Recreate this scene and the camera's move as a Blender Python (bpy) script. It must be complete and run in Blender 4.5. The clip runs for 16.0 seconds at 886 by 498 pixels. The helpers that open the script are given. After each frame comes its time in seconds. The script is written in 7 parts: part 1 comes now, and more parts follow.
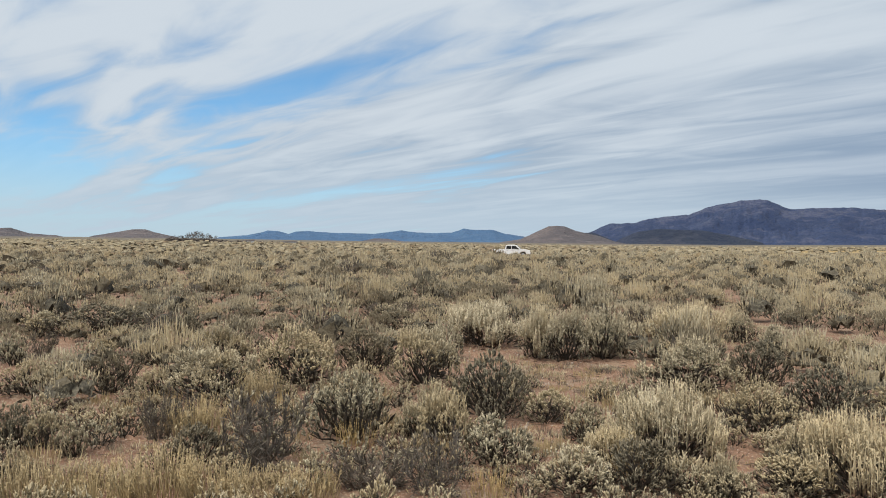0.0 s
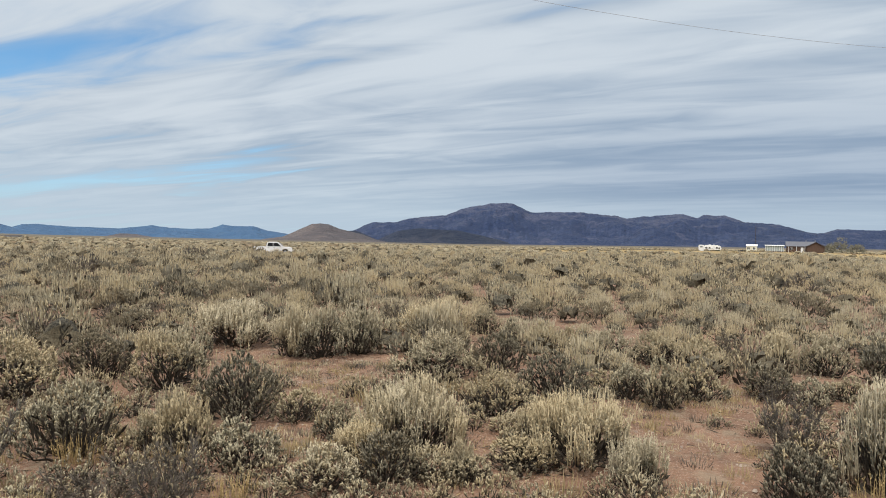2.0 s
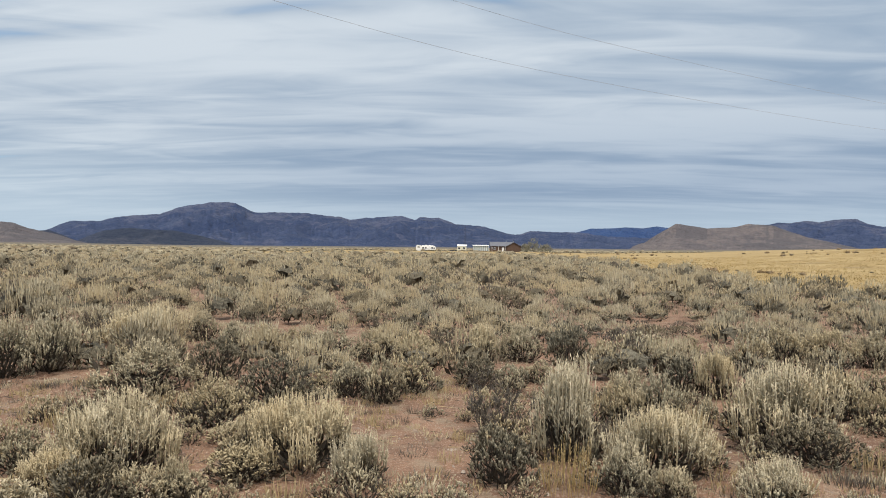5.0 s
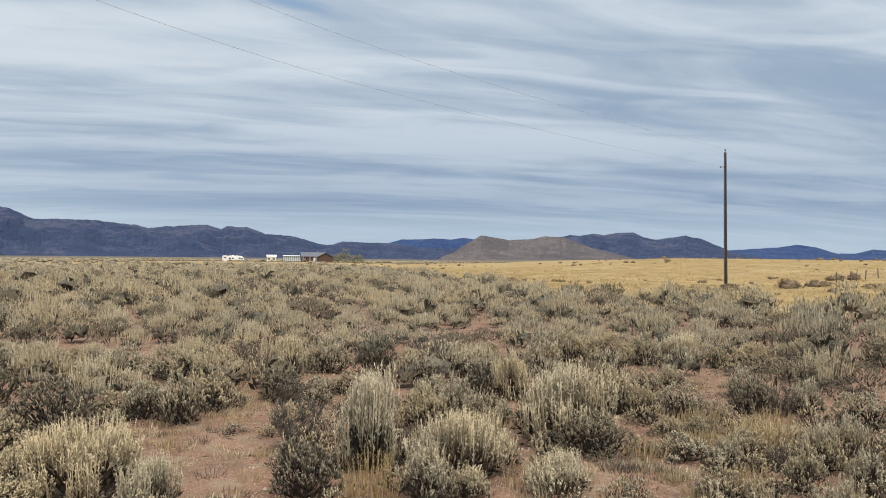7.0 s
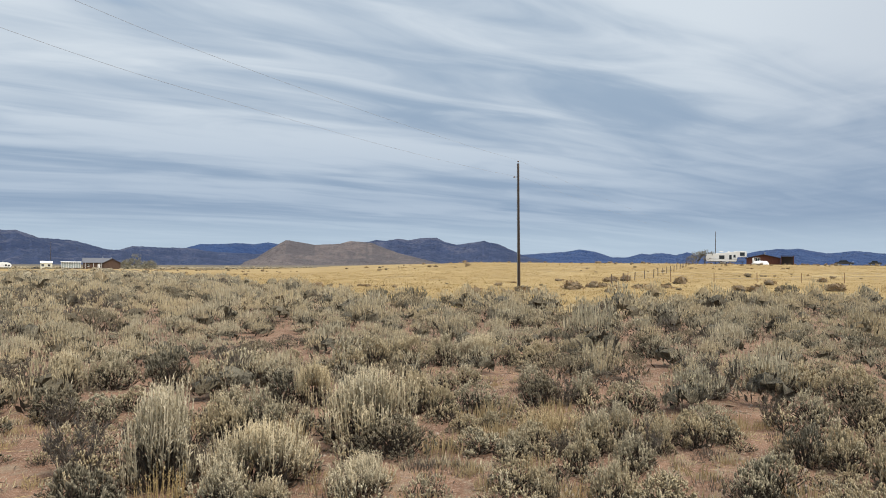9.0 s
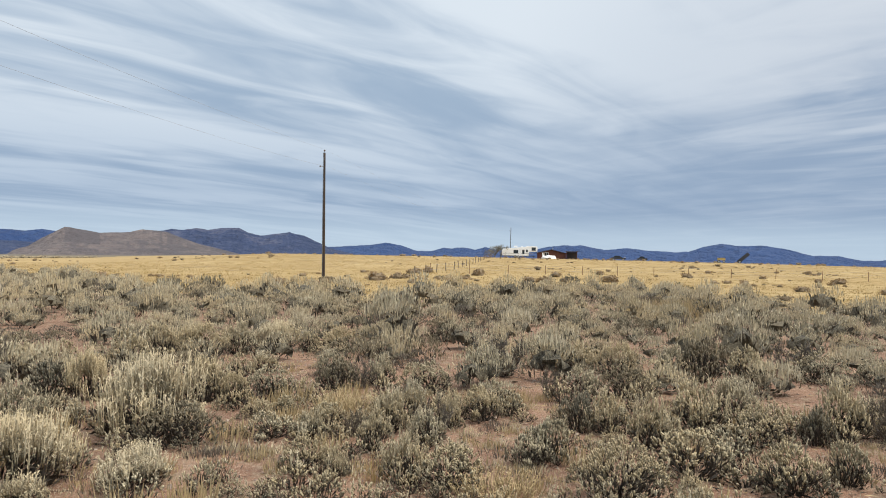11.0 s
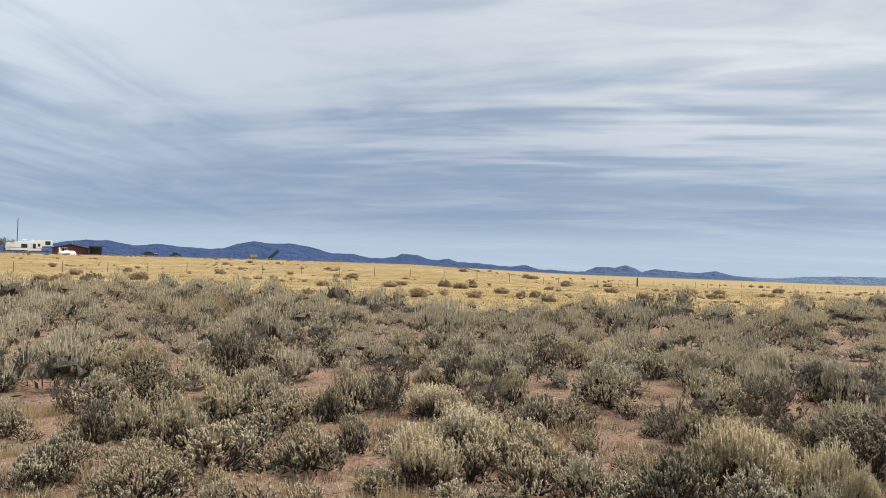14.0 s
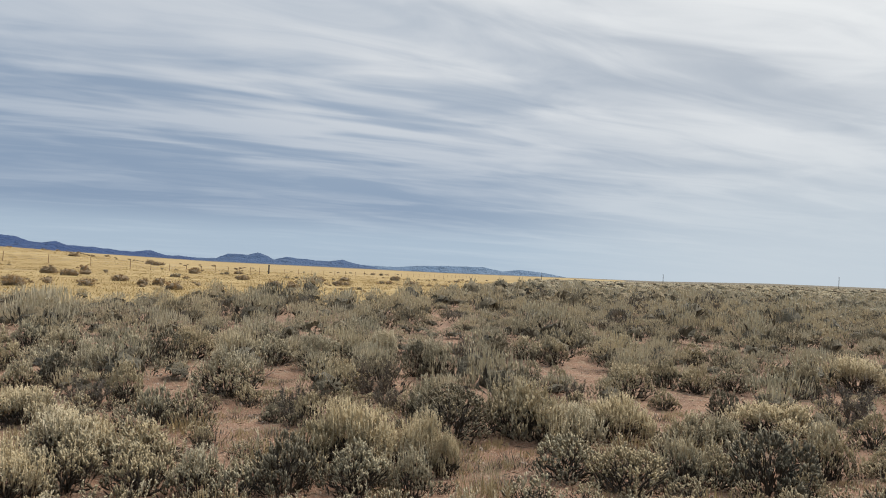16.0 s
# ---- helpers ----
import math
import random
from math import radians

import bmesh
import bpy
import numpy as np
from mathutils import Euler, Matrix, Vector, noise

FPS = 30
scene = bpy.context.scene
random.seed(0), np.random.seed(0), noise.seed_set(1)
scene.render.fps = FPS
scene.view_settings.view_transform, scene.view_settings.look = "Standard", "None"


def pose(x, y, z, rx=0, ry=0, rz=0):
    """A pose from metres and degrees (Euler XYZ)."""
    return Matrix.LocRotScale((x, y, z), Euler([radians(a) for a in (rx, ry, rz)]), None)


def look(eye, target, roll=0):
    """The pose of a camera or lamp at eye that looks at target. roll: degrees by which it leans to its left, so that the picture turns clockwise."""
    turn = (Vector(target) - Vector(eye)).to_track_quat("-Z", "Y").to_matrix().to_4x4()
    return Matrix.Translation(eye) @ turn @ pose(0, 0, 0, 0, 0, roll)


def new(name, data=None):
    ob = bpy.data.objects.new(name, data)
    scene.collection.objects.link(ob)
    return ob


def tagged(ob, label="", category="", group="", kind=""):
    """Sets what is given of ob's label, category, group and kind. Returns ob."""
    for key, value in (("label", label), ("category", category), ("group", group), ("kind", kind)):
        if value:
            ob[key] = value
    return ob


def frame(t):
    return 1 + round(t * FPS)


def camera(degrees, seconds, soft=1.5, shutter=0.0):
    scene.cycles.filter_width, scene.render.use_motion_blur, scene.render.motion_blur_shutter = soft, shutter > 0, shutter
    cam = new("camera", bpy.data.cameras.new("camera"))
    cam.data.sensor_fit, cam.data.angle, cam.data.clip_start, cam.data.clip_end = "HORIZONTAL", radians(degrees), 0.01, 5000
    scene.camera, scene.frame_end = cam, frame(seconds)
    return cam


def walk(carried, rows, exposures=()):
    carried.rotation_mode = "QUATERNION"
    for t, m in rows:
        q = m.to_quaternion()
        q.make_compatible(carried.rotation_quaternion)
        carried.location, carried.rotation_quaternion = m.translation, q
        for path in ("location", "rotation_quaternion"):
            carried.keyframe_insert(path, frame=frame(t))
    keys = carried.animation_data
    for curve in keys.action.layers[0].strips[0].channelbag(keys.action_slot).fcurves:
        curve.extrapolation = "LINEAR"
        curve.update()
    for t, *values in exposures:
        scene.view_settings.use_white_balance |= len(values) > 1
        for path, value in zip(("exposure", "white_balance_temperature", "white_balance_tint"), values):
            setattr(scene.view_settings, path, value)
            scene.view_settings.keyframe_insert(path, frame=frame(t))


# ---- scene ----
cam = camera(64.85, 16.0, soft=1.0)


def aim(x, y, z, az, pitch, roll):
    """Camera pose: place, compass bearing (clockwise from +y), pitch up and lean, in degrees."""
    a, p = radians(az), radians(pitch)
    d = Vector((math.sin(a) * math.cos(p), math.cos(a) * math.cos(p), math.sin(p)))
    return look((x, y, z), Vector((x, y, z)) + d, roll)


# seconds, x, y, z, bearing, pitch, lean
PATH = [
    (0, -0.159, 0.052, 1.799, -0, -0.97, 0.004),
    (0.5, -0.11, 0.086, 1.789, 2.307, -0.965, 0.31),
    (1, -0.059, 0.094, 1.782, 6.498, -1.165, 0.417),
    (1.5, -0.025, 0.098, 1.777, 12.256, -1.165, 0.793),
    (2, -0.043, 0.11, 1.783, 19.244, -1.022, 0.797),
    (2.5, -0.05, 0.129, 1.789, 25.485, -0.948, 0.866),
    (3, -0.046, 0.129, 1.789, 30.216, -0.971, 1.133),
    (3.2, -0.043, 0.127, 1.787, 31.442, -0.957, 0.972),
    (5.3, 0.007, 0.114, 1.792, 44.202, -0.513, 0.906),
    (5.5, 0.017, 0.106, 1.792, 46.138, -0.404, 0.956),
    (6, 0.021, 0.087, 1.789, 49.638, -0.144, 0.938),
    (6.5, 0.011, 0.062, 1.792, 52.851, 0.248, 0.89),
    (7, -0.001, 0.047, 1.797, 56.903, 0.433, 0.921),
    (7.5, 0.007, 0.048, 1.798, 60.775, 0.837, 1.073),
    (8, 0, 0.039, 1.8, 63.586, 1.081, 0.953),
    (8.5, -0.004, 0.023, 1.799, 67.264, 1.071, 0.503),
    (9, -0.015, -0.001, 1.803, 72.707, 1.049, 0.645),
    (9.2, -0.015, -0.019, 1.801, 74.617, 1.148, 0.775),
    (11.3, 0.063, -0.083, 1.662, 90.448, 0.706, 1.246),
    (11.5, 0.064, -0.089, 1.657, 91.886, 0.763, 1.157),
    (12, 0.064, -0.097, 1.663, 98.883, 0.917, 1.09),
    (12.5, 0.066, -0.096, 1.669, 107.251, 0.799, 1.135),
    (13, 0.066, -0.1, 1.668, 114.151, 0.992, 1.365),
    (13.5, 0.051, -0.1, 1.665, 120.122, 1.16, 1.584),
    (14, 0.052, -0.123, 1.664, 125.441, 1.355, 1.466),
    (14.5, 0.047, -0.133, 1.664, 131.825, 1.392, 1.479),
    (15, 0.036, -0.167, 1.664, 139.407, 1.342, 1.353),
    (15.5, 0.017, -0.184, 1.66, 147.749, 1.321, 2.049),
    (16, -0.017, -0.163, 1.673, 154.956, 1.321, 2.382),
]
# seconds, stops
EXPOSURES = [(0.0, -0.13), (5.5, -0.08), (9.0, -0.05), (11.5, 0.10), (12.5, 0.10), (13.5, 0.06), (14.5, 0.0), (15.0, -0.06), (15.5, -0.1), (16.0, -0.14)]
walk(cam, [(r[0], aim(*r[1:])) for r in PATH], exposures=EXPOSURES)

# ---- world, sun ----
SUN_AZ, SUN_EL = 212.0, 62.0


def nodes_of(tree):
    tree.nodes.clear()

    def add(kind, **values):
        n = tree.nodes.new(kind)
        for key, value in values.items():
            if key == "props":
                if "operation" in value:
                    n.operation = value["operation"]
                if "interpolation_type" in value:
                    n.interpolation_type = value["interpolation_type"]
                if "data_type" in value:
                    n.data_type = value["data_type"]
                if "blend_type" in value:
                    n.blend_type = value["blend_type"]
                if "noise_dimensions" in value:
                    n.noise_dimensions = value["noise_dimensions"]
                if "attribute_name" in value:
                    n.attribute_name = value["attribute_name"]
                if "sky_type" in value:
                    n.sky_type = value["sky_type"]
                    n.sun_disc = value["sun_disc"]
                    n.sun_elevation = value["sun_elevation"]
                    n.sun_rotation = value["sun_rotation"]
                    n.altitude = value["altitude"]
                    n.dust_density = value["dust_density"]
            else:
                slot = n.inputs[int(key[1:])] if key[0] == "i" and key[1:].isdigit() else n.inputs[key]
                if isinstance(value, bpy.types.NodeSocket):
                    tree.links.new(value, slot)
                else:
                    slot.default_value = value
        return n
    return add


def math_node(add, op, a, b=None, c=None):
    v = {"i0": a}
    if b is not None:
        v["i1"] = b
    if c is not None:
        v["i2"] = c
    return add("ShaderNodeMath", props={"operation": op}, **v).outputs[0]


def ramp(add, fac, lo, hi):
    n = add("ShaderNodeMapRange", props={"interpolation_type": "SMOOTHSTEP"}, i0=fac, i1=lo, i2=hi, i3=0.0, i4=1.0)
    return n.outputs[0]


def mix(add, fac, a, b, blend="MIX"):
    n = add("ShaderNodeMix", props={"data_type": "RGBA", "blend_type": blend}, i0=fac, i6=a, i7=b)
    return n.outputs[2]


def rgb(r, g, b):
    return (r, g, b, 1.0)


def make_world():
    w = bpy.data.worlds.new("sky")
    scene.world = w
    w.use_nodes = True
    add = nodes_of(w.node_tree)
    way = add("ShaderNodeTexCoord").outputs["Generated"]
    sky = add("ShaderNodeTexSky", props={"sky_type": "NISHITA", "sun_disc": False, "sun_elevation": radians(SUN_EL), "sun_rotation": radians(SUN_AZ), "altitude": 2200.0, "dust_density": 0.6}).outputs[0]
    blue = mix(add, 1.0, sky, rgb(0.080, 0.155, 0.182), "MULTIPLY")
    # a cloud sheet overhead: bearings are met with a plane, turned so that u runs along the streaks
    sep = add("ShaderNodeSeparateXYZ", i0=way)
    z = math_node(add, "MAXIMUM", sep.outputs[2], 0.0)
    lift = math_node(add, "MULTIPLY_ADD", z, 1.15, 0.095)
    px = math_node(add, "DIVIDE", sep.outputs[0], lift)
    py = math_node(add, "DIVIDE", sep.outputs[1], lift)
    s = radians(-45.0)
    u = math_node(add, "ADD", math_node(add, "MULTIPLY", px, math.sin(s)), math_node(add, "MULTIPLY", py, math.cos(s)))
    v = math_node(add, "SUBTRACT", math_node(add, "MULTIPLY", px, math.cos(s)), math_node(add, "MULTIPLY", py, math.sin(s)))
    def sheet(fu, fv, scale, detail, rough, off, warp=0.0):
        c = add("ShaderNodeCombineXYZ", i0=math_node(add, "MULTIPLY", u, fu), i1=math_node(add, "MULTIPLY", v, fv), i2=off)
        return add("ShaderNodeTexNoise", props={"noise_dimensions": "3D"}, Vector=c.outputs[0], Scale=scale, Detail=detail, Roughness=rough, Distortion=warp).outputs[0]
    # beyond the south-east the sheet breaks into rolls that lie across the view
    e2 = radians(150.0)
    turn = ramp(add, math_node(add, "ADD", math_node(add, "MULTIPLY", sep.outputs[0], math.sin(e2)), math_node(add, "MULTIPLY", sep.outputs[1], math.cos(e2))), 0.45, 0.95)
    def blend(a, b):
        return add("ShaderNodeMix", props={"data_type": "FLOAT"}, i0=turn, i2=a, i3=b).outputs[0]
    broad = blend(sheet(0.16, 0.55, 0.8, 2.0, 0.5, 1.7), sheet(0.5, 0.25, 0.8, 2.0, 0.5, 2.7))
    streak = blend(sheet(0.34, 1.30, 1.0, 4.0, 0.48, 4.1, 0.45), sheet(1.5, 0.55, 0.85, 4.0, 0.48, 5.1, 0.4))
    fine = blend(sheet(1.0, 3.0, 1.2, 5.0, 0.52, 8.3, 0.8), sheet(3.0, 1.1, 1.2, 5.0, 0.52, 8.9, 0.8))
    # breaks in the sheet open towards the north-west
    open_nw = math_node(add, "MULTIPLY_ADD", math_node(add, "SUBTRACT", px, 0.9), -0.05, math_node(add, "MULTIPLY", math_node(add, "MAXIMUM", px, 0.0), -0.045))
    cover = math_node(add, "SUBTRACT", math_node(add, "ADD", math_node(add, "MULTIPLY", broad, 0.22), math_node(add, "MULTIPLY", streak, 0.85)), open_nw)
    thick = math_node(add, "MULTIPLY_ADD", turn, 0.26, math_node(add, "MULTIPLY_ADD", fine, 0.36, cover))
    mask = math_node(add, "MULTIPLY_ADD", ramp(add, thick, 0.45, 0.66), 0.72, 0.28)
    bright = math_node(add, "ADD", math_node(add, "MULTIPLY_ADD", streak, 0.66, math_node(add, "MULTIPLY_ADD", z, 0.45, -0.01)), math_node(add, "MULTIPLY_ADD", turn, -0.02, math_node(add, "MULTIPLY", fine, 0.42)))
    def toward(deg, lo, hi):
        e = radians(deg)
        return ramp(add, math_node(add, "ADD", math_node(add, "MULTIPLY", sep.outputs[0], math.sin(e)), math_node(add, "MULTIPLY", sep.outputs[1], math.cos(e))), lo, hi)
    bright = math_node(add, "MULTIPLY_ADD", toward(64.0, 0.80, 0.97), -0.01, math_node(add, "MULTIPLY_ADD", toward(120.0, 0.80, 0.98), -0.02, bright))
    # close rolls, low in the south-east
    ripple = math_node(add, "MULTIPLY_ADD", sheet(6.5, 1.3, 1.0, 2.0, 0.5, 3.3, 0.3), 1.0, -0.5)
    where = math_node(add, "MULTIPLY", toward(137.0, 0.86, 0.975), math_node(add, "MULTIPLY", ramp(add, sep.outputs[2], 0.10, 0.15), ramp(add, sep.outputs[2], 0.30, 0.20)))
    bright = math_node(add, "MULTIPLY_ADD", math_node(add, "MULTIPLY", ripple, where), 0.55, bright)
    lit = ramp(add, bright, 0.42, 0.72)
    # towards the veiled sun the sheet glows whiter
    a, e = radians(SUN_AZ), radians(SUN_EL)
    sunward = add("ShaderNodeVectorMath", props={"operation": "DOT_PRODUCT"}, i0=way, i1=(math.sin(a) * math.cos(e), math.cos(a) * math.cos(e), math.sin(e))).outputs["Value"]
    glow = ramp(add, sunward, 0.30, 0.80)
    grey = mix(add, glow, mix(add, turn, rgb(0.335, 0.44, 0.575), rgb(0.36, 0.45, 0.575)), rgb(0.57, 0.61, 0.66))
    white = mix(add, glow, mix(add, turn, rgb(0.68, 0.755, 0.83), rgb(0.69, 0.73, 0.78)), rgb(0.93, 0.95, 0.96))
    cloud = mix(add, lit, grey, white)
    cloud = mix(add, toward(117.0, 0.86, 0.985), cloud, mix(add, 1.0, cloud, rgb(0.84, 0.87, 0.91), "MULTIPLY"))
    both = mix(add, mask, blue, cloud)
    # the far air near the skyline
    low = ramp(add, sep.outputs[2], 0.17, 0.0)
    # thicker, darker cloud lies low in the east, with a paler rim under it
    e3 = radians(95.0)
    east = ramp(add, math_node(add, "ADD", math_node(add, "MULTIPLY", sep.outputs[0], math.sin(e3)), math_node(add, "MULTIPLY", sep.outputs[1], math.cos(e3))), 0.05, 0.58)
    bank = math_node(add, "MULTIPLY", ramp(add, sep.outputs[2], 0.26, 0.05), math_node(add, "MULTIPLY", east, 0.72))
    both = mix(add, bank, both, mix(add, 0.62, mix(add, 1.0, both, rgb(0.50, 0.60, 0.745), "MULTIPLY"), rgb(0.335, 0.440, 0.580)))
    brim = math_node(add, "MULTIPLY", ramp(add, sep.outputs[2], 0.075, 0.025), math_node(add, "MULTIPLY", east, 0.62))
    rim = math_node(add, "ADD", brim, math_node(add, "MULTIPLY", low, math_node(add, "MULTIPLY_ADD", east, -0.86, 0.9)))
    air = mix(add, rim, both, rgb(0.54, 0.66, 0.77))
    # the veil is palest down to the skyline in the south
    pale = math_node(add, "MULTIPLY", toward(196.0, 0.78, 0.99), math_node(add, "MULTIPLY", ramp(add, sep.outputs[2], 0.30, 0.02), 0.62))
    air = mix(add, pale, air, rgb(0.66, 0.72, 0.77))
    bg = add("ShaderNodeBackground", Color=air, Strength=1.0)
    add("ShaderNodeOutputWorld", Surface=bg.outputs[0])


make_world()
sun_data = bpy.data.lights.new("sun", "SUN")
sun_data.energy, sun_data.angle, sun_data.color = 4.5, radians(34), (1.0, 0.93, 0.83)
sun = new("sun", sun_data)
sun.matrix_world = look((math.sin(radians(SUN_AZ)) * 30, math.cos(radians(SUN_AZ)) * 30, 30 * math.tan(radians(SUN_EL))), (0, 0, 0))

# ---- materials ----


def surface(name, build, bump=None, rough=0.85, metal=0.0):
    """A material whose base colour comes from build(add, where); bump: (height socket maker, distance)."""
    m = bpy.data.materials.new(name)
    m.use_nodes = True
    add = nodes_of(m.node_tree)
    where = add("ShaderNodeTexCoord").outputs["Object"]
    bsdf = add("ShaderNodeBsdfPrincipled", Roughness=rough, Metallic=metal)
    color = build(add, where)
    m.node_tree.links.new(color, bsdf.inputs["Base Color"])
    if bump:
        h = bump[0](add, where)
        b = add("ShaderNodeBump", Strength=bump[2] if len(bump) > 2 else 0.6, Distance=bump[1], Height=h)
        m.node_tree.links.new(b.outputs[0], bsdf.inputs["Normal"])
    add("ShaderNodeOutputMaterial", Surface=bsdf.outputs[0])
    return m


def grain(add, where, scale, detail=4.0, rough=0.6, squash=None):
    if squash:
        where = add("ShaderNodeVectorMath", props={"operation": "MULTIPLY"}, i0=where, i1=squash).outputs[0]
    return add("ShaderNodeTexNoise", Vector=where, Scale=scale, Detail=detail, Roughness=rough).outputs[0]


def leafy(name, dark, light, other, fine=7.0, bump=0.0):
    """Foliage: each leaf its own shade, patches and whole shrubs drifting between two hues; some light passes through."""
    m = bpy.data.materials.new(name)
    m.use_nodes = True
    add = nodes_of(m.node_tree)
    geo = add("ShaderNodeNewGeometry")
    isle = geo.outputs["Random Per Island"]
    shrub = add("ShaderNodeObjectInfo").outputs["Random"]
    patch = grain(add, geo.outputs["Position"], 0.8, 2.0)
    tuft = grain(add, geo.outputs["Position"], fine, 3.0, 0.65)
    c = mix(add, ramp(add, math_node(add, "MULTIPLY_ADD", isle, 0.36, math_node(add, "MULTIPLY", tuft, 1.2)), 0.45, 1.05), dark, light)
    c = mix(add, ramp(add, math_node(add, "MULTIPLY_ADD", shrub, 0.35, patch), 0.5, 0.85), c, other)
    bsdf = add("ShaderNodeBsdfPrincipled", Roughness=0.8)
    m.node_tree.links.new(c, bsdf.inputs["Base Color"])
    if bump:
        m.node_tree.links.new(add("ShaderNodeBump", Strength=0.9, Distance=bump, Height=tuft).outputs[0], bsdf.inputs["Normal"])
    thin = add("ShaderNodeBsdfTranslucent", Color=c)
    both = add("ShaderNodeMixShader", i0=0.17, i1=bsdf.outputs[0], i2=thin.outputs[0])
    add("ShaderNodeOutputMaterial", Surface=both.outputs[0])
    return m


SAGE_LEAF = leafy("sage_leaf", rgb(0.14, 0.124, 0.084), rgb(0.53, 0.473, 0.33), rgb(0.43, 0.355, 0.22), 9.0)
# darker copy of the leaf: shade painted on low shoots, own colour on dark shrubs
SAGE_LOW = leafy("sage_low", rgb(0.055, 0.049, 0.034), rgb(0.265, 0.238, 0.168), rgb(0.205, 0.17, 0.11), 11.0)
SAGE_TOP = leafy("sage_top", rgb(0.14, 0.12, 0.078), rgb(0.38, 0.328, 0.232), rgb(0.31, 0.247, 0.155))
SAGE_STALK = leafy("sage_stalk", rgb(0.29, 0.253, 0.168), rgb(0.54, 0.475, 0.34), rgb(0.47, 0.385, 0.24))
PLUME_LEAF = leafy("plume_leaf", rgb(0.33, 0.285, 0.19), rgb(0.61, 0.535, 0.385), rgb(0.54, 0.445, 0.28))
STRAW = leafy("straw", rgb(0.29, 0.23, 0.13), rgb(0.50, 0.40, 0.235), rgb(0.41, 0.315, 0.165))
FIELD_STRAW = leafy("field_straw", rgb(0.31, 0.22, 0.09), rgb(0.45, 0.335, 0.15), rgb(0.37, 0.265, 0.11), 0.9)
GOLD = leafy("gold_grass", rgb(0.33, 0.235, 0.10), rgb(0.53, 0.40, 0.19), rgb(0.44, 0.31, 0.13))
DEAD_TWIG = leafy("dead_twig", rgb(0.063, 0.055, 0.048), rgb(0.17, 0.148, 0.122), rgb(0.125, 0.10, 0.076))
DUSK_LEAF = leafy("dusk_leaf", rgb(0.18, 0.13, 0.075), rgb(0.43, 0.315, 0.185), rgb(0.34, 0.23, 0.12))
# near-black: the shade inside the shrubs is part of this twig colour
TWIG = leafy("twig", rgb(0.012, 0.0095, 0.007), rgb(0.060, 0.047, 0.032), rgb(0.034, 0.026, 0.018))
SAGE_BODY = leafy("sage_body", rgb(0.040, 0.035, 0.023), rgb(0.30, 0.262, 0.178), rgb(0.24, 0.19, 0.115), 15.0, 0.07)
# darker copy of the body, with the shade of the gaps in its colour
SAGE_SHADED = leafy("sage_shaded", rgb(0.028, 0.025, 0.018), rgb(0.185, 0.167, 0.122), rgb(0.135, 0.112, 0.072), 15.0, 0.07)
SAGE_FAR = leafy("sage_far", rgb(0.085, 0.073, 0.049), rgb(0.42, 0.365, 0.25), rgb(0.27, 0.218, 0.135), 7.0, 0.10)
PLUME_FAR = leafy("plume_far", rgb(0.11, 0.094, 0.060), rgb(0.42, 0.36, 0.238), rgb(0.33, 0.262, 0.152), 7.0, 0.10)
PLUME_BODY = leafy("plume_body", rgb(0.065, 0.055, 0.036), rgb(0.33, 0.28, 0.185), rgb(0.27, 0.21, 0.12), 13.0, 0.07)
DUSK_BODY = leafy("dusk_body", rgb(0.06, 0.046, 0.03), rgb(0.29, 0.22, 0.14), rgb(0.20, 0.145, 0.085), 14.0, 0.05)
BARK = surface("bark", lambda add, w: mix(add, grain(add, w, 30.0, squash=(1, 1, 0.2)), rgb(0.06, 0.045, 0.035), rgb(0.18, 0.14, 0.11)), (lambda add, w: grain(add, w, 60.0, squash=(1, 1, 0.2)), 0.01))


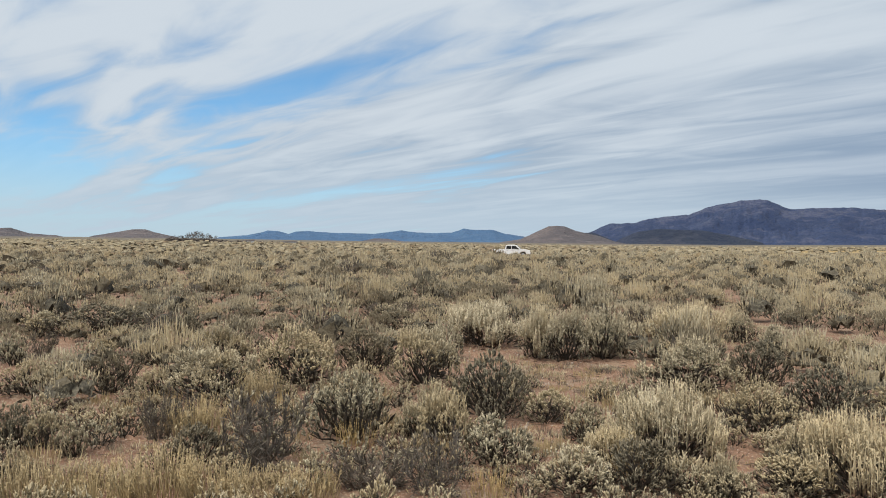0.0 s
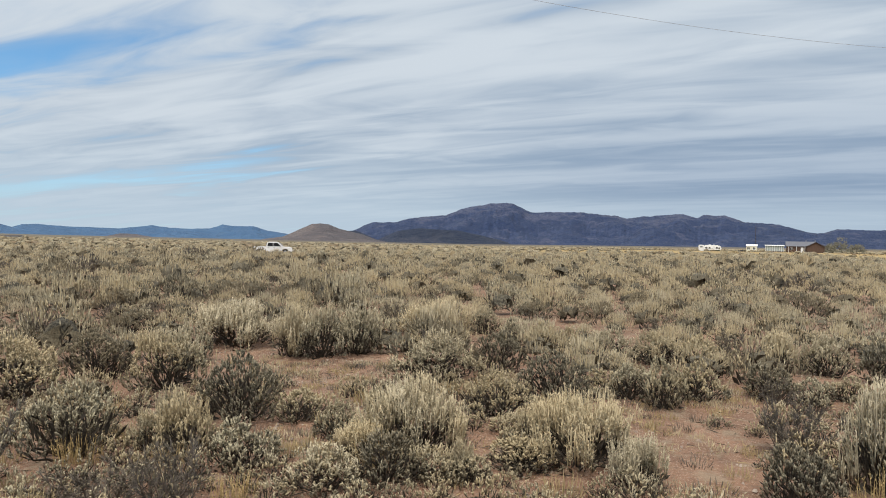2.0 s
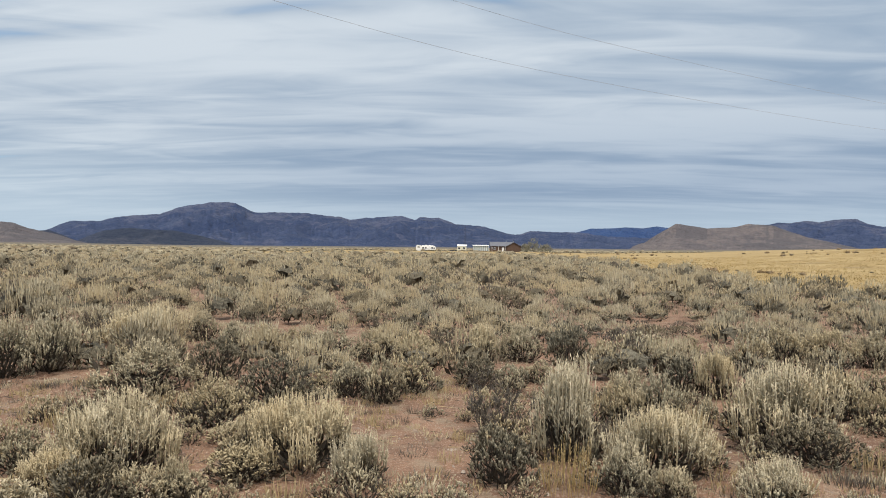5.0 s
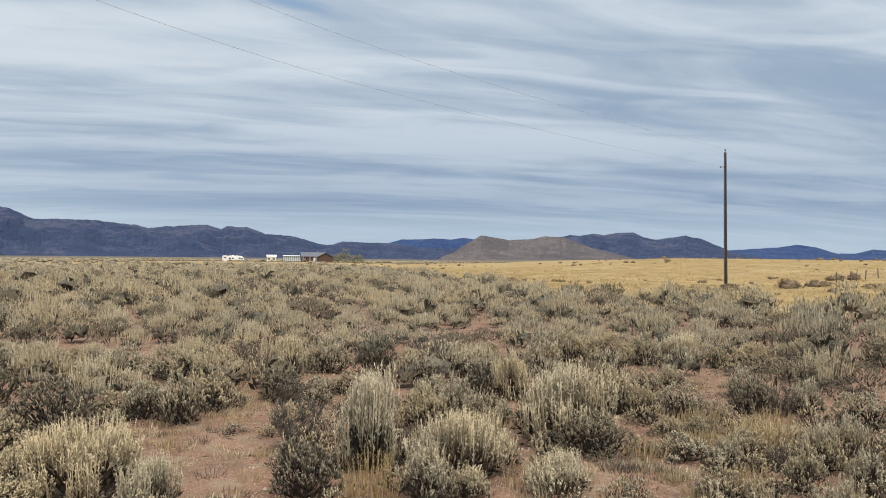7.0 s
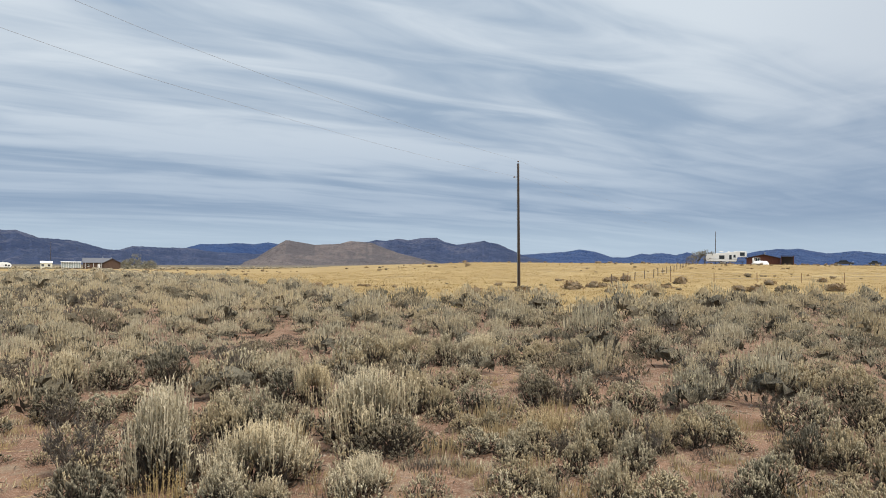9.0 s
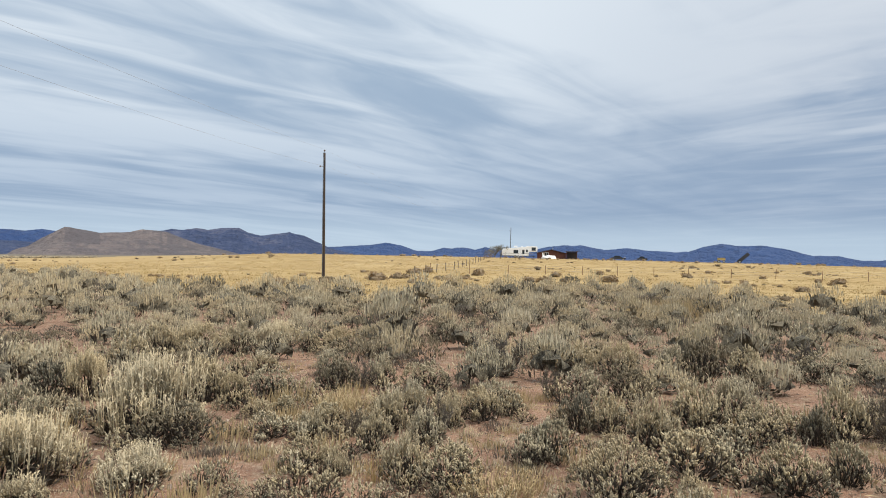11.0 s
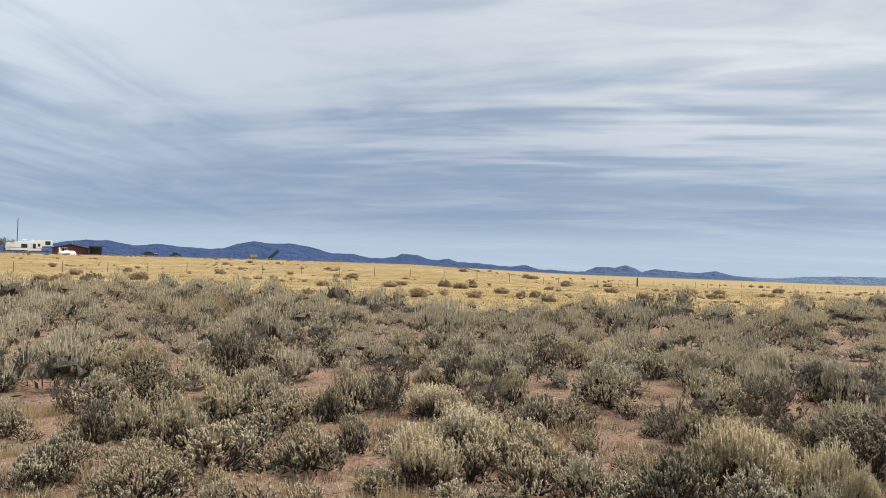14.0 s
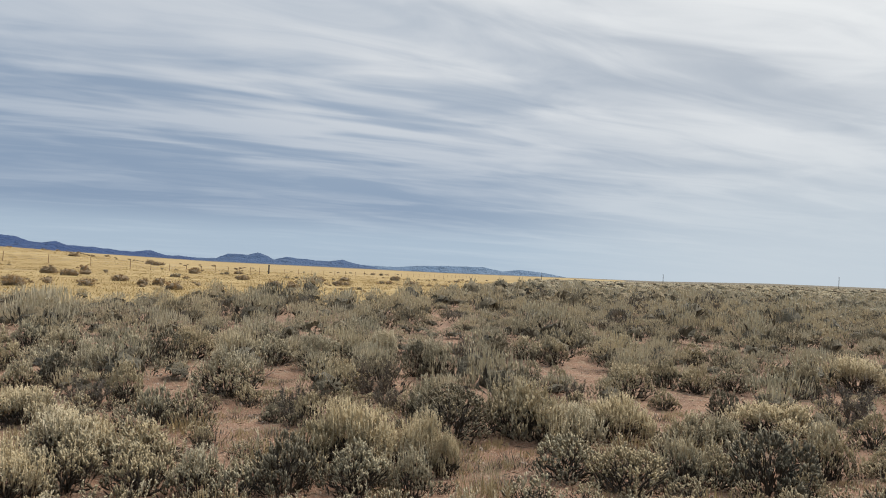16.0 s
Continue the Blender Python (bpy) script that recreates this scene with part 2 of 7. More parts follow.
def soil_color(add, w):
    red = mix(add, ramp(add, grain(add, w, 1.3, 6.0, 0.65), 0.3, 0.7), rgb(0.130, 0.066, 0.040), rgb(0.265, 0.152, 0.096))
    red = mix(add, math_node(add, "MULTIPLY", ramp(add, grain(add, w, 52.0, 4.0, 0.7), 0.52, 0.62), 0.75), red, rgb(0.47, 0.36, 0.27))
    red = mix(add, math_node(add, "MULTIPLY", ramp(add, grain(add, w, 26.0, 6.0, 0.75), 0.54, 0.62), 0.75), red, rgb(0.085, 0.052, 0.036))
    litter = ramp(add, grain(add, w, 3.2, 9.0, 0.75), 0.50, 0.62)
    red = mix(add, math_node(add, "MULTIPLY", litter, 0.6), red, rgb(0.27, 0.215, 0.148))
    sep = add("ShaderNodeSeparateXYZ", i0=w)
    flat = add("ShaderNodeCombineXYZ", i0=sep.outputs[0], i1=sep.outputs[1], i2=0.0).outputs[0]
    r = add("ShaderNodeVectorMath", props={"operation": "LENGTH"}, i0=flat).outputs["Value"]
    # scrub closes over the soil farther out
    far_scrub = mix(add, grain(add, w, 0.05, 6.0, 0.7), rgb(0.075, 0.064, 0.045), rgb(0.16, 0.13, 0.085))
    c = mix(add, ramp(add, r, 45.0, 160.0), red, far_scrub)
    # straw grass in the field
    field = add("ShaderNodeAttribute", props={"attribute_name": "field"}).outputs["Fac"]
    straw = mix(add, ramp(add, grain(add, w, 0.35, 7.0, 0.7), 0.3, 0.7), rgb(0.24, 0.165, 0.062), rgb(0.35, 0.25, 0.105))
    straw = mix(add, math_node(add, "MULTIPLY", ramp(add, grain(add, w, 0.06, 5.0, 0.65), 0.48, 0.62), 0.6), straw, rgb(0.40, 0.30, 0.14))
    straw = mix(add, math_node(add, "MULTIPLY", ramp(add, grain(add, w, 0.11, 6.0, 0.7), 0.56, 0.66), 0.55), straw, rgb(0.20, 0.145, 0.075))
    c = mix(add, ramp(add, math_node(add, "MULTIPLY_ADD", math_node(add, "SUBTRACT", grain(add, w, 0.25, 5.0), 0.5), 0.5, field), 0.35, 0.6), c, straw)
    return c


PEBBLE = leafy("pebble", rgb(0.20, 0.15, 0.12), rgb(0.40, 0.33, 0.27), rgb(0.30, 0.22, 0.165))
SOIL = surface("soil", soil_color, (lambda add, w: math_node(add, "ADD", grain(add, w, 9.0, 8.0, 0.7), math_node(add, "MULTIPLY", grain(add, w, 60.0, 3.0), 0.4)), 0.05, 0.8), 0.95)


def rock_face(name, base, rock, trees, patch):
    def color(add, w):
        # slopes facing south-east take the dark tree colour, as painted side shade on spurs
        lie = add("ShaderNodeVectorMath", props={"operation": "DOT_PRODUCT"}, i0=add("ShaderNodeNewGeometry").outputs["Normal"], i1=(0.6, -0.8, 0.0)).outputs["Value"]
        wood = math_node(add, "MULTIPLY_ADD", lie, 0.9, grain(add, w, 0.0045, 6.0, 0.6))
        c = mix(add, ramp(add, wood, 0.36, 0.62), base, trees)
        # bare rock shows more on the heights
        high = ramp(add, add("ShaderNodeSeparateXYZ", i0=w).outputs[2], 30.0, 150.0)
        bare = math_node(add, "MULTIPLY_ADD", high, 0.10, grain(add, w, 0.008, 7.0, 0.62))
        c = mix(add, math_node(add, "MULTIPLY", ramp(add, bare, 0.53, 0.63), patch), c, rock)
        return mix(add, math_node(add, "MULTIPLY", ramp(add, grain(add, w, 0.045, 4.0, 0.75), 0.48, 0.56), 0.7), c, trees)
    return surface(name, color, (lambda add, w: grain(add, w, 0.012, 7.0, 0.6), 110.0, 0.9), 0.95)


# blue distance haze is painted into the rock colours, all but the tan
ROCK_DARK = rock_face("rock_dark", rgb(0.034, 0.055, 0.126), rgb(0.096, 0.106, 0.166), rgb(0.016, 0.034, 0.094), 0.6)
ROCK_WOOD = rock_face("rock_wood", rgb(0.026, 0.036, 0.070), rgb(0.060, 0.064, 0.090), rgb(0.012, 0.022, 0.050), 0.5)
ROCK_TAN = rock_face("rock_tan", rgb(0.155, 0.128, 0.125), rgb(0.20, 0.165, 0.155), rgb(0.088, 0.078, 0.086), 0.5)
ROCK_HAZE_BLUE = rock_face("rock_haze_blue", rgb(0.022, 0.060, 0.170), rgb(0.043, 0.079, 0.176), rgb(0.016, 0.047, 0.145), 0.35)
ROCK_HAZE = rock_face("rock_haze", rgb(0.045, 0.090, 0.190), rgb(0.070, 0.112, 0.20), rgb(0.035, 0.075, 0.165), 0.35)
ROCK_HAZE_SKY = rock_face("rock_haze_sky", rgb(0.065, 0.145, 0.265), rgb(0.10, 0.17, 0.275), rgb(0.05, 0.12, 0.235), 0.35)
ROCK_HAZE_PALE = rock_face("rock_haze_pale", rgb(0.104, 0.17, 0.266), rgb(0.148, 0.207, 0.289), rgb(0.0888, 0.148, 0.244), 0.4)


def plain(name, r, g, b, rough=0.6, metal=0.0, vary=0.25, scale=6.0):
    return surface(name, lambda add, w: mix(add, grain(add, w, scale, 5.0), rgb(r * (1 - vary), g * (1 - vary), b * (1 - vary)), rgb(min(1, r * (1 + vary)), min(1, g * (1 + vary)), min(1, b * (1 + vary)))), None, rough, metal)


WHITE_PAINT = plain("white_paint", 0.70, 0.70, 0.70, 0.35, vary=0.05, scale=1.5)
WHITE_DULL = plain("white_dull", 0.77, 0.77, 0.76, 0.5, vary=0.06, scale=1.0)
CREAM = plain("cream_paint", 0.60, 0.58, 0.46, 0.6, vary=0.12, scale=2.0)
DARK_GLASS = plain("dark_glass", 0.02, 0.022, 0.025, 0.08, vary=0.1)
RUBBER = plain("rubber", 0.025, 0.025, 0.025, 0.8)
STEEL = plain("steel", 0.45, 0.45, 0.46, 0.35, 1.0)
GREY_TRIM = plain("grey_trim", 0.22, 0.22, 0.23, 0.5)
RED_LENS = plain("red_lens", 0.45, 0.02, 0.02, 0.2)
CLEAR_LENS = plain("clear_lens", 0.75, 0.77, 0.8, 0.1)
WOOD_BROWN = surface("wood_brown", lambda add, w: mix(add, grain(add, w, 5.0, 6.0, 0.6, (1, 1, 0.15)), rgb(0.045, 0.026, 0.018), rgb(0.12, 0.07, 0.048)))
WOOD_RED = surface("wood_red", lambda add, w: mix(add, grain(add, w, 4.0, 6.0, 0.6, (1, 1, 0.15)), rgb(0.06, 0.02, 0.014), rgb(0.14, 0.05, 0.032)))
TIN_ROOF = surface("tin_roof", lambda add, w: mix(add, grain(add, w, 2.0, 5.0), rgb(0.10, 0.105, 0.125), rgb(0.20, 0.205, 0.23)), None, 0.5, 0.3)
DARK_ROOF = plain("dark_roof", 0.05, 0.04, 0.04, 0.8)
POLE_WOOD = surface("pole_wood", lambda add, w: mix(add, grain(add, w, 14.0, 6.0, 0.65, (1, 1, 0.05)), rgb(0.014, 0.009, 0.007), rgb(0.055, 0.036, 0.026)), (lambda add, w: grain(add, w, 25.0, 5.0, 0.6, (1, 1, 0.03)), 0.02))
POST_WOOD = plain("post_wood", 0.13, 0.095, 0.075, 0.9, vary=0.4, scale=20.0)
RUST = plain("rust", 0.16, 0.075, 0.045, 0.8, vary=0.4, scale=12.0)
BLACK_IRON = plain("black_iron", 0.03, 0.03, 0.035, 0.6)
WIRE_METAL = plain("wire_metal", 0.30, 0.31, 0.33, 0.5)
YELLOW_PAINT = plain("yellow_paint", 0.50, 0.36, 0.12, 0.6)
TARP = surface("tarp", lambda add, w: mix(add, grain(add, w, 3.0, 5.0), rgb(0.66, 0.66, 0.65), rgb(0.84, 0.84, 0.83)), (lambda add, w: grain(add, w, 6.0, 4.0), 0.08))
GLASS_PANE = plain("glasshouse_pane", 0.30, 0.34, 0.34, 0.12, vary=0.2, scale=2.0)
CERAMIC = plain("ceramic", 0.12, 0.07, 0.05, 0.25)

# ---- mesh helpers ----


def mesh_from(name, verts, faces, material, smooth=False):
    me = bpy.data.meshes.new(name)
    me.from_pydata([tuple(v) for v in verts], [], [tuple(f) for f in faces])
    me.materials.append(material)
    if smooth:
        me.polygons.foreach_set("use_smooth", [True] * len(me.polygons))
    me.update()
    return me


def mesh_fast(name, v, f, material):
    """A mesh of many alike faces from arrays; f holds the corners, the same number in every row."""
    me = bpy.data.meshes.new(name)
    n, k = f.shape
    me.vertices.add(len(v))
    me.vertices.foreach_set("co", np.ascontiguousarray(v, dtype=np.float32).ravel())
    me.loops.add(n * k)
    me.loops.foreach_set("vertex_index", np.ascontiguousarray(f, dtype=np.int32).ravel())
    me.polygons.add(n)
    me.polygons.foreach_set("loop_start", np.arange(0, n * k, k, dtype=np.int32))
    me.materials.append(material)
    me.update(calc_edges=True)
    me.validate()
    return me


def part(name, bm, material, parent, label="", smooth=False):
    me = bpy.data.meshes.new(name)
    bm.to_mesh(me)
    bm.free()
    me.materials.append(material)
    if smooth:
        me.polygons.foreach_set("use_smooth", [True] * len(me.polygons))
    ob = new(name, me)
    ob.parent = parent
    if label:
        ob["label"] = label
    return ob


def thing(name, label, category, m, group="", kind=""):
    ob = new(name)
    ob.empty_display_size = 0.2
    ob.matrix_world = m
    return tagged(ob, label, category, group, kind)


def box(size, at=(0, 0, 0), bevel=0.0, turn=None):
    bm = bmesh.new()
    bmesh.ops.create_cube(bm, size=1.0)
    bmesh.ops.scale(bm, vec=size, verts=bm.verts)
    if bevel:
        bmesh.ops.bevel(bm, geom=bm.edges[:], offset=bevel, segments=2, affect="EDGES")
    if turn is not None:
        bmesh.ops.transform(bm, matrix=turn, verts=bm.verts)
    bmesh.ops.translate(bm, vec=at, verts=bm.verts)
    return bm


def rod(p, q, r0, r1=None, sides=10):
    """A tapered rod from p to q."""
    p, q = Vector(p), Vector(q)
    bm = bmesh.new()
    bmesh.ops.create_cone(bm, cap_ends=True, segments=sides, radius1=r0, radius2=r0 if r1 is None else r1, depth=(q - p).length)
    m = Matrix.Translation((p + q) / 2) @ (q - p).to_track_quat("Z", "Y").to_matrix().to_4x4()
    bmesh.ops.transform(bm, matrix=m, verts=bm.verts)
    return bm


def slab(profile, width, bevel=0.0, at=(0, 0, 0)):
    """A side outline in x and z drawn across y."""
    bm = bmesh.new()
    lo = [bm.verts.new((x, -width / 2, z)) for x, z in profile]
    hi = [bm.verts.new((x, width / 2, z)) for x, z in profile]
    bm.faces.new(lo[::-1])
    bm.faces.new(hi)
    n = len(profile)
    for i in range(n):
        bm.faces.new((lo[i], lo[(i + 1) % n], hi[(i + 1) % n], hi[i]))
    bmesh.ops.recalc_face_normals(bm, faces=bm.faces)
    if bevel:
        bmesh.ops.bevel(bm, geom=bm.edges[:], offset=bevel, segments=2, affect="EDGES", clamp_overlap=True)
    bmesh.ops.translate(bm, vec=at, verts=bm.verts)
    return bm


def polar(az, r, z=0.0):
    return Vector((math.sin(radians(az)) * r, math.cos(radians(az)) * r, z))


# ---- ground ----
SLOPE_AZ = [-180, -100, -60, -32, -20, -10, 5, 22, 40, 55, 65, 75, 90, 108, 126, 137, 155, 172, 180]
SLOPE = [-0.35, -0.1, 0.05, 0.10, -0.05, -0.24, -0.42, -0.55, -0.48, -0.44, -0.33, -0.10, -0.02, -0.02, -0.12, -0.42, -0.60, -0.56, -0.35]


def ground_z(x, y):
    x, y = np.asarray(x, float), np.asarray(y, float)
    r, az = np.hypot(x, y), np.degrees(np.arctan2(x, y))
    s = np.clip((r - 14) / 90, 0, 1)
    s = s * s * (3 - 2 * s)
    e = np.interp(az, SLOPE_AZ, SLOPE)
    # the straw field climbs to a low crest where the farm stands
    k, q = np.clip((r - 45) / 120, 0, 1), np.clip((az - 60) / 16, 0, 1) * np.clip((136 - az) / 14, 0, 1)
    crest = 2.05 * k * k * (3 - 2 * k) * q * q * (3 - 2 * q)
    # a shallow swale where the truck stands
    swale = 0.36 * np.exp(-((x - 9.9) ** 2 + (y - 102.5) ** 2) / 14.0 ** 2)
    near = np.clip(1 - r / 60, 0, 1)
    bumps = 0.035 * (np.sin(x * 1.3 + 1.1 * np.sin(y * 0.7)) * np.sin(y * 1.1 + 0.8 * np.sin(x * 0.9)) + 0.5 * np.sin(x * 2.9 + y * 1.7) * np.sin(y * 3.1 - x))
    return np.tan(np.radians(e)) * r * s + crest - swale + bumps * near


FIELD_AZ = [30, 33, 38, 46, 48, 50, 52, 54.6, 57.6, 62.5, 67, 71, 75, 78.5, 84, 89, 93, 96, 100.6, 106, 112, 117, 121, 125, 129, 134.6, 139, 144, 150, 154, 158, 161, 164, 170]
FIELD_R = [420, 230, 195, 215, 190, 150, 105, 72, 50, 40, 31, 30, 28.8, 31.6, 24.9, 28.8, 33.6, 36.8, 40, 40, 33.6, 28.8, 31.3, 23.5, 22.6, 25.5, 31.3, 26.4, 26.7, 34.4, 52.1, 110, 300, 500]


def field_at(x, y):
    """1 in the straw field, 0 in the scrub, with a soft rim."""
    x, y = np.asarray(x, float), np.asarray(y, float)
    r, az = np.hypot(x, y), np.degrees(np.arctan2(x, y))
    inner = np.interp(az, FIELD_AZ, FIELD_R, left=1e5, right=1e5)
    wob = 1 + 0.05 * np.sin(az * 3.1 + 1) + 0.06 * np.sin(x * 0.8 + 1.3 * np.sin(y * 0.5)) * np.sin(y * 0.7 + np.sin(x * 0.6))
    f = np.clip((r / (inner * wob) - 0.93) / 0.14, 0, 1) * np.clip((np.interp(az, [46, 54, 62, 70], [330, 300, 420, 1500]) - r) / 60, 0, 1)
    strip = np.clip(1.6 - np.abs(r - 195 - 12 * np.sin(az * 0.9)) / 45, 0, 1) * np.clip((az - 24) / 3, 0, 1) * np.clip((48 - az) / 3, 0, 1) * (0.75 + 0.25 * np.sin(az * 2.3 + r * 0.05))
    return np.maximum(f, strip)


def make_ground():
    rad = np.concatenate([[0.0], np.linspace(0.5, 14, 60), np.geomspace(14.4, 120, 90), np.geomspace(124, 4800, 60)])
    na = 400
    az = np.radians(np.arange(na) * 360.0 / na)
    R, A = np.meshgrid(rad[1:], az, indexing="ij")
    X, Y = R * np.sin(A), R * np.cos(A)
    v = np.concatenate([[[0, 0, float(ground_z(0, 0))]], np.stack([X, Y, ground_z(X, Y)], -1).reshape(-1, 3)])
    nr = len(rad) - 1
    i, j = np.meshgrid(np.arange(nr - 1), np.arange(na), indexing="ij")
    k = (j + 1) % na
    f = np.stack([1 + i * na + j, 1 + (i + 1) * na + j, 1 + (i + 1) * na + k, 1 + i * na + k], -1).reshape(-1, 4)[:, ::-1]
    me = bpy.data.meshes.new("ground")
    cap = [(0, 1 + (q + 1) % na, 1 + q) for q in range(na)]
    me.from_pydata(v.tolist(), [], f.tolist() + cap)
    me.polygons.foreach_set("use_smooth", [True] * len(me.polygons))
    at = me.attributes.new("field", "FLOAT", "POINT")
    at.data.foreach_set("value", field_at(v[:, 0], v[:, 1]).astype(np.float32))
    me.materials.append(SOIL)
    tagged(new("ground", me), "reddish bare soil under open sagebrush, turning to straw-coloured field", "ground", kind="structure")


make_ground()


def on_ground(x, y, sink=0.0):
    return Vector((x, y, float(ground_z(x, y)) - sink))


# ---- far hills ----
def hills(name, label, material, crest, dist, depth, rough, seed, foot=None):
    """A ridge: its skyline as bearing and elevation in degrees, at a distance; spurs and gullies run down to its foot."""
    az_c, el_c = np.array(crest[0::2]), np.array(crest[1::2])
    az = np.arange(az_c[0], az_c[-1] + 1e-6, 0.05)
    S = np.array([0, 0.05, 0.1, 0.16, 0.22, 0.28, 0.34, 0.4, 0.46, 0.52, 0.58, 0.64, 0.7, 0.76, 0.82, 0.88, 0.94, 1.0, 1.12, 1.3, 1.5])
    verts = []
    for s in S:
        r = dist - depth + depth * s
        x, y = np.sin(np.radians(az)) * r, np.cos(np.radians(az)) * r
        fold = np.array([noise.fractal(Vector((p / 210.0, q / 210.0, seed * 3.7)), 0.8, 2.1, 5) for p, q in zip(x, y)])
        edge = np.array([noise.fractal(Vector((p / 34.0, seed * 1.3, 0.0)), 0.8, 2.0, 4) for p in az * 45.0])
        line = np.interp(az, az_c, el_c)
        wide = np.convolve(np.pad(line, 24, mode="edge"), np.hanning(49) / np.hanning(49).sum(), "valid")
        sharp = min(1.0, s) ** 3
        crest_z = 1.75 + dist * np.tan(np.radians(line * sharp + wide * (1 - sharp) + 0.06 * rough * edge))
        base = ground_z(x, y) - 3
        up = s ** 1.15 if s <= 1 else max(0.0, 1 - (s - 1) * 1.4)
        span = np.maximum(crest_z - base, 0)
        low = max(0.0, 4 * s * (1 - s)) if s < 1 else 0.0
        z = base + np.minimum(span * up + span * 0.30 * rough * fold * low, span * (0.35 + 0.65 * min(s, 1)))
        end = np.clip(np.minimum(az - az[0], az[-1] - az) / 0.5, 0, 1)
        z = base + np.maximum(z - base, -2) * end
        verts.append(np.stack([x, y, z], -1))
    n = len(az)
    v = np.concatenate(verts)
    i, j = np.meshgrid(np.arange(len(S) - 1), np.arange(n - 1), indexing="ij")
    f = np.stack([i * n + j, i * n + j + 1, (i + 1) * n + j + 1, (i + 1) * n + j], -1).reshape(-1, 4)
    me = mesh_fast(name, v, f, material)
    me.polygons.foreach_set("use_smooth", [True] * len(me.polygons))
    return tagged(new(name, me), label, "mountain range", kind="structure")


hills("backdrop_hill_1", "low dark mesa on the far skyline", ROCK_TAN, [-36, 0.3, -34, 0.5, -32.4, 0.63, -31.8, 0.67, -30.7, 0.28, -29, 0.14, -27, -0.3], 2900, 500, 0.3, 1)
hills("backdrop_hill_2", "small grey-brown flat-topped hill on the skyline", ROCK_TAN, [-28, -0.3, -26.6, 0.13, -25.3, 0.34, -24, 0.60, -23.1, 0.60, -22.4, 0.35, -21.4, 0.13, -19, -0.4], 2700, 500, 0.35, 2)
hills("backdrop_range_1", "long blue hazy mountain range far off", ROCK_HAZE_SKY, [-19.5, -0.4, -17.7, 0.0, -15.6, 0.18, -14.7, 0.36, -14.1, 0.54, -13.4, 0.50, -12.5, 0.28, -11.9, 0.46, -11, 0.50, -9.4, 0.37, -7.6, 0.33, -5.7, 0.28, -4.4, 0.42, -3.4, 0.56, -2.5, 0.42, -0.7, 0.33, 0.7, 0.38, 1.7, 0.70, 2.4, 0.61, 4, 0.61, 5.1, 0.28, 6.3, 0.10, 9, -0.4], 4450, 700, 0.5, 3)
hills("backdrop_hill_3", "small pale tan knoll before the blue range", ROCK_TAN, [-8, -0.5, -6.6, -0.3, -5.6, -0.1, -4.6, -0.12, -3.6, -0.3, -2, -0.5], 2400, 300, 0.2, 4)
hills("backdrop_hill_4", "rounded tan volcanic cone with bare slopes", ROCK_TAN, [4, -0.6, 4.9, -0.37, 6.3, -0.18, 7.7, 0.47, 8.6, 0.88, 9.25, 0.93, 9.9, 0.87, 10.8, 0.51, 11.7, 0.30, 12.6, 0.10, 13.9, -0.36, 15.5, -0.6], 2500, 420, 0.3, 5)
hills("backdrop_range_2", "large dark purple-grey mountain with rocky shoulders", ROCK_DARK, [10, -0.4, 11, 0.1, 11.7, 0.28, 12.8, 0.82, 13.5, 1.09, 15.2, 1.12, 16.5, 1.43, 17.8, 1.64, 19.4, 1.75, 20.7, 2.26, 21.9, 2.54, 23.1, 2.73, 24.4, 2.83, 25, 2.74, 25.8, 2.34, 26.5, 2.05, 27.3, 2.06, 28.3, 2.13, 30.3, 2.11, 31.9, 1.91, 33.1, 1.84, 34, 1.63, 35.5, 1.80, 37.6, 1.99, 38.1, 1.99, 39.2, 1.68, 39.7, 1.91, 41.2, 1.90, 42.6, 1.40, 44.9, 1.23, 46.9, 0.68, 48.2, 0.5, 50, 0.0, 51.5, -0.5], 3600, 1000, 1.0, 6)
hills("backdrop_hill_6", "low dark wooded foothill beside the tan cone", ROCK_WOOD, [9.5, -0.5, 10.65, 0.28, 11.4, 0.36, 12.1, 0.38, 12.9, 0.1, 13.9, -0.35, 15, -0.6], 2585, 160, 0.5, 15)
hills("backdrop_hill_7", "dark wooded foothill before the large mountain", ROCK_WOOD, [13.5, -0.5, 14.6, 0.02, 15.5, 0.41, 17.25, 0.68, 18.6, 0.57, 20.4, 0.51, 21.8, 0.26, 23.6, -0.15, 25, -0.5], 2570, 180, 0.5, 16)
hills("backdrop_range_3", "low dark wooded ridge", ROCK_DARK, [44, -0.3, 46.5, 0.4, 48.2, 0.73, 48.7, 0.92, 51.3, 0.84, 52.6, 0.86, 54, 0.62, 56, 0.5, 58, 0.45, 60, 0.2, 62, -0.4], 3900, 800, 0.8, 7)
hills("backdrop_range_4", "deep blue distant ridge", ROCK_HAZE_BLUE, [50, 0.2, 51.5, 0.7, 52.5, 0.87, 53.5, 1.17, 54.9, 1.19, 56.2, 1.30, 57.6, 1.23, 58.6, 1.39, 60, 1.2, 62, 0.8, 64, 0.2], 4600, 400, 0.4, 8)
hills("backdrop_hill_5", "bare tan hills with smooth shoulders", ROCK_TAN, [56.3, -0.4, 57.7, 0.12, 58.6, 0.74, 60, 1.59, 60.9, 1.47, 62.3, 1.26, 64.3, 1.38, 65.2, 1.62, 66.8, 1.50, 69.1, 0.66, 71.3, 0.15, 72.6, -0.14, 74.5, -0.4], 2600, 600, 0.6, 9)
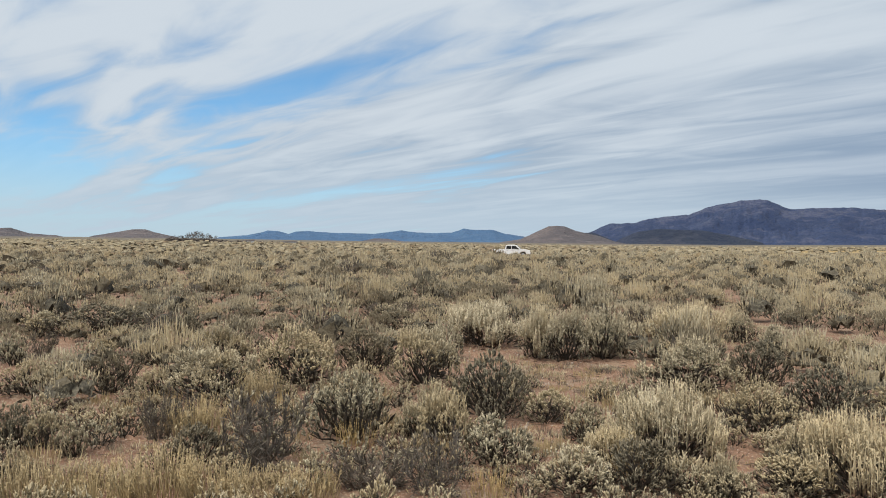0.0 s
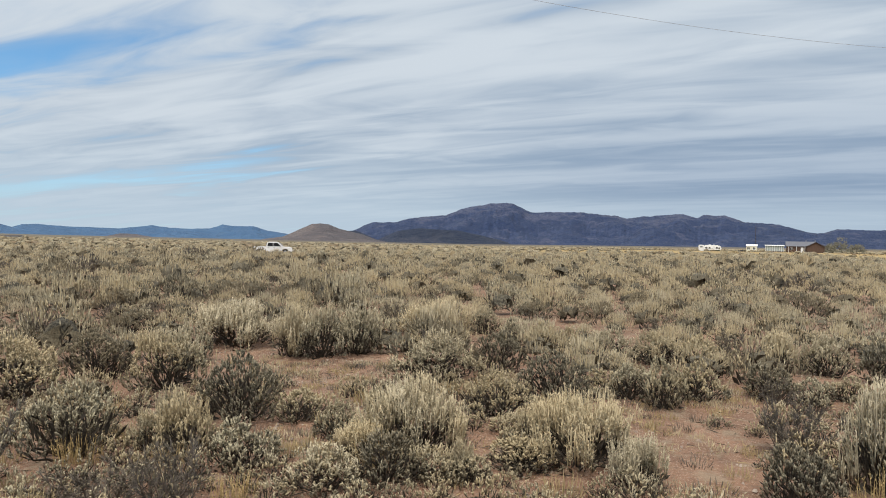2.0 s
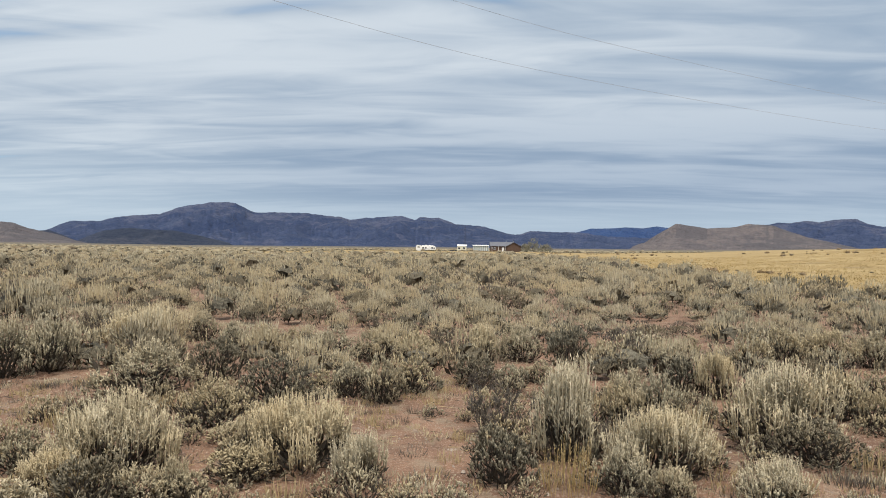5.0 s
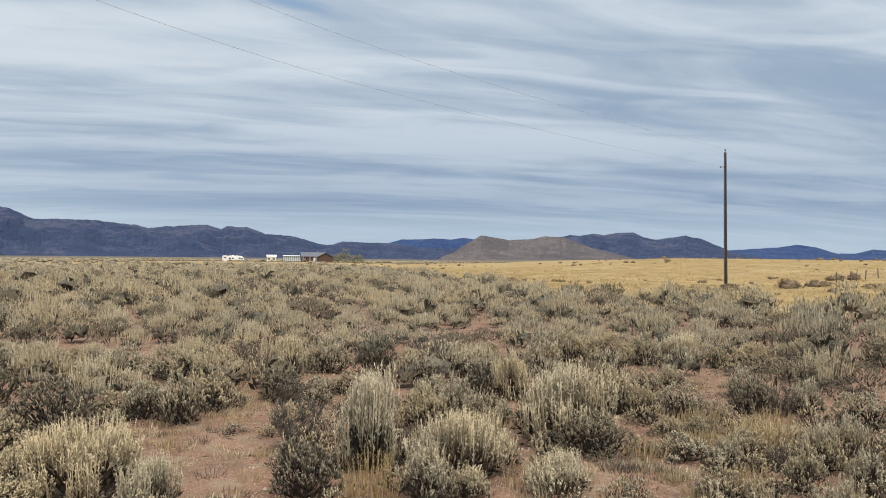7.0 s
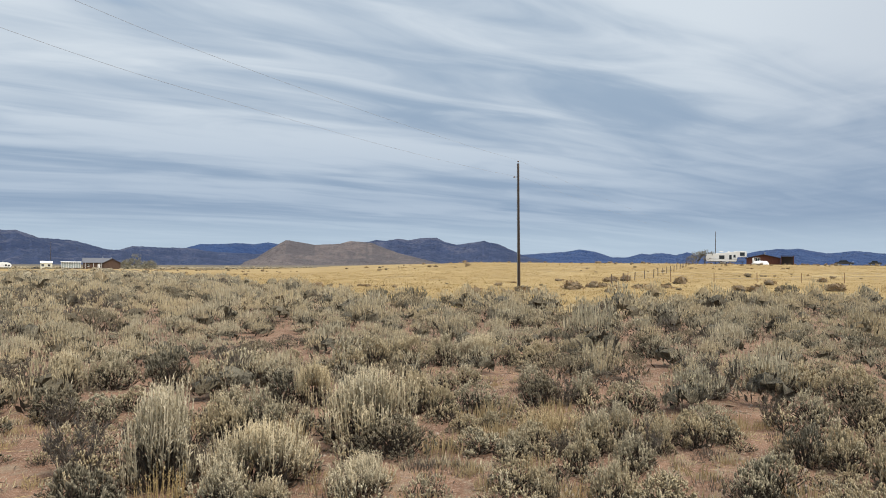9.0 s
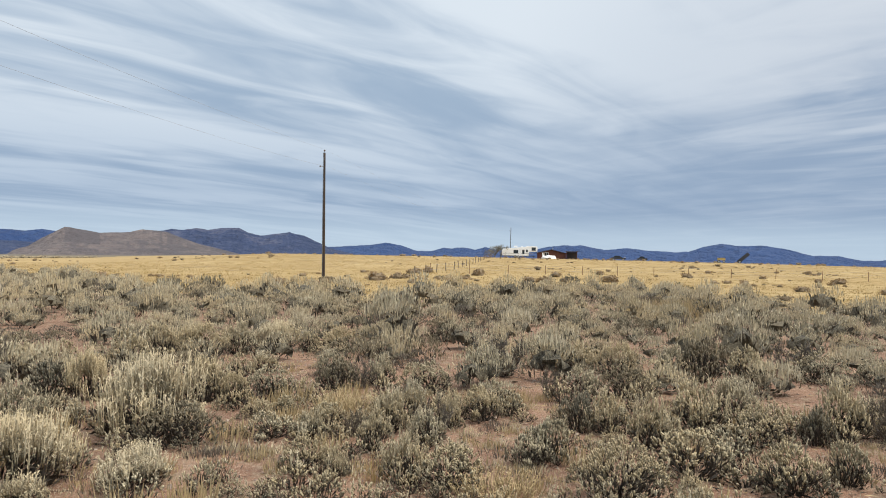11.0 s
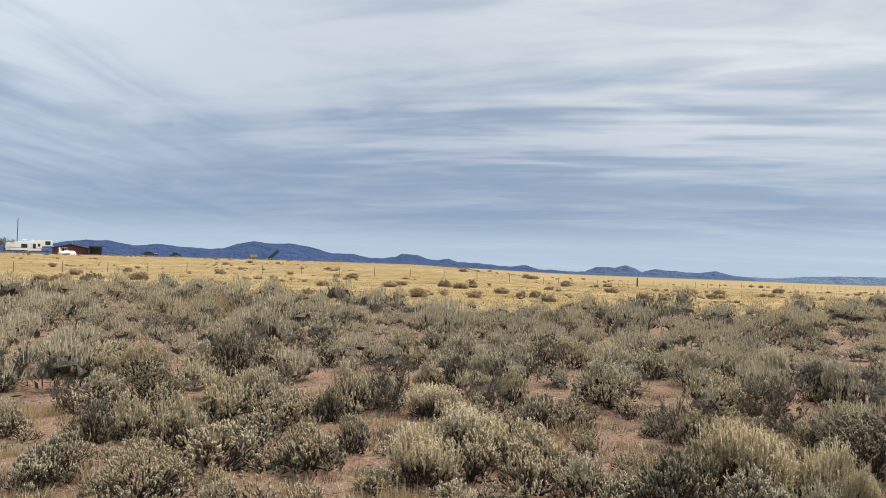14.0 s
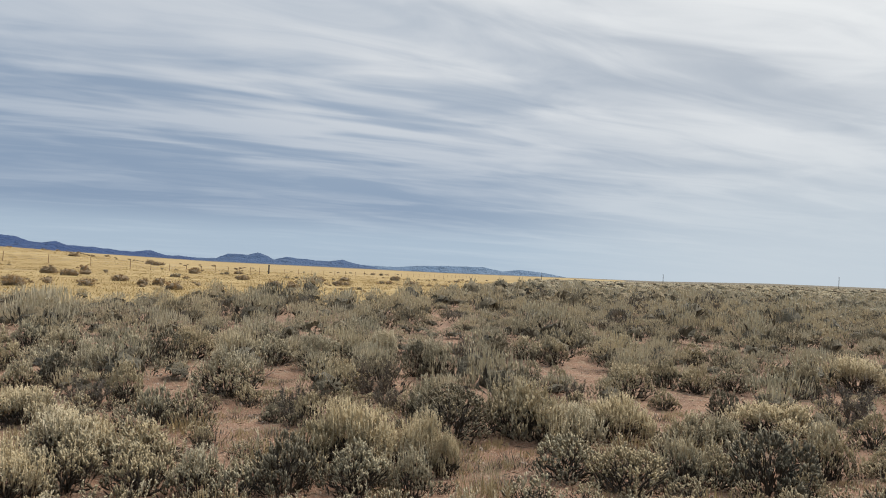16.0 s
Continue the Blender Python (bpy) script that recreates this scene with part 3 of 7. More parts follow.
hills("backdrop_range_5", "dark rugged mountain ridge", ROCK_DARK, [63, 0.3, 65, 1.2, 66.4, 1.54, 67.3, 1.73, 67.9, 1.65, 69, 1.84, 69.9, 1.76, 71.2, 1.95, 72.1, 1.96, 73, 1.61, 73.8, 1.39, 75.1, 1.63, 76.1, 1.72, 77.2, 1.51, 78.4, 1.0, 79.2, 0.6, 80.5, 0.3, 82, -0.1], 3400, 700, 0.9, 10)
hills("backdrop_range_6", "blue-grey mountain ridge", ROCK_HAZE_BLUE, [77, 0.2, 78.5, 0.6, 79.2, 0.66, 80.8, 0.79, 82, 0.86, 83, 0.98, 83.8, 1.12, 85, 0.94, 86.4, 0.47, 87.5, 0.52, 88.6, 0.82, 89.2, 0.76, 90.1, 0.88, 91.2, 0.72, 92, 0.95, 92.9, 0.72, 94.5, 0.8, 96.3, 0.89, 97.4, 1.10, 98.3, 1.21, 99.7, 1.24, 101.5, 0.91, 103.4, 1.09, 105.2, 0.90, 107, 0.84, 108, 0.91, 109.1, 1.35], 4000, 600, 0.7, 11)
hills("backdrop_range_7", "blue mountain ridge sinking into the haze", ROCK_HAZE_BLUE, [106.5, 0.3, 107.8, 0.85, 109.1, 1.33, 110.3, 1.55, 111.7, 1.39, 113.1, 1.46, 114.9, 1.17, 116.5, 0.74, 118.1, 0.77, 119.4, 0.48, 120.5, 0.45, 121.6, 0.65, 122, 0.85, 123.3, 0.82, 124.2, 0.50, 125, 0.42, 125.9, 0.60, 126.7, 0.31, 128.4, 0.27, 130, 0.10, 131.1, 0.07, 132.2, 0.20, 133.3, -0.12, 135, -0.2, 137, -0.6], 4100, 600, 0.7, 12)
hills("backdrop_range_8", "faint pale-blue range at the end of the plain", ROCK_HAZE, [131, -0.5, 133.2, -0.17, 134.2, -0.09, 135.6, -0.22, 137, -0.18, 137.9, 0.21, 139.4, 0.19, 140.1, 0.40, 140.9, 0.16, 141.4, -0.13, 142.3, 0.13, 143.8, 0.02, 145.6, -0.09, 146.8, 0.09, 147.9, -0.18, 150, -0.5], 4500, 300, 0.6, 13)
hills("backdrop_range_9", "faintest pale-blue ridge fading out on the horizon", ROCK_HAZE_PALE, [145, -0.6, 147.9, -0.25, 151.1, -0.33, 153, -0.15, 155, -0.07, 158.3, -0.03, 159.9, -0.33, 161.3, -0.13, 163.1, -0.28, 164.5, -0.5, 167, -0.9], 4600, 200, 0.4, 14)

# ---- shrubs ----


def blades(base, way, length, width, rng, bend=0.0, face=None):
    """Diamond blades: base points, directions, lengths and widths; each faces its given way, or any way by chance."""
    n = len(base)
    way = way / np.linalg.norm(way, axis=1, keepdims=True)
    if face is None:
        side = np.cross(way, rng.normal(size=(n, 3)))
    else:
        side = np.cross(way, face / (np.linalg.norm(face, axis=1, keepdims=True) + 1e-9) + rng.normal(size=(n, 3)) * 0.35)
    side /= np.linalg.norm(side, axis=1, keepdims=True) + 1e-9
    L, W = np.asarray(length)[:, None], np.asarray(width)[:, None]
    mid = base + way * L * 0.5
    out = np.cross(side, way)
    tip = base + way * L + out * L * bend
    v = np.stack([base, mid - side * W / 2, tip, mid + side * W / 2], 1).reshape(-1, 3)
    f = np.arange(4 * n).reshape(n, 4)
    return v, f


def join(pieces):
    vs, fs, o = [], [], 0
    for v, f in pieces:
        vs.append(v)
        fs.append(f + o)
        o += len(v)
    return np.concatenate(vs), np.concatenate(fs)


def twigs(rng, n, spread, height, thick, gnarl=0.15, levels=2):
    """Crooked branches from the foot upwards, as slim three-sided rods of quads."""
    segs = []
    tips = []
    for _ in range(n):
        a = rng.uniform(0, 6.28)
        out = rng.uniform(0.15, 1.0) ** 0.7
        p = np.array([math.cos(a), math.sin(a), 0]) * 0.04
        goal = np.array([math.cos(a) * spread * out, math.sin(a) * spread * out, height * rng.uniform(0.55, 1.0) * (1 - 0.35 * out * out)])
        k, t = 5, thick * rng.uniform(0.7, 1.2)
        for i in range(k):
            f = (i + 1) / k
            bow = np.array([0, 0, -0.18 * height * math.sin(f * 3.14)])
            q = goal * f + bow * out + rng.normal(size=3) * gnarl * spread * 0.25
            segs.append((p, q, t * (1 - 0.75 * i / k), t * (1 - 0.75 * (i + 1) / k)))
            if levels > 1 and i >= 1:
                for _ in range(3):
                    d = (q - p) / (np.linalg.norm(q - p) + 1e-6) + rng.normal(size=3) * 0.75 + np.array([0, 0, 0.35])
                    e = q + d / np.linalg.norm(d) * height * rng.uniform(0.14, 0.34)
                    segs.append((q, e, t * 0.35, t * 0.12))
                    tips.append((q, e))
            p = q
        tips.append((p - np.array([0, 0, 0.02]), p))
    v, f = [], []
    for p, q, a, b in segs:
        d = q - p
        d = d / (np.linalg.norm(d) + 1e-9)
        s = np.cross(d, [0.3, 0.9, 0.1])
        s /= np.linalg.norm(s) + 1e-9
        u = np.cross(d, s)
        o = len(v)
        for c, r in ((p, a), (q, b)):
            for g in (0, 2.094, 4.189):
                v.append(c + (s * math.cos(g) + u * math.sin(g)) * r)
        for g in range(3):
            f.append((o + g, o + (g + 1) % 3, o + 3 + (g + 1) % 3, o + 3 + g))
    return np.array(v), np.array(f), tips


def dome(rng, n, inner=0.55):
    """Points in the shell of a lumpy dome one metre wide and 0.6 high, with their outward ways."""
    lumps = rng.normal(size=(10, 3))
    lumps[:, 2] = np.abs(lumps[:, 2])
    lumps /= np.linalg.norm(lumps, axis=1, keepdims=True)
    d = rng.normal(size=(n, 3))
    d[:, 2] = np.abs(d[:, 2]) * 1.1 - 0.15
    d /= np.linalg.norm(d, axis=1, keepdims=True)
    near = (d @ lumps.T).max(1)
    reach = 0.72 + 0.34 * np.clip((near - 0.75) / 0.25, 0, 1)
    r = reach * rng.uniform(inner ** 3, 1, n) ** (1 / 3)
    p = d * r[:, None] * np.array([0.48, 0.48, 0.50])
    p[:, 2] = np.maximum(p[:, 2] + 0.05, 0.04)
    return p, d


def tris(v, f):
    """Quads as pairs of triangles."""
    if f.shape[1] == 3:
        return v, f
    return v, np.concatenate([f[:, [0, 1, 2]], f[:, [0, 2, 3]]])


def unit(a):
    return a / (np.linalg.norm(a, axis=1, keepdims=True) + 1e-9)


def fingers(base, way, length, radius, rng, knobs=2, knob=0.30):
    """Slim leafy shoots as knobbly three-sided spindles: a foot, one or two uneven rings and a tip."""
    n = len(base)
    way = unit(way)
    side = unit(np.cross(way, rng.normal(size=(n, 3))))
    out = np.cross(way, side)
    L, R = np.asarray(length)[:, None], np.asarray(radius)[:, None]
    rows = [base[:, None, :]]
    for at, fat in ((0.30, 0.9), (0.70, 1.0))[:knobs] if knobs > 1 else ((0.55, 1.0),):
        ring = []
        for j in range(3):
            a = 2.094 * j + rng.uniform(-0.4, 0.4, (n, 1)) + at * 2
            ring.append(base + way * L * (at + rng.uniform(-0.08, 0.08, (n, 1))) + (side * np.cos(a) + out * np.sin(a)) * R * fat * rng.uniform(1 - knob, 1 + knob, (n, 1)))
        rows.append(np.stack(ring, 1))
    rows.append((base + way * L)[:, None, :])
    v = np.concatenate(rows, 1)
    m = v.shape[1]
    one = [(0, 2, 1), (0, 3, 2), (0, 1, 3)]
    for k in range(knobs - 1):
        o = 1 + 3 * k
        for j in range(3):
            p, q = o + j, o + (j + 1) % 3
            one += [(p, q, q + 3), (p, q + 3, p + 3)]
    o = 1 + 3 * (knobs - 1)
    one += [(o + j, o + (j + 1) % 3, m - 1) for j in range(3)]
    f = (np.array(one)[None] + (np.arange(n) * m)[:, None, None]).reshape(-1, 3)
    return v.reshape(-1, 3), f


def leaflets(base, way, length, radius, per, leaf, width, rng, low=0.15):
    """Small leaves that stand off a set of shoots."""
    i = np.repeat(np.arange(len(base)), per)
    n = len(i)
    way = unit(way)
    off = unit(np.cross(way[i], rng.normal(size=(n, 3))))
    b = base[i] + way[i] * (np.asarray(length)[i] * rng.uniform(low, 0.95, n))[:, None] + off * (np.asarray(radius)[i] * 0.6)[:, None]
    return tris(*blades(b, way[i] * 0.8 + off * 0.75 + rng.normal(size=(n, 3)) * 0.15, leaf * rng.uniform(0.6, 1.35, n), width * rng.uniform(0.7, 1.3, n), rng, face=off))


class Lobes:
    """A shrub's crown as a cluster of rounded heads, one metre wide and 0.6 high."""

    def __init__(self, rng, n, flat=0.0):
        a = np.arange(n) * 2.4 + rng.uniform(-0.4, 0.4, n)
        q = np.sqrt((np.arange(n) + 0.4) / n) * 0.34 * rng.uniform(0.8, 1.12, n)
        self.r = rng.uniform(0.125, 0.185, n) * (8.0 / n) ** 0.22
        self.c = np.stack([np.cos(a) * q, np.sin(a) * q, (0.36 - 1.75 * q * q) * rng.uniform(0.78, 1.12, n) * (1 - flat)], -1)
        self.c[:, 2] = np.maximum(self.c[:, 2], self.r * 0.75)
        # low heads lean on the ground round the foot
        k = max(3, n // 2)
        a = np.arange(k) * 6.283 / k + rng.uniform(-0.5, 0.5, k)
        q = rng.uniform(0.33, 0.40, k)
        low = np.stack([np.cos(a) * q, np.sin(a) * q, rng.uniform(0.07, 0.13, k)], -1)
        self.c, self.r = np.concatenate([self.c, low]), np.concatenate([self.r, rng.uniform(0.09, 0.13, k)])

    def shell(self, rng, n, low=-0.25, deep=0.90):
        """Points on the outer skin of the heads, with the way each faces."""
        m = n * 4
        i = rng.choice(len(self.r), m, p=self.r ** 2 / (self.r ** 2).sum())
        d = rng.normal(size=(m, 3))
        d = unit(d)
        d = d[d[:, 2] > low]
        i = i[:len(d)]
        p = self.c[i] + d * (self.r[i] * rng.uniform(deep, 1.03, len(d)))[:, None]
        gap = np.linalg.norm(p[:, None] - self.c[None], axis=2) / self.r[None]
        gap[np.arange(len(p)), i] = 9.0
        ok = (gap.min(1) > 0.82) & (p[:, 2] > 0.04)
        p, d = p[ok][:n], d[ok][:n]
        return p, d

    def body(self, sides, rings, size=0.88, ragged=0.05, rng=None):
        """One closed skin round all the heads, for shrubs seen from afar."""
        v, f = [], []
        o = np.array([0, 0, 0.10])
        rows = []
        for k in range(rings):
            t = -0.12 + 1.50 * k / rings
            for j in range(sides):
                a = 2 * math.pi * (j + 0.5 * (k % 2)) / sides
                rows.append((math.cos(a) * math.cos(t), math.sin(a) * math.cos(t), math.sin(t)))
        rows.append((0.0, 0.0, 1.0))
        d = np.array(rows)
        rel = self.c - o
        b = d @ rel.T
        disc = self.r[None] ** 2 - (rel ** 2).sum(1)[None] + b * b
        out = np.where(disc > 0, b + np.sqrt(np.maximum(disc, 0)), 0.12).max(1)
        out = np.maximum(out, 0.16) * size * rng.uniform(1 - ragged, 1 + ragged, len(d))
        v = o + d * out[:, None]
        v[:, 2] = np.maximum(v[:, 2], 0.0)
        for k in range(rings - 1):
            for j in range(sides):
                p, q = k * sides + j, k * sides + (j + 1) % sides
                f += [(p, q, q + sides), (p, q + sides, p + sides)]
        o = (rings - 1) * sides
        f += [(o + j, o + (j + 1) % sides, len(v) - 1) for j in range(sides)]
        return v, np.array(f)


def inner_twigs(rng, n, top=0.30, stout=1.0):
    """The dark woody inside of a shrub: fine twigs fanning from the foot, near-black to deepen the inner shade."""
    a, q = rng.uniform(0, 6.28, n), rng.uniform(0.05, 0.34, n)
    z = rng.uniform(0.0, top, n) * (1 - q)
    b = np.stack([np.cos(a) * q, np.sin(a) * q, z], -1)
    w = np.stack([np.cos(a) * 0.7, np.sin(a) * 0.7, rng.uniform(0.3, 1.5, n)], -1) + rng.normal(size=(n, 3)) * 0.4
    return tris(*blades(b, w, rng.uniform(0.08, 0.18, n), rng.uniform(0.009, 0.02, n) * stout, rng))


def limbs(rng, lobes, thick):
    """Crooked stems from the foot up into each head."""
    v, f = [], []
    for c, r in zip(lobes.c, lobes.r):
        p = np.array([c[0], c[1], 0]) * 0.18
        t = thick * rng.uniform(0.7, 1.2)
        for k in range(1, 5):
            g = k / 4
            q = np.array([c[0] * (0.18 + 0.82 * g), c[1] * (0.18 + 0.82 * g), c[2] * g ** 1.15]) + rng.normal(size=3) * 0.022
            d = q - p
            s = np.cross(d, [0.3, 0.9, 0.1])
            s /= np.linalg.norm(s) + 1e-9
            u = np.cross(d / (np.linalg.norm(d) + 1e-9), s)
            o = len(v)
            for e, w in ((p, t * (1.1 - 0.8 * (k - 1) / 4)), (q, t * (1.1 - 0.8 * g))):
                v += [e + (s * math.cos(h) + u * math.sin(h)) * w for h in (0, 2.094, 4.189)]
            for h in range(3):
                f.append((o + h, o + (h + 1) % 3, o + 3 + (h + 1) % 3, o + 3 + h))
            p = q
    return tris(np.array(v), np.array(f))


def seed_stalks(rng, lobes, n, length, radius, spread, fluff, low=0.0, leaf=0.026):
    """Slim feathery seed stalks that rise out of the heads."""
    i = rng.choice(len(lobes.r), n, p=lobes.c[:, 2] / lobes.c[:, 2].sum())
    a, q = rng.uniform(0, 6.28, n), np.sqrt(rng.uniform(0, 1, n)) * lobes.r[i] * 0.95
    b = lobes.c[i] + np.stack([np.cos(a) * q, np.sin(a) * q, np.sqrt(np.maximum(lobes.r[i] ** 2 - q * q, 0)) * 0.8 + low], -1)
    b[:, 2] = np.maximum(b[:, 2], 0.05)
    w = np.stack([b[:, 0] * spread, b[:, 1] * spread, np.ones(n)], -1) + rng.normal(size=(n, 3)) * 0.07
    L = length * rng.uniform(0.55, 1.15, n) * rng.uniform(0.75, 1.15, len(lobes.r))[i]
    R = radius * rng.uniform(0.7, 1.25, n)
    out = [fingers(b, w, L, R, rng, 2, 0.35)]
    if fluff:
        out.append(leaflets(b, w, L, R, fluff, leaf, leaf * 0.34, rng, 0.25))
    return join(out)


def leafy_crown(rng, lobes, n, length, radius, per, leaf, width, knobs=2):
    """The old grey leaves low on the heads and the silvery new growth on top; the split also paints in top light."""
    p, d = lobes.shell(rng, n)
    # split by height: lit tops and shaded sides are put into the colours
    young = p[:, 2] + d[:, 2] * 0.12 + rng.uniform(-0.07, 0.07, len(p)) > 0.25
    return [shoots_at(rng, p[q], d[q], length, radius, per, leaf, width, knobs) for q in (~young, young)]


def shoots_at(rng, p, d, length, radius, per, leaf, width, knobs):
    w = d * 0.7 + np.array([0, 0, 0.75]) + rng.normal(size=d.shape) * 0.14
    L, R = length * rng.uniform(0.65, 1.3, len(p)), radius * rng.uniform(0.75, 1.25, len(p))
    b = p - unit(w) * (L * 0.45)[:, None]
    b[:, 2] = np.maximum(b[:, 2], 0.02)
    out = [fingers(b, w, L, R, rng, knobs)]
    if per:
        out.append(leaflets(b, w, L, R, per, leaf, width, rng))
    return join(out)


def tuft(rng, n, ring, height, width):
    a, q = rng.uniform(0, 6.28, n), np.sqrt(rng.uniform(0, 1, n)) * ring
    root = np.stack([np.cos(a) * q, np.sin(a) * q, np.zeros(n)], -1)
    way = np.stack([np.cos(a) * q / ring * 0.25, np.sin(a) * q / ring * 0.25, np.ones(n)], -1) + rng.normal(size=(n, 3)) * 0.13
    return tris(*blades(root, way, height * rng.uniform(0.4, 1.05, n), width * rng.uniform(0.7, 1.3, n), rng, bend=0.06))


def fitted(pieces):
    """Bring a shrub to one metre across and 0.6 high."""
    v = np.concatenate([p[1] for p in pieces])
    k = np.array([0.5 / np.percentile(np.hypot(v[:, 0], v[:, 1]), 97)] * 2 + [0.6 / np.percentile(v[:, 2], 98.5)])
    return [(n, v * k, f, m) for n, v, f, m in pieces]


def build_sage(seed, stalky, size, fine=1.0, top=None):
    """size: how wide the shrub grows, which sets how large its shoots look beside it."""
    rng = np.random.RandomState(seed)
    lobes = Lobes(rng, int(5 + 6 * size))
    g = 1.0 / size
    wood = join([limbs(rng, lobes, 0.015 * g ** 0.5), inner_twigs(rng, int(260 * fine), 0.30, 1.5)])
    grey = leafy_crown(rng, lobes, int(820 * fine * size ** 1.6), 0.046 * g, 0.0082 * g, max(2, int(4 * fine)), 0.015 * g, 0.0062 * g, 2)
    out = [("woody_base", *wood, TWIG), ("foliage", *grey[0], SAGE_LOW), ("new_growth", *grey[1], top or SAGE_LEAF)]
    if stalky:
        out.append(("seed_head", *seed_stalks(rng, lobes, int(stalky * size ** 1.3), 0.15 * g ** 0.7, 0.0042 * g, 0.45, 9, 0.0, 0.024 * g), SAGE_STALK))
    return fitted(out)


def build_plume(seed, size):
    rng = np.random.RandomState(seed)
    lobes = Lobes(rng, 7)
    g = 1.0 / size
    wood = join([limbs(rng, lobes, 0.013), inner_twigs(rng, 300, 0.26, 1.6)])
    low = leafy_crown(rng, lobes, int(300 * size), 0.046 * g, 0.0082 * g, 4, 0.015 * g, 0.0062 * g, 2)
    pale = seed_stalks(rng, lobes, int(560 * size), 0.29 * g ** 0.5, 0.0042 * g ** 0.7, 0.42, 11, -0.10, 0.026 * g ** 0.7)
    return fitted([("woody_base", *wood, TWIG), ("foliage", *low[0], SAGE_LOW), ("new_growth", *low[1], SAGE_LEAF), ("plume", *pale, PLUME_LEAF)])


def build_dead(seed):
    rng = np.random.RandomState(seed)
    wood_v, wood_f, tips = twigs(rng, 13, 0.44, 0.52, 0.017)
    q = np.array([t[0] for t in tips])
    e = np.array([t[1] for t in tips])
    m = 3000
    i = rng.randint(0, len(tips), m)
    k = rng.uniform(0, 1, (m, 1))
    b = q[i] * (1 - k) + e[i] * k
    w = (e - q)[i] / 0.15 + rng.normal(size=(m, 3)) * 0.6 + np.array([0, 0, 0.4])
    fine = tris(*blades(b, w, rng.uniform(0.04, 0.10, m), rng.uniform(0.005, 0.011, m), rng))
    leaf = fingers(b[:170], w[:170], rng.uniform(0.04, 0.07, 170), np.full(170, 0.010), rng)
    return fitted([("woody_base", *tris(wood_v, wood_f), BARK), ("twig_mass", *fine, DEAD_TWIG), ("foliage", *leaf, SAGE_LEAF)])


def build_grass(seed, material, n):
    rng = np.random.RandomState(seed)
    root = tuft(rng, n // 2, 0.5, 0.40, 0.012)
    m = n // 2
    a, q = rng.uniform(0, 6.28, m), np.sqrt(rng.uniform(0, 1, m)) * 0.48
    b = np.stack([np.cos(a) * q, np.sin(a) * q, np.full(m, 0.02)], -1)
    w = np.stack([b[:, 0] * 0.5, b[:, 1] * 0.5, np.ones(m)], -1) + rng.normal(size=(m, 3)) * 0.09
    L = rng.uniform(0.32, 0.62, m)
    R = np.full(m, 0.0055)
    stalk = join([fingers(b, w, L, R, rng), leaflets(b, w, L, R, 9, 0.045, 0.010, rng, 0.45)])
    return [("seed_stalk", *stalk, material), ("grass_foot", *root, material)]


def shrub_kind(name, label, category, group, small, large=None):
    """Build the meshes of each variant once; give back a planter. Large shrubs have their own variants."""
    sets = [[[(n, mesh_fast(n, v, f, m)) for n, v, f, m in pieces] for pieces in batch] for batch in (small, large or small)]
    count = [0]

    def plant(x, y, w, h, rng):
        batch = sets[w > 0.62]
        pieces = batch[count[0] % len(batch)]
        count[0] += 1
        ob = new(name)
        tagged(ob, label, category, group)
        ob.empty_display_size = 0.1
        ob.location = (x, y, float(ground_z(x, y)) - 0.015)
        ob.rotation_euler = (0, 0, rng.uniform(0, 6.28))
        ob.scale = (w * WIDE, w * WIDE, h * TALL / 0.6)
        for n, me in pieces:
            c = tagged(new(n, me), kind="stuff")
            c.parent = ob
    return plant


WIDE, TALL = 1.20, 1.12
SAGE = []
SAGE += [(-6.07, 9.63, 0.39, 0.4), (-7.43, 12.68, 0.62, 0.42), (-4.28, 10.01, 0.49, 0.37), (-5.24, 10.37, 0.46, 0.3), (-4.93, 8.04, 0.65, 0.33), (-4.5, 8.12, 0.36, 0.27), (-3.56, 5.95, 0.24, 0.28), (-3.21, 5.74, 0.23, 0.27), (-3.35, 5.22, 0.21, 0.23), (-2.09, 13.89, 0.73, 0.3), (-0.98, 6.23, 0.8, 0.55), (0.85, 6.79, 0.41, 0.28), (0.27, 5.56, 0.49, 0.33), (1.11, 6.18, 0.37, 0.3), (4.91, 12.02, 0.68, 0.44), (4.76, 10.42, 0.46, 0.47), (2.74, 6.4, 0.78, 0.39), (1.64, 6.88, 0.25, 0.23), (2.31, 4.97, 0.56, 0.23), (1.82, 4.81, 0.35, 0.18), (4.38, 7.15, 0.51, 0.28), (4.52, 6.77, 0.47, 0.37), (4.63, 6.3, 0.46, 0.47), (5.35, 9.59, 0.37, 0.4)]
SAGE += [(2.35, 4.96, 0.36, 0.23), (5.18, 6.46, 0.56, 0.4), (6.32, 5.96, 0.38, 0.27), (6.76, 5.89, 0.4, 0.25), (10.08, 5.7, 0.46, 0.33), (10.54, 4.43, 0.53, 0.54), (9.34, 2.88, 0.43, 0.33), (7.78, 2.43, 0.33, 0.33), (8.15, 2.14, 0.67, 0.36), (7.19, 1.97, 0.33, 0.18), (6.44, 1.64, 0.48, 0.21), (7.52, 1.78, 0.28, 0.18), (12.12, 2.52, 0.35, 0.33), (8.92, 0.32, 0.67, 0.35), (14.83, 1.4, 0.77, 0.34), (7.36, -0.32, 0.4, 0.33), (7.59, -0.64, 0.36, 0.26), (6.67, 1.13, 0.34, 0.26), (6.07, 0.63, 0.27, 0.31), (5.2, -0.04, 0.51, 0.29), (5.85, -0.68, 0.32, 0.23), (5.35, 1.08, 0.34, 0.26), (8.75, -2.34, 0.43, 0.25), (9.94, -4.11, 0.6, 0.47)]
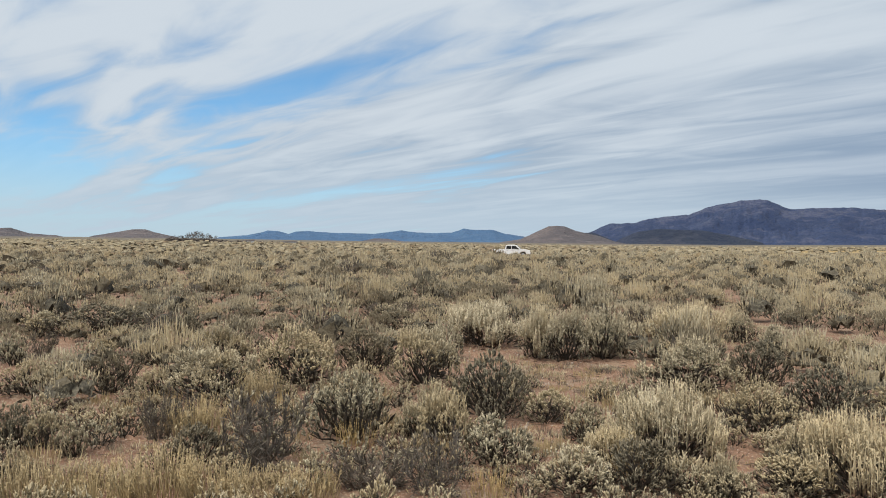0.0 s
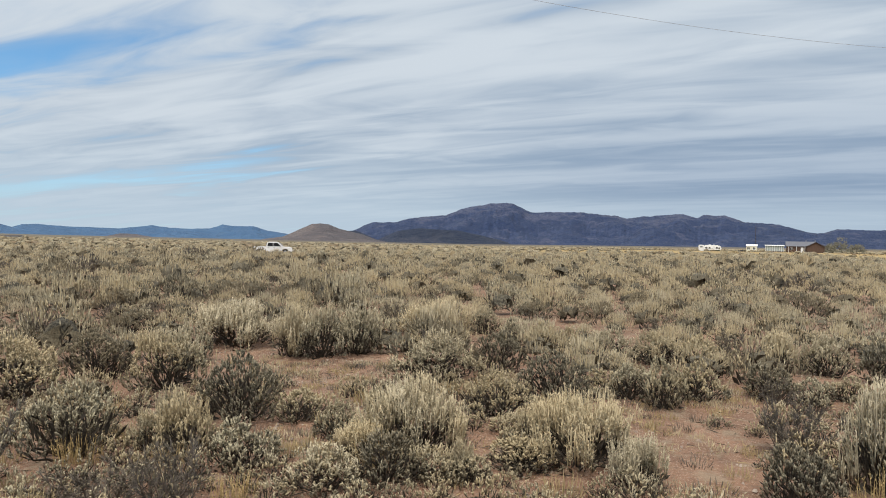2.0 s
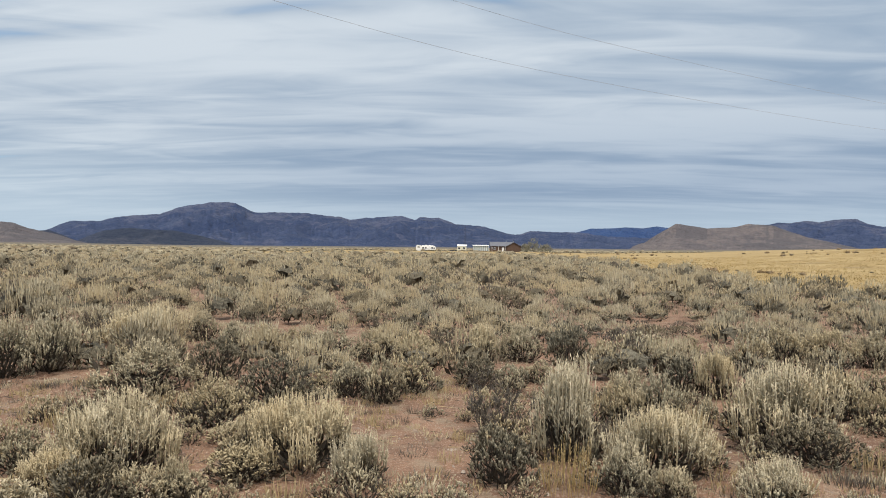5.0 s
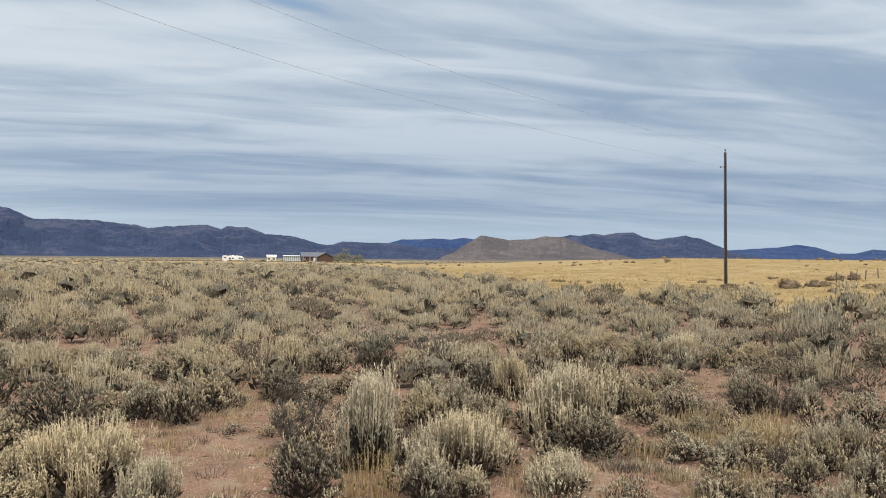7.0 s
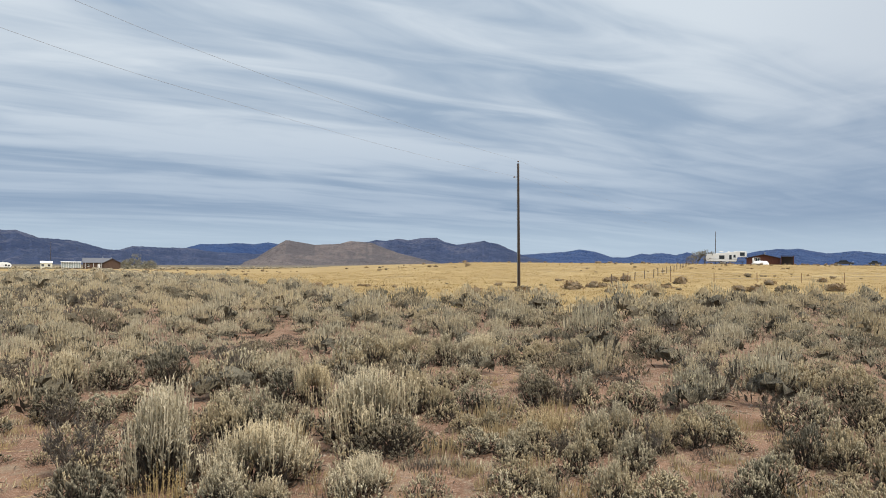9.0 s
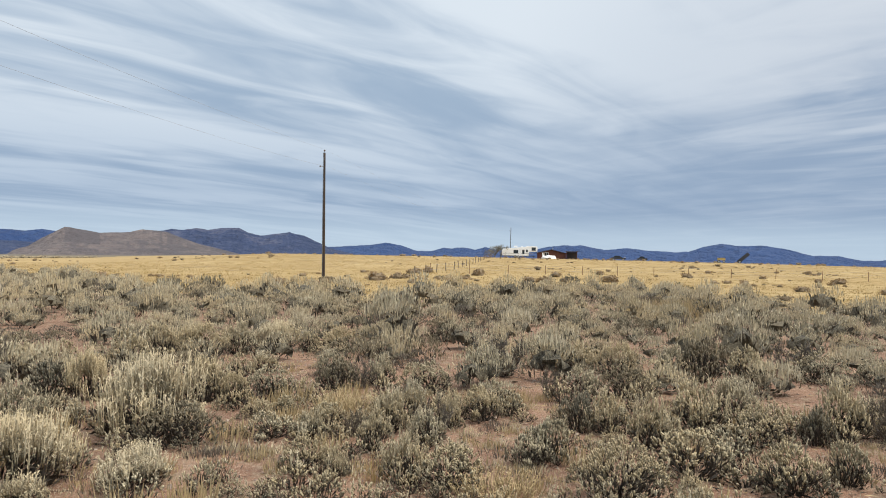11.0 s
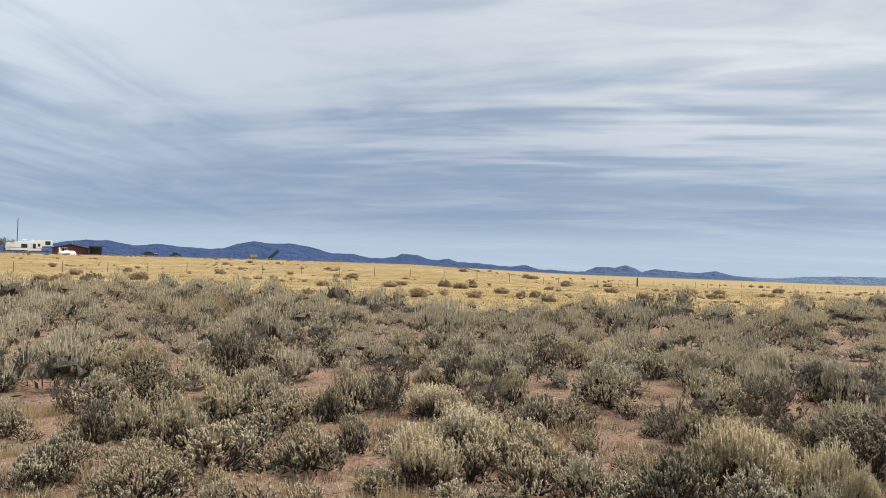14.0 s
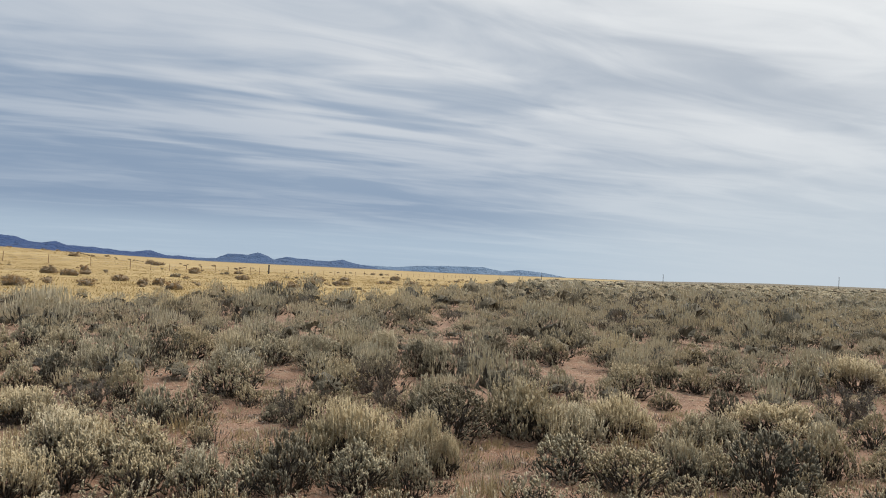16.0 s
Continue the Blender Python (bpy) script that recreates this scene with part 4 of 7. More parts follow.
SAGE += [(10.23, -5.25, 0.73, 0.41), (5.99, -0.86, 0.38, 0.33), (4.88, -1.2, 0.63, 0.4), (5.58, -1.92, 0.56, 0.34), (6.53, -2.82, 0.68, 0.37), (5.25, -2.54, 0.46, 0.35), (5.49, -3.08, 0.29, 0.31), (10.08, -6.03, 0.64, 0.33), (10.52, -7.41, 0.49, 0.46), (4.41, -3.54, 0.46, 0.35), (4.51, -2.77, 0.33, 0.18), (5.36, -5.18, 0.33, 0.35), (5.11, -5.37, 0.44, 0.35), (4.36, -4.8, 0.17, 0.18), (6.92, -8.98, 0.62, 0.41), (4.58, -6.0, 0.23, 0.18), (3.93, -3.75, 0.44, 0.31), (3.64, -4.46, 0.22, 0.18), (4.11, -5.98, 0.28, 0.31), (3.98, -6.5, 0.3, 0.3), (2.98, -9.61, 0.4, 0.36), (3.38, -12.11, 0.49, 0.45), (2.54, -9.46, 0.38, 0.35), (3.26, -4.89, 0.32, 0.37)]
SAGE += [(2.65, -4.52, 0.45, 0.35), (1.4, -5.68, 0.54, 0.35), (2.45, -13.35, 1.15, 0.44), (1.25, -14.11, 0.59, 0.38), (0.69, -14.16, 0.63, 0.43), (1.31, -10.79, 0.41, 0.39), (0.38, -11.29, 0.66, 0.36), (-0.19, -12.08, 0.43, 0.31), (1.1, -9.18, 0.35, 0.25), (0.89, -5.54, 0.51, 0.32), (0.32, -6.2, 0.32, 0.28), (-1.03, -8.49, 0.4, 0.35), (-0.54, -11.22, 0.4, 0.45), (-0.95, -7.26, 0.29, 0.22)]
DARKS = []
DARKS += [(-6.54, 13.12, 1.54, 0.52), (-4.69, 12.48, 0.51, 0.37), (-4.04, 8.19, 0.63, 0.45), (-3.79, 5.96, 0.29, 0.33), (-2.12, 5.63, 0.43, 0.29), (-1.18, 13.77, 1.06, 0.38), (-1.18, 9.4, 0.76, 0.54), (0.32, 7.06, 0.77, 0.59), (3.68, 8.55, 0.69, 0.49), (1.26, 5.01, 0.53, 0.35), (3.66, 6.99, 0.76, 0.48), (6.01, 6.27, 0.56, 0.37), (8.06, 6.43, 0.58, 0.53), (7.57, 4.37, 0.48, 0.4), (3.75, 3.68, 0.5, 0.39), (6.0, 2.35, 0.66, 0.33), (8.75, 1.43, 0.48, 0.37), (11.47, 1.11, 0.9, 0.36), (14.02, 0.23, 0.75, 0.44), (8.61, -2.13, 0.64, 0.36), (9.99, -3.49, 0.59, 0.55), (7.11, -1.28, 0.34, 0.36), (6.56, -3.37, 0.29, 0.33), (7.74, -5.89, 0.37, 0.41)]
DARKS += [(8.08, -7.81, 0.59, 0.46), (3.1, -4.29, 0.49, 0.39), (4.72, -9.51, 0.42, 0.48), (4.14, -11.32, 0.48, 0.44), (2.74, -6.47, 0.88, 0.44), (0.41, -9.11, 0.4, 0.31), (-0.07, -6.26, 0.62, 0.47)]
STALKY = []
STALKY += [(-3.2, 9.75, 0.67, 0.54), (-2.75, 7.85, 0.95, 0.48), (-2.01, 8.68, 1.12, 0.62), (-3.4, 7.88, 0.38, 0.29), (-0.38, 8.62, 0.8, 0.61), (-0.13, 10.46, 0.46, 0.52), (-0.24, 6.83, 0.33, 0.38), (-0.44, 6.34, 0.31, 0.3), (-0.15, 6.06, 0.44, 0.44), (0.8, 5.04, 0.57, 0.27), (1.65, 10.26, 0.7, 0.68), (2.21, 10.27, 0.58, 0.67), (2.68, 8.16, 0.99, 0.55), (1.54, 4.93, 0.4, 0.25), (1.78, 4.85, 0.23, 0.27), (2.7, 5.79, 0.52, 0.21), (5.09, 9.98, 0.5, 0.43), (5.63, 8.92, 0.85, 0.42), (6.05, 8.34, 0.73, 0.42), (2.63, 5.38, 0.4, 0.35), (6.53, 8.05, 0.57, 0.41), (7.8, 7.15, 0.68, 0.48), (8.71, 6.34, 0.35, 0.32), (9.45, 5.9, 0.53, 0.4)]
STALKY += [(7.09, 4.77, 0.44, 0.31), (6.38, 3.96, 0.42, 0.44), (5.98, 4.12, 0.41, 0.42), (4.21, 2.91, 0.37, 0.31), (4.4, 2.65, 0.28, 0.2), (6.85, 3.68, 0.18, 0.21), (9.6, 4.5, 0.58, 0.57), (11.05, 4.0, 0.71, 0.51), (11.63, 3.58, 0.54, 0.5), (7.75, 2.76, 0.49, 0.47), (10.07, 2.74, 0.46, 0.26), (9.59, 1.69, 0.35, 0.35), (9.11, 0.93, 0.34, 0.37), (12.3, 2.04, 0.81, 0.4), (7.01, -0.01, 0.27, 0.31), (7.31, 0.39, 0.33, 0.36), (6.35, 0.21, 0.33, 0.29), (6.66, 0.58, 0.32, 0.37), (5.3, 0.85, 0.23, 0.23), (5.24, 0.31, 0.31, 0.35), (6.38, 1.27, 0.32, 0.24), (11.03, -1.48, 0.7, 0.4), (10.8, -1.88, 0.52, 0.41), (8.85, -1.63, 0.43, 0.31)]
STALKY += [(10.18, -2.37, 0.67, 0.45), (10.52, -3.25, 0.53, 0.41), (7.07, -1.59, 0.4, 0.36), (6.44, -1.84, 0.37, 0.43), (7.07, -2.47, 0.6, 0.47), (7.74, -3.08, 0.46, 0.42), (6.81, -3.73, 0.49, 0.5), (4.69, -1.64, 0.31, 0.24), (10.7, -6.9, 0.59, 0.46), (9.46, -6.41, 0.53, 0.33), (9.96, -7.62, 0.57, 0.44), (7.89, -5.53, 0.44, 0.34), (6.35, -5.69, 0.37, 0.43), (4.41, -4.15, 0.53, 0.34), (5.9, -6.79, 0.82, 0.51), (8.25, -8.6, 0.72, 0.45), (3.59, -3.96, 0.4, 0.31), (4.93, -7.79, 0.58, 0.37), (6.13, -8.98, 0.68, 0.46), (5.9, -9.65, 0.45, 0.42), (4.32, -9.38, 0.49, 0.57), (3.93, -12.36, 0.62, 0.37), (3.25, -6.92, 0.42, 0.43), (2.24, -6.79, 0.5, 0.49)]
STALKY += [(1.98, -6.78, 0.55, 0.48), (2.27, -4.68, 0.28, 0.33), (1.67, -9.69, 0.68, 0.4), (0.87, -10.71, 0.48, 0.37), (0.36, -7.64, 0.39, 0.3), (0.62, -7.26, 0.43, 0.33), (0.58, -6.02, 0.36, 0.35), (-0.5, -6.92, 0.38, 0.44), (-0.35, -6.31, 0.26, 0.19), (-0.14, -10.2, 0.44, 0.27)]
DEAD = []
DEAD += [(-5.98, 10.18, 0.37, 0.35), (-5.27, 12.49, 0.56, 0.43), (-2.69, 6.23, 0.3, 0.35), (-2.61, 6.61, 0.27, 0.29), (-1.49, 5.31, 0.58, 0.53), (-2.65, 13.46, 0.76, 0.38), (-0.63, 4.93, 0.6, 0.26), (-0.21, 4.85, 0.39, 0.37), (3.28, 12.37, 0.45, 0.52), (7.9, 10.92, 0.58, 0.3), (7.06, 7.94, 0.55, 0.43), (5.94, 6.05, 0.34, 0.27), (8.65, 5.86, 0.46, 0.47), (4.64, 4.55, 0.52, 0.41), (4.88, 3.63, 0.29, 0.28), (8.98, 1.13, 0.4, 0.3), (10.05, -0.62, 0.71, 0.51), (6.47, 0.15, 0.29, 0.34), (6.5, 0.86, 0.19, 0.22), (8.6, -1.18, 0.27, 0.31), (10.77, -5.16, 0.66, 0.43), (6.7, -4.21, 0.49, 0.45), (6.56, -5.38, 0.44, 0.28), (4.4, -6.09, 0.29, 0.32)]
DEAD += [(4.32, -7.71, 0.52, 0.38), (3.83, -7.15, 0.38, 0.22), (4.56, -11.08, 0.48, 0.44), (3.58, -9.83, 0.25, 0.27), (2.12, -8.88, 0.28, 0.26), (2.14, -17.16, 0.66, 0.43), (-0.93, -9.81, 0.68, 0.42)]
PLUME = []
PLUME += [(0.51, 11.6, 1.22, 0.62), (1.27, 10.46, 0.55, 0.67), (3.81, 11.46, 1.07, 0.6), (1.66, 5.54, 0.72, 0.53), (1.2, 5.58, 0.41, 0.26), (2.79, 4.92, 0.7, 0.49), (2.91, 4.28, 0.36, 0.34), (7.33, 7.52, 0.51, 0.48), (4.57, 3.71, 0.59, 0.72), (4.71, 2.96, 0.7, 0.48), (7.63, 3.98, 0.4, 0.49), (12.24, 3.15, 0.73, 0.45), (6.29, 2.73, 0.87, 0.66), (4.92, 2.2, 0.45, 0.26), (7.92, -6.52, 0.46, 0.43), (6.2, -4.43, 0.58, 0.31), (4.96, -3.97, 0.61, 0.36), (4.54, -3.17, 0.5, 0.39), (7.8, -9.07, 0.64, 0.42), (5.65, -10.21, 0.56, 0.51), (2.99, -5.05, 0.6, 0.5), (2.53, -5.26, 0.41, 0.44), (2.29, -5.29, 0.23, 0.33), (1.64, -6.78, 0.54, 0.37)]
PLUME += [(1.3, -7.39, 0.63, 0.39), (-0.12, -8.37, 0.84, 0.32), (-1.26, -12.36, 0.92, 0.46)]
STRAWS = []
STRAWS += [(-2.38, 6.4, 0.47, 0.32), (-2.16, 7.64, 0.37, 0.33), (-3.0, 4.86, 0.47, 0.29), (-2.59, 4.91, 0.56, 0.2), (-2.12, 4.83, 0.47, 0.33), (-1.7, 4.74, 0.38, 0.25), (-1.41, 4.77, 0.46, 0.18), (-1.07, 4.73, 0.34, 0.2), (7.42, 1.13, 0.49, 0.28), (4.98, -0.35, 0.46, 0.18)]
GOLDS = []
GOLDS += [(-0.9, 5.94, 0.29, 0.23), (0.16, 4.83, 0.27, 0.19), (3.95, 3.2, 0.32, 0.36), (5.23, 0.51, 0.15, 0.21)]

plant_sage = shrub_kind("sagebrush", "grey-green sagebrush shrub with knobbly leafy heads on dry soil", "shrub", "sagebrush shrubs", [build_sage(s, 14, 0.55) for s in range(21, 26)], [build_sage(s, 26, 0.95) for s in range(61, 67)])
plant_dark = shrub_kind("dark_sagebrush", "old dark grey sagebrush shrub with dense leafy heads", "shrub", "dark sagebrush shrubs", [build_sage(s, 8, 0.55, 1.0, SAGE_LOW) for s in range(81, 84)], [build_sage(s, 14, 0.95, 1.0, SAGE_LOW) for s in range(84, 87)])
plant_stalky = shrub_kind("seeding_sagebrush", "grey sagebrush shrub topped with pale upright seed stalks", "shrub", "seeding sagebrush shrubs", [build_sage(s, 210, 0.55) for s in range(26, 31)], [build_sage(s, 270, 0.95) for s in range(71, 76)])
plant_plume = shrub_kind("rabbitbrush", "pale straw-coloured rabbitbrush with upright feathery stalks", "shrub", "rabbitbrush shrubs", [build_plume(s, 0.7) for s in range(31, 35)], [build_plume(s, 1.0) for s in range(35, 38)])
plant_dead = shrub_kind("dead_sagebrush", "dark grey leafless sagebrush with gnarled twigs", "shrub", "dead shrubs", [build_dead(s) for s in range(41, 45)])
plant_straw = shrub_kind("grass_tuft", "tall dry straw grass tuft", "grass", "dry grass tufts", [build_grass(s, STRAW, 300) for s in range(51, 54)])
plant_gold = shrub_kind("golden_grass_tuft", "golden yellow dry bunch grass", "grass", "golden grass tufts", [build_grass(s, GOLD, 110) for s in range(55, 57)])
pick = np.random.RandomState(5)
for plant, beds in ((plant_sage, SAGE), (plant_dark, DARKS), (plant_stalky, STALKY), (plant_plume, PLUME), (plant_dead, DEAD), (plant_straw, STRAWS), (plant_gold, GOLDS)):
    for x, y, w, h in beds:
        plant(x, y, w, h, pick)

# bare soil among the near shrubs: x, y, radius
BARE = []
BARE += [(-2.78, 5.71, 0.26), (-2.77, 5.35, 0.23), (0.8, 10.25, 0.34), (1.21, 9.63, 0.4), (1.55, 8.98, 0.41), (1.98, 8.95, 0.38), (1.09, 7.52, 0.28), (0.72, 6.2, 0.24), (0.6, 6.4, 0.19), (2.17, 5.6, 0.18), (2.37, 9.3, 0.24), (0.91, 5.85, 0.15), (1.76, 4.89, 0.13), (4.26, 6.41, 0.25), (4.06, 5.64, 0.34), (4.84, 5.93, 0.38), (3.93, 4.97, 0.47), (3.49, 4.08, 0.5), (3.2, 4.18, 0.27), (5.88, 6.54, 0.22), (5.34, 6.13, 0.33), (6.96, 2.21, 0.36), (5.43, 1.99, 0.27), (5.67, 1.77, 0.3), (5.73, 1.46, 0.22), (4.94, 2.55, 0.23), (10.38, 2.16, 0.3), (9.5, 4.16, 0.21), (5.79, 3.04, 0.14), (4.12, 3.55, 0.18)]
BARE += [(5.87, 1.62, 0.2), (9.81, 2.01, 0.33), (6.65, -0.28, 0.3), (6.22, -0.46, 0.21), (7.02, -0.6, 0.17), (5.5, 0.71, 0.14), (5.54, -0.46, 0.23), (5.55, -0.74, 0.21), (7.83, -1.05, 0.26), (4.85, -2.04, 0.26), (4.76, -2.36, 0.27), (5.69, -3.19, 0.19), (6.02, -3.55, 0.29), (5.97, -3.76, 0.2), (4.99, -2.96, 0.19), (6.45, -3.93, 0.19), (8.4, -2.69, 0.18), (5.1, -5.99, 0.29), (5.66, -6.92, 0.18), (5.92, -7.77, 0.2), (4.24, -5.1, 0.22), (4.25, -5.5, 0.23), (2.14, -5.84, 0.31), (1.89, -6.01, 0.23), (2.16, -5.5, 0.22), (1.8, -5.21, 0.23), (3.98, -6.34, 0.15), (4.04, -9.96, 0.26), (4.18, -10.78, 0.28), (0.95, -8.8, 0.18)]
BARE += [(-0.81, -7.5, 0.25), (-0.68, -6.67, 0.22), (1.0, -5.46, 0.21), (-0.82, -9.64, 0.23), (1.9, -15.77, 0.32), (2.51, -6.19, 0.14)]
BARE += [(1.45, 8.3, 0.32), (1.85, 8.25, 0.26), (1.72, 9.5, 0.36), (2.12, 9.4, 0.3), (1.0, 9.2, 0.3)]
BARE_AT = np.array(BARE)

# ---- the scrub beyond: grown in bands, coarser with distance ----


def scatter(template, spots, material, rng):
    """One mesh of many copies of a template (v, f) at spots (x, y, width, height)."""
    v, f = template
    n, m = len(spots), len(v)
    if not n:
        return
    a = rng.uniform(0, 6.28, n)
    c, s = np.cos(a)[:, None], np.sin(a)[:, None]
    X = (v[None, :, 0] * c - v[None, :, 1] * s) * spots[:, 2:3] + spots[:, 0:1]
    Y = (v[None, :, 0] * s + v[None, :, 1] * c) * spots[:, 2:3] + spots[:, 1:2]
    Z = v[None, :, 2] * spots[:, 3:4] / 0.6 + (ground_z(spots[:, 0], spots[:, 1]) - 0.02)[:, None]
    V = np.stack([X, Y, Z], -1).reshape(-1, 3)
    F = (f[None] + (np.arange(n) * m)[:, None, None]).reshape(-1, f.shape[1])
    return mesh_fast("cover", V, F, material)


def grown(name, label, category, pieces):
    """A thing of kind stuff with one mesh per material."""
    top = thing(name, label, category, Matrix.Identity(4), kind="stuff")
    for n, me in pieces:
        if me:
            c = new(n, me)
            c.parent = top
    return top


TAKEN = np.array(SAGE + DARKS + STALKY + PLUME + DEAD + STRAWS + GOLDS)


def spots_in(rng, r0, r1, cell, az0=-38.0, az1=192.0, grow=1.0):
    """Shrubs that keep their distance from one another: one to a cell, shifted by chance, with some cells empty."""
    k = int(r1 / cell) + 2
    i, j = np.meshgrid(np.arange(-k, k + 1), np.arange(-k, k + 1))
    x = (i + 0.5 * (j % 2) + rng.uniform(-0.40, 0.40, i.shape)).ravel() * cell
    y = (j * 0.87 + rng.uniform(-0.38, 0.38, i.shape)).ravel() * cell
    t = radians(31.0)
    x, y = x * math.cos(t) - y * math.sin(t), x * math.sin(t) + y * math.cos(t)
    r, az = np.hypot(x, y), np.degrees(np.arctan2(x, y))
    az = np.where(az < az0, az + 360, az)
    n = len(x)
    keep = (r > r0) & (r < r1) & (az > az0) & (az < az1) & (rng.uniform(0, 1, n) > 0.06) & (rng.uniform(0, 1, n) > field_at(x, y))
    # the scrub opens before the truck
    keep &= np.hypot(x - 9.3, y - 97.5) > 5.0
    # a patch of straw grass stands free
    keep &= np.hypot(x - polar(107, 22.8).x, y - polar(107, 22.8).y) > 2.1
    x, y = x[keep], y[keep]
    if r0 < 20:
        gap = np.sqrt((x[:, None] - TAKEN[None, :, 0]) ** 2 + (y[:, None] - TAKEN[None, :, 1]) ** 2) - TAKEN[None, :, 2] * 0.4
        free = np.sqrt((x[:, None] - BARE_AT[None, :, 0]) ** 2 + (y[:, None] - BARE_AT[None, :, 1]) ** 2) - BARE_AT[None, :, 2]
        keep = (gap.min(1) > 0.22) & (free.min(1) > 0.38)
        x, y = x[keep], y[keep]
    n = len(x)
    w = (rng.uniform(0.60, 1.02, n) + np.where(rng.uniform(0, 1, n) > 0.85, 0.32, 0.0)) * (1.0 if r0 < 15 else 1.12)
    h = w * np.sqrt(w / 0.84) * (0.62 if r0 > 60 else 0.74 if r0 > 30 else 0.78 if r0 > 15 else 0.82) * rng.uniform(0.48, 0.95, n)
    # lower in the opening before the truck
    h *= np.where((np.abs(x - 0.0955 * y) < 4.5) & (y > 64) & (y < 112), 0.5, 1.0)
    return np.stack([x, y, w * grow, h], -1)


def split(rng, spots, shares):
    # more pale shrubs towards the homestead and the farm, more dark ones towards the truck
    az = np.degrees(np.arctan2(spots[:, 0], spots[:, 1]))
    pick = rng.uniform(0, 1, len(spots)) ** np.interp(az, [10, 24, 62, 84, 100, 150, 175], [0.85, 1.6, 1.6, 1.2, 1.5, 1.4, 1.0])
    out, lo = [], 0.0
    for s in shares:
        out.append(spots[(pick >= lo) & (pick < lo + s)])
        lo += s
    return out


def coarse_sage(rng, clumps, per, leaf, width):
    """A simpler crown for shrubs farther off: soft tufts of upright sprigs on a lumpy dome."""
    p, d = dome(rng, clumps * 3, 0.84)
    high = rng.permutation(np.argsort(-(p[:, 2] + rng.uniform(-0.07, 0.07, len(p))))[:int(clumps * 1.8)])[:clumps]
    p, d = p[high], d[high]
    i = np.repeat(np.arange(clumps), per)
    n = len(i)
    base = p[i] * 0.88 + rng.normal(size=(n, 3)) * 0.035
    base[:, 2] = np.maximum(base[:, 2] - leaf * 0.4, 0.02)
    way = d[i] * np.array([1.0, 1.0, 0.5]) + np.array([0, 0, 0.5]) + rng.normal(size=(n, 3)) * 0.28
    return blades(base, way, leaf * rng.uniform(0.6, 1.35, n), width * rng.uniform(0.7, 1.3, n), rng, face=d[i] + np.array([0, 0, 0.15]))


def mound(rng, sides, rings, ragged=0.22, size=0.84):
    """The closed leafy body of a shrub seen from afar: a lumpy dome with a ragged rim and top."""
    v, f = [], []
    lump = rng.uniform(0, 6.28, 3)
    for k in range(rings):
        t = k / rings
        r, z = size * 0.47 * math.cos(t * 1.35) ** 0.7 * (0.86 if k == 0 else 1.0), 0.02 + size * 0.50 * math.sin(t * 1.45)
        for j in range(sides):
            a = 2 * math.pi * (j + 0.5 * (k % 2)) / sides
            g = 1 + ragged * (math.sin(2 * a + lump[0]) + 0.7 * math.sin(3 * a + lump[1])) * 0.6 + rng.uniform(-ragged, ragged)
            v.append((math.cos(a) * r * g, math.sin(a) * r * g, z * (1 + (rng.uniform(-ragged, ragged) + 0.12 * math.sin(2 * a + lump[2])) * (k > 0))))
    v.append((rng.uniform(-0.06, 0.06), rng.uniform(-0.06, 0.06), size * 0.50 * rng.uniform(0.95, 1.25)))
    top = len(v) - 1
    for k in range(rings - 1):
        for j in range(sides):
            f.append((k * sides + j, k * sides + (j + 1) % sides, (k + 1) * sides + (j + 1) % sides, (k + 1) * sides + j))
    o = (rings - 1) * sides
    for j in range(0, sides, 2):
        f.append((o + j, o + (j + 1) % sides, o + (j + 2) % sides, top))
    return np.array(v), np.array(f)


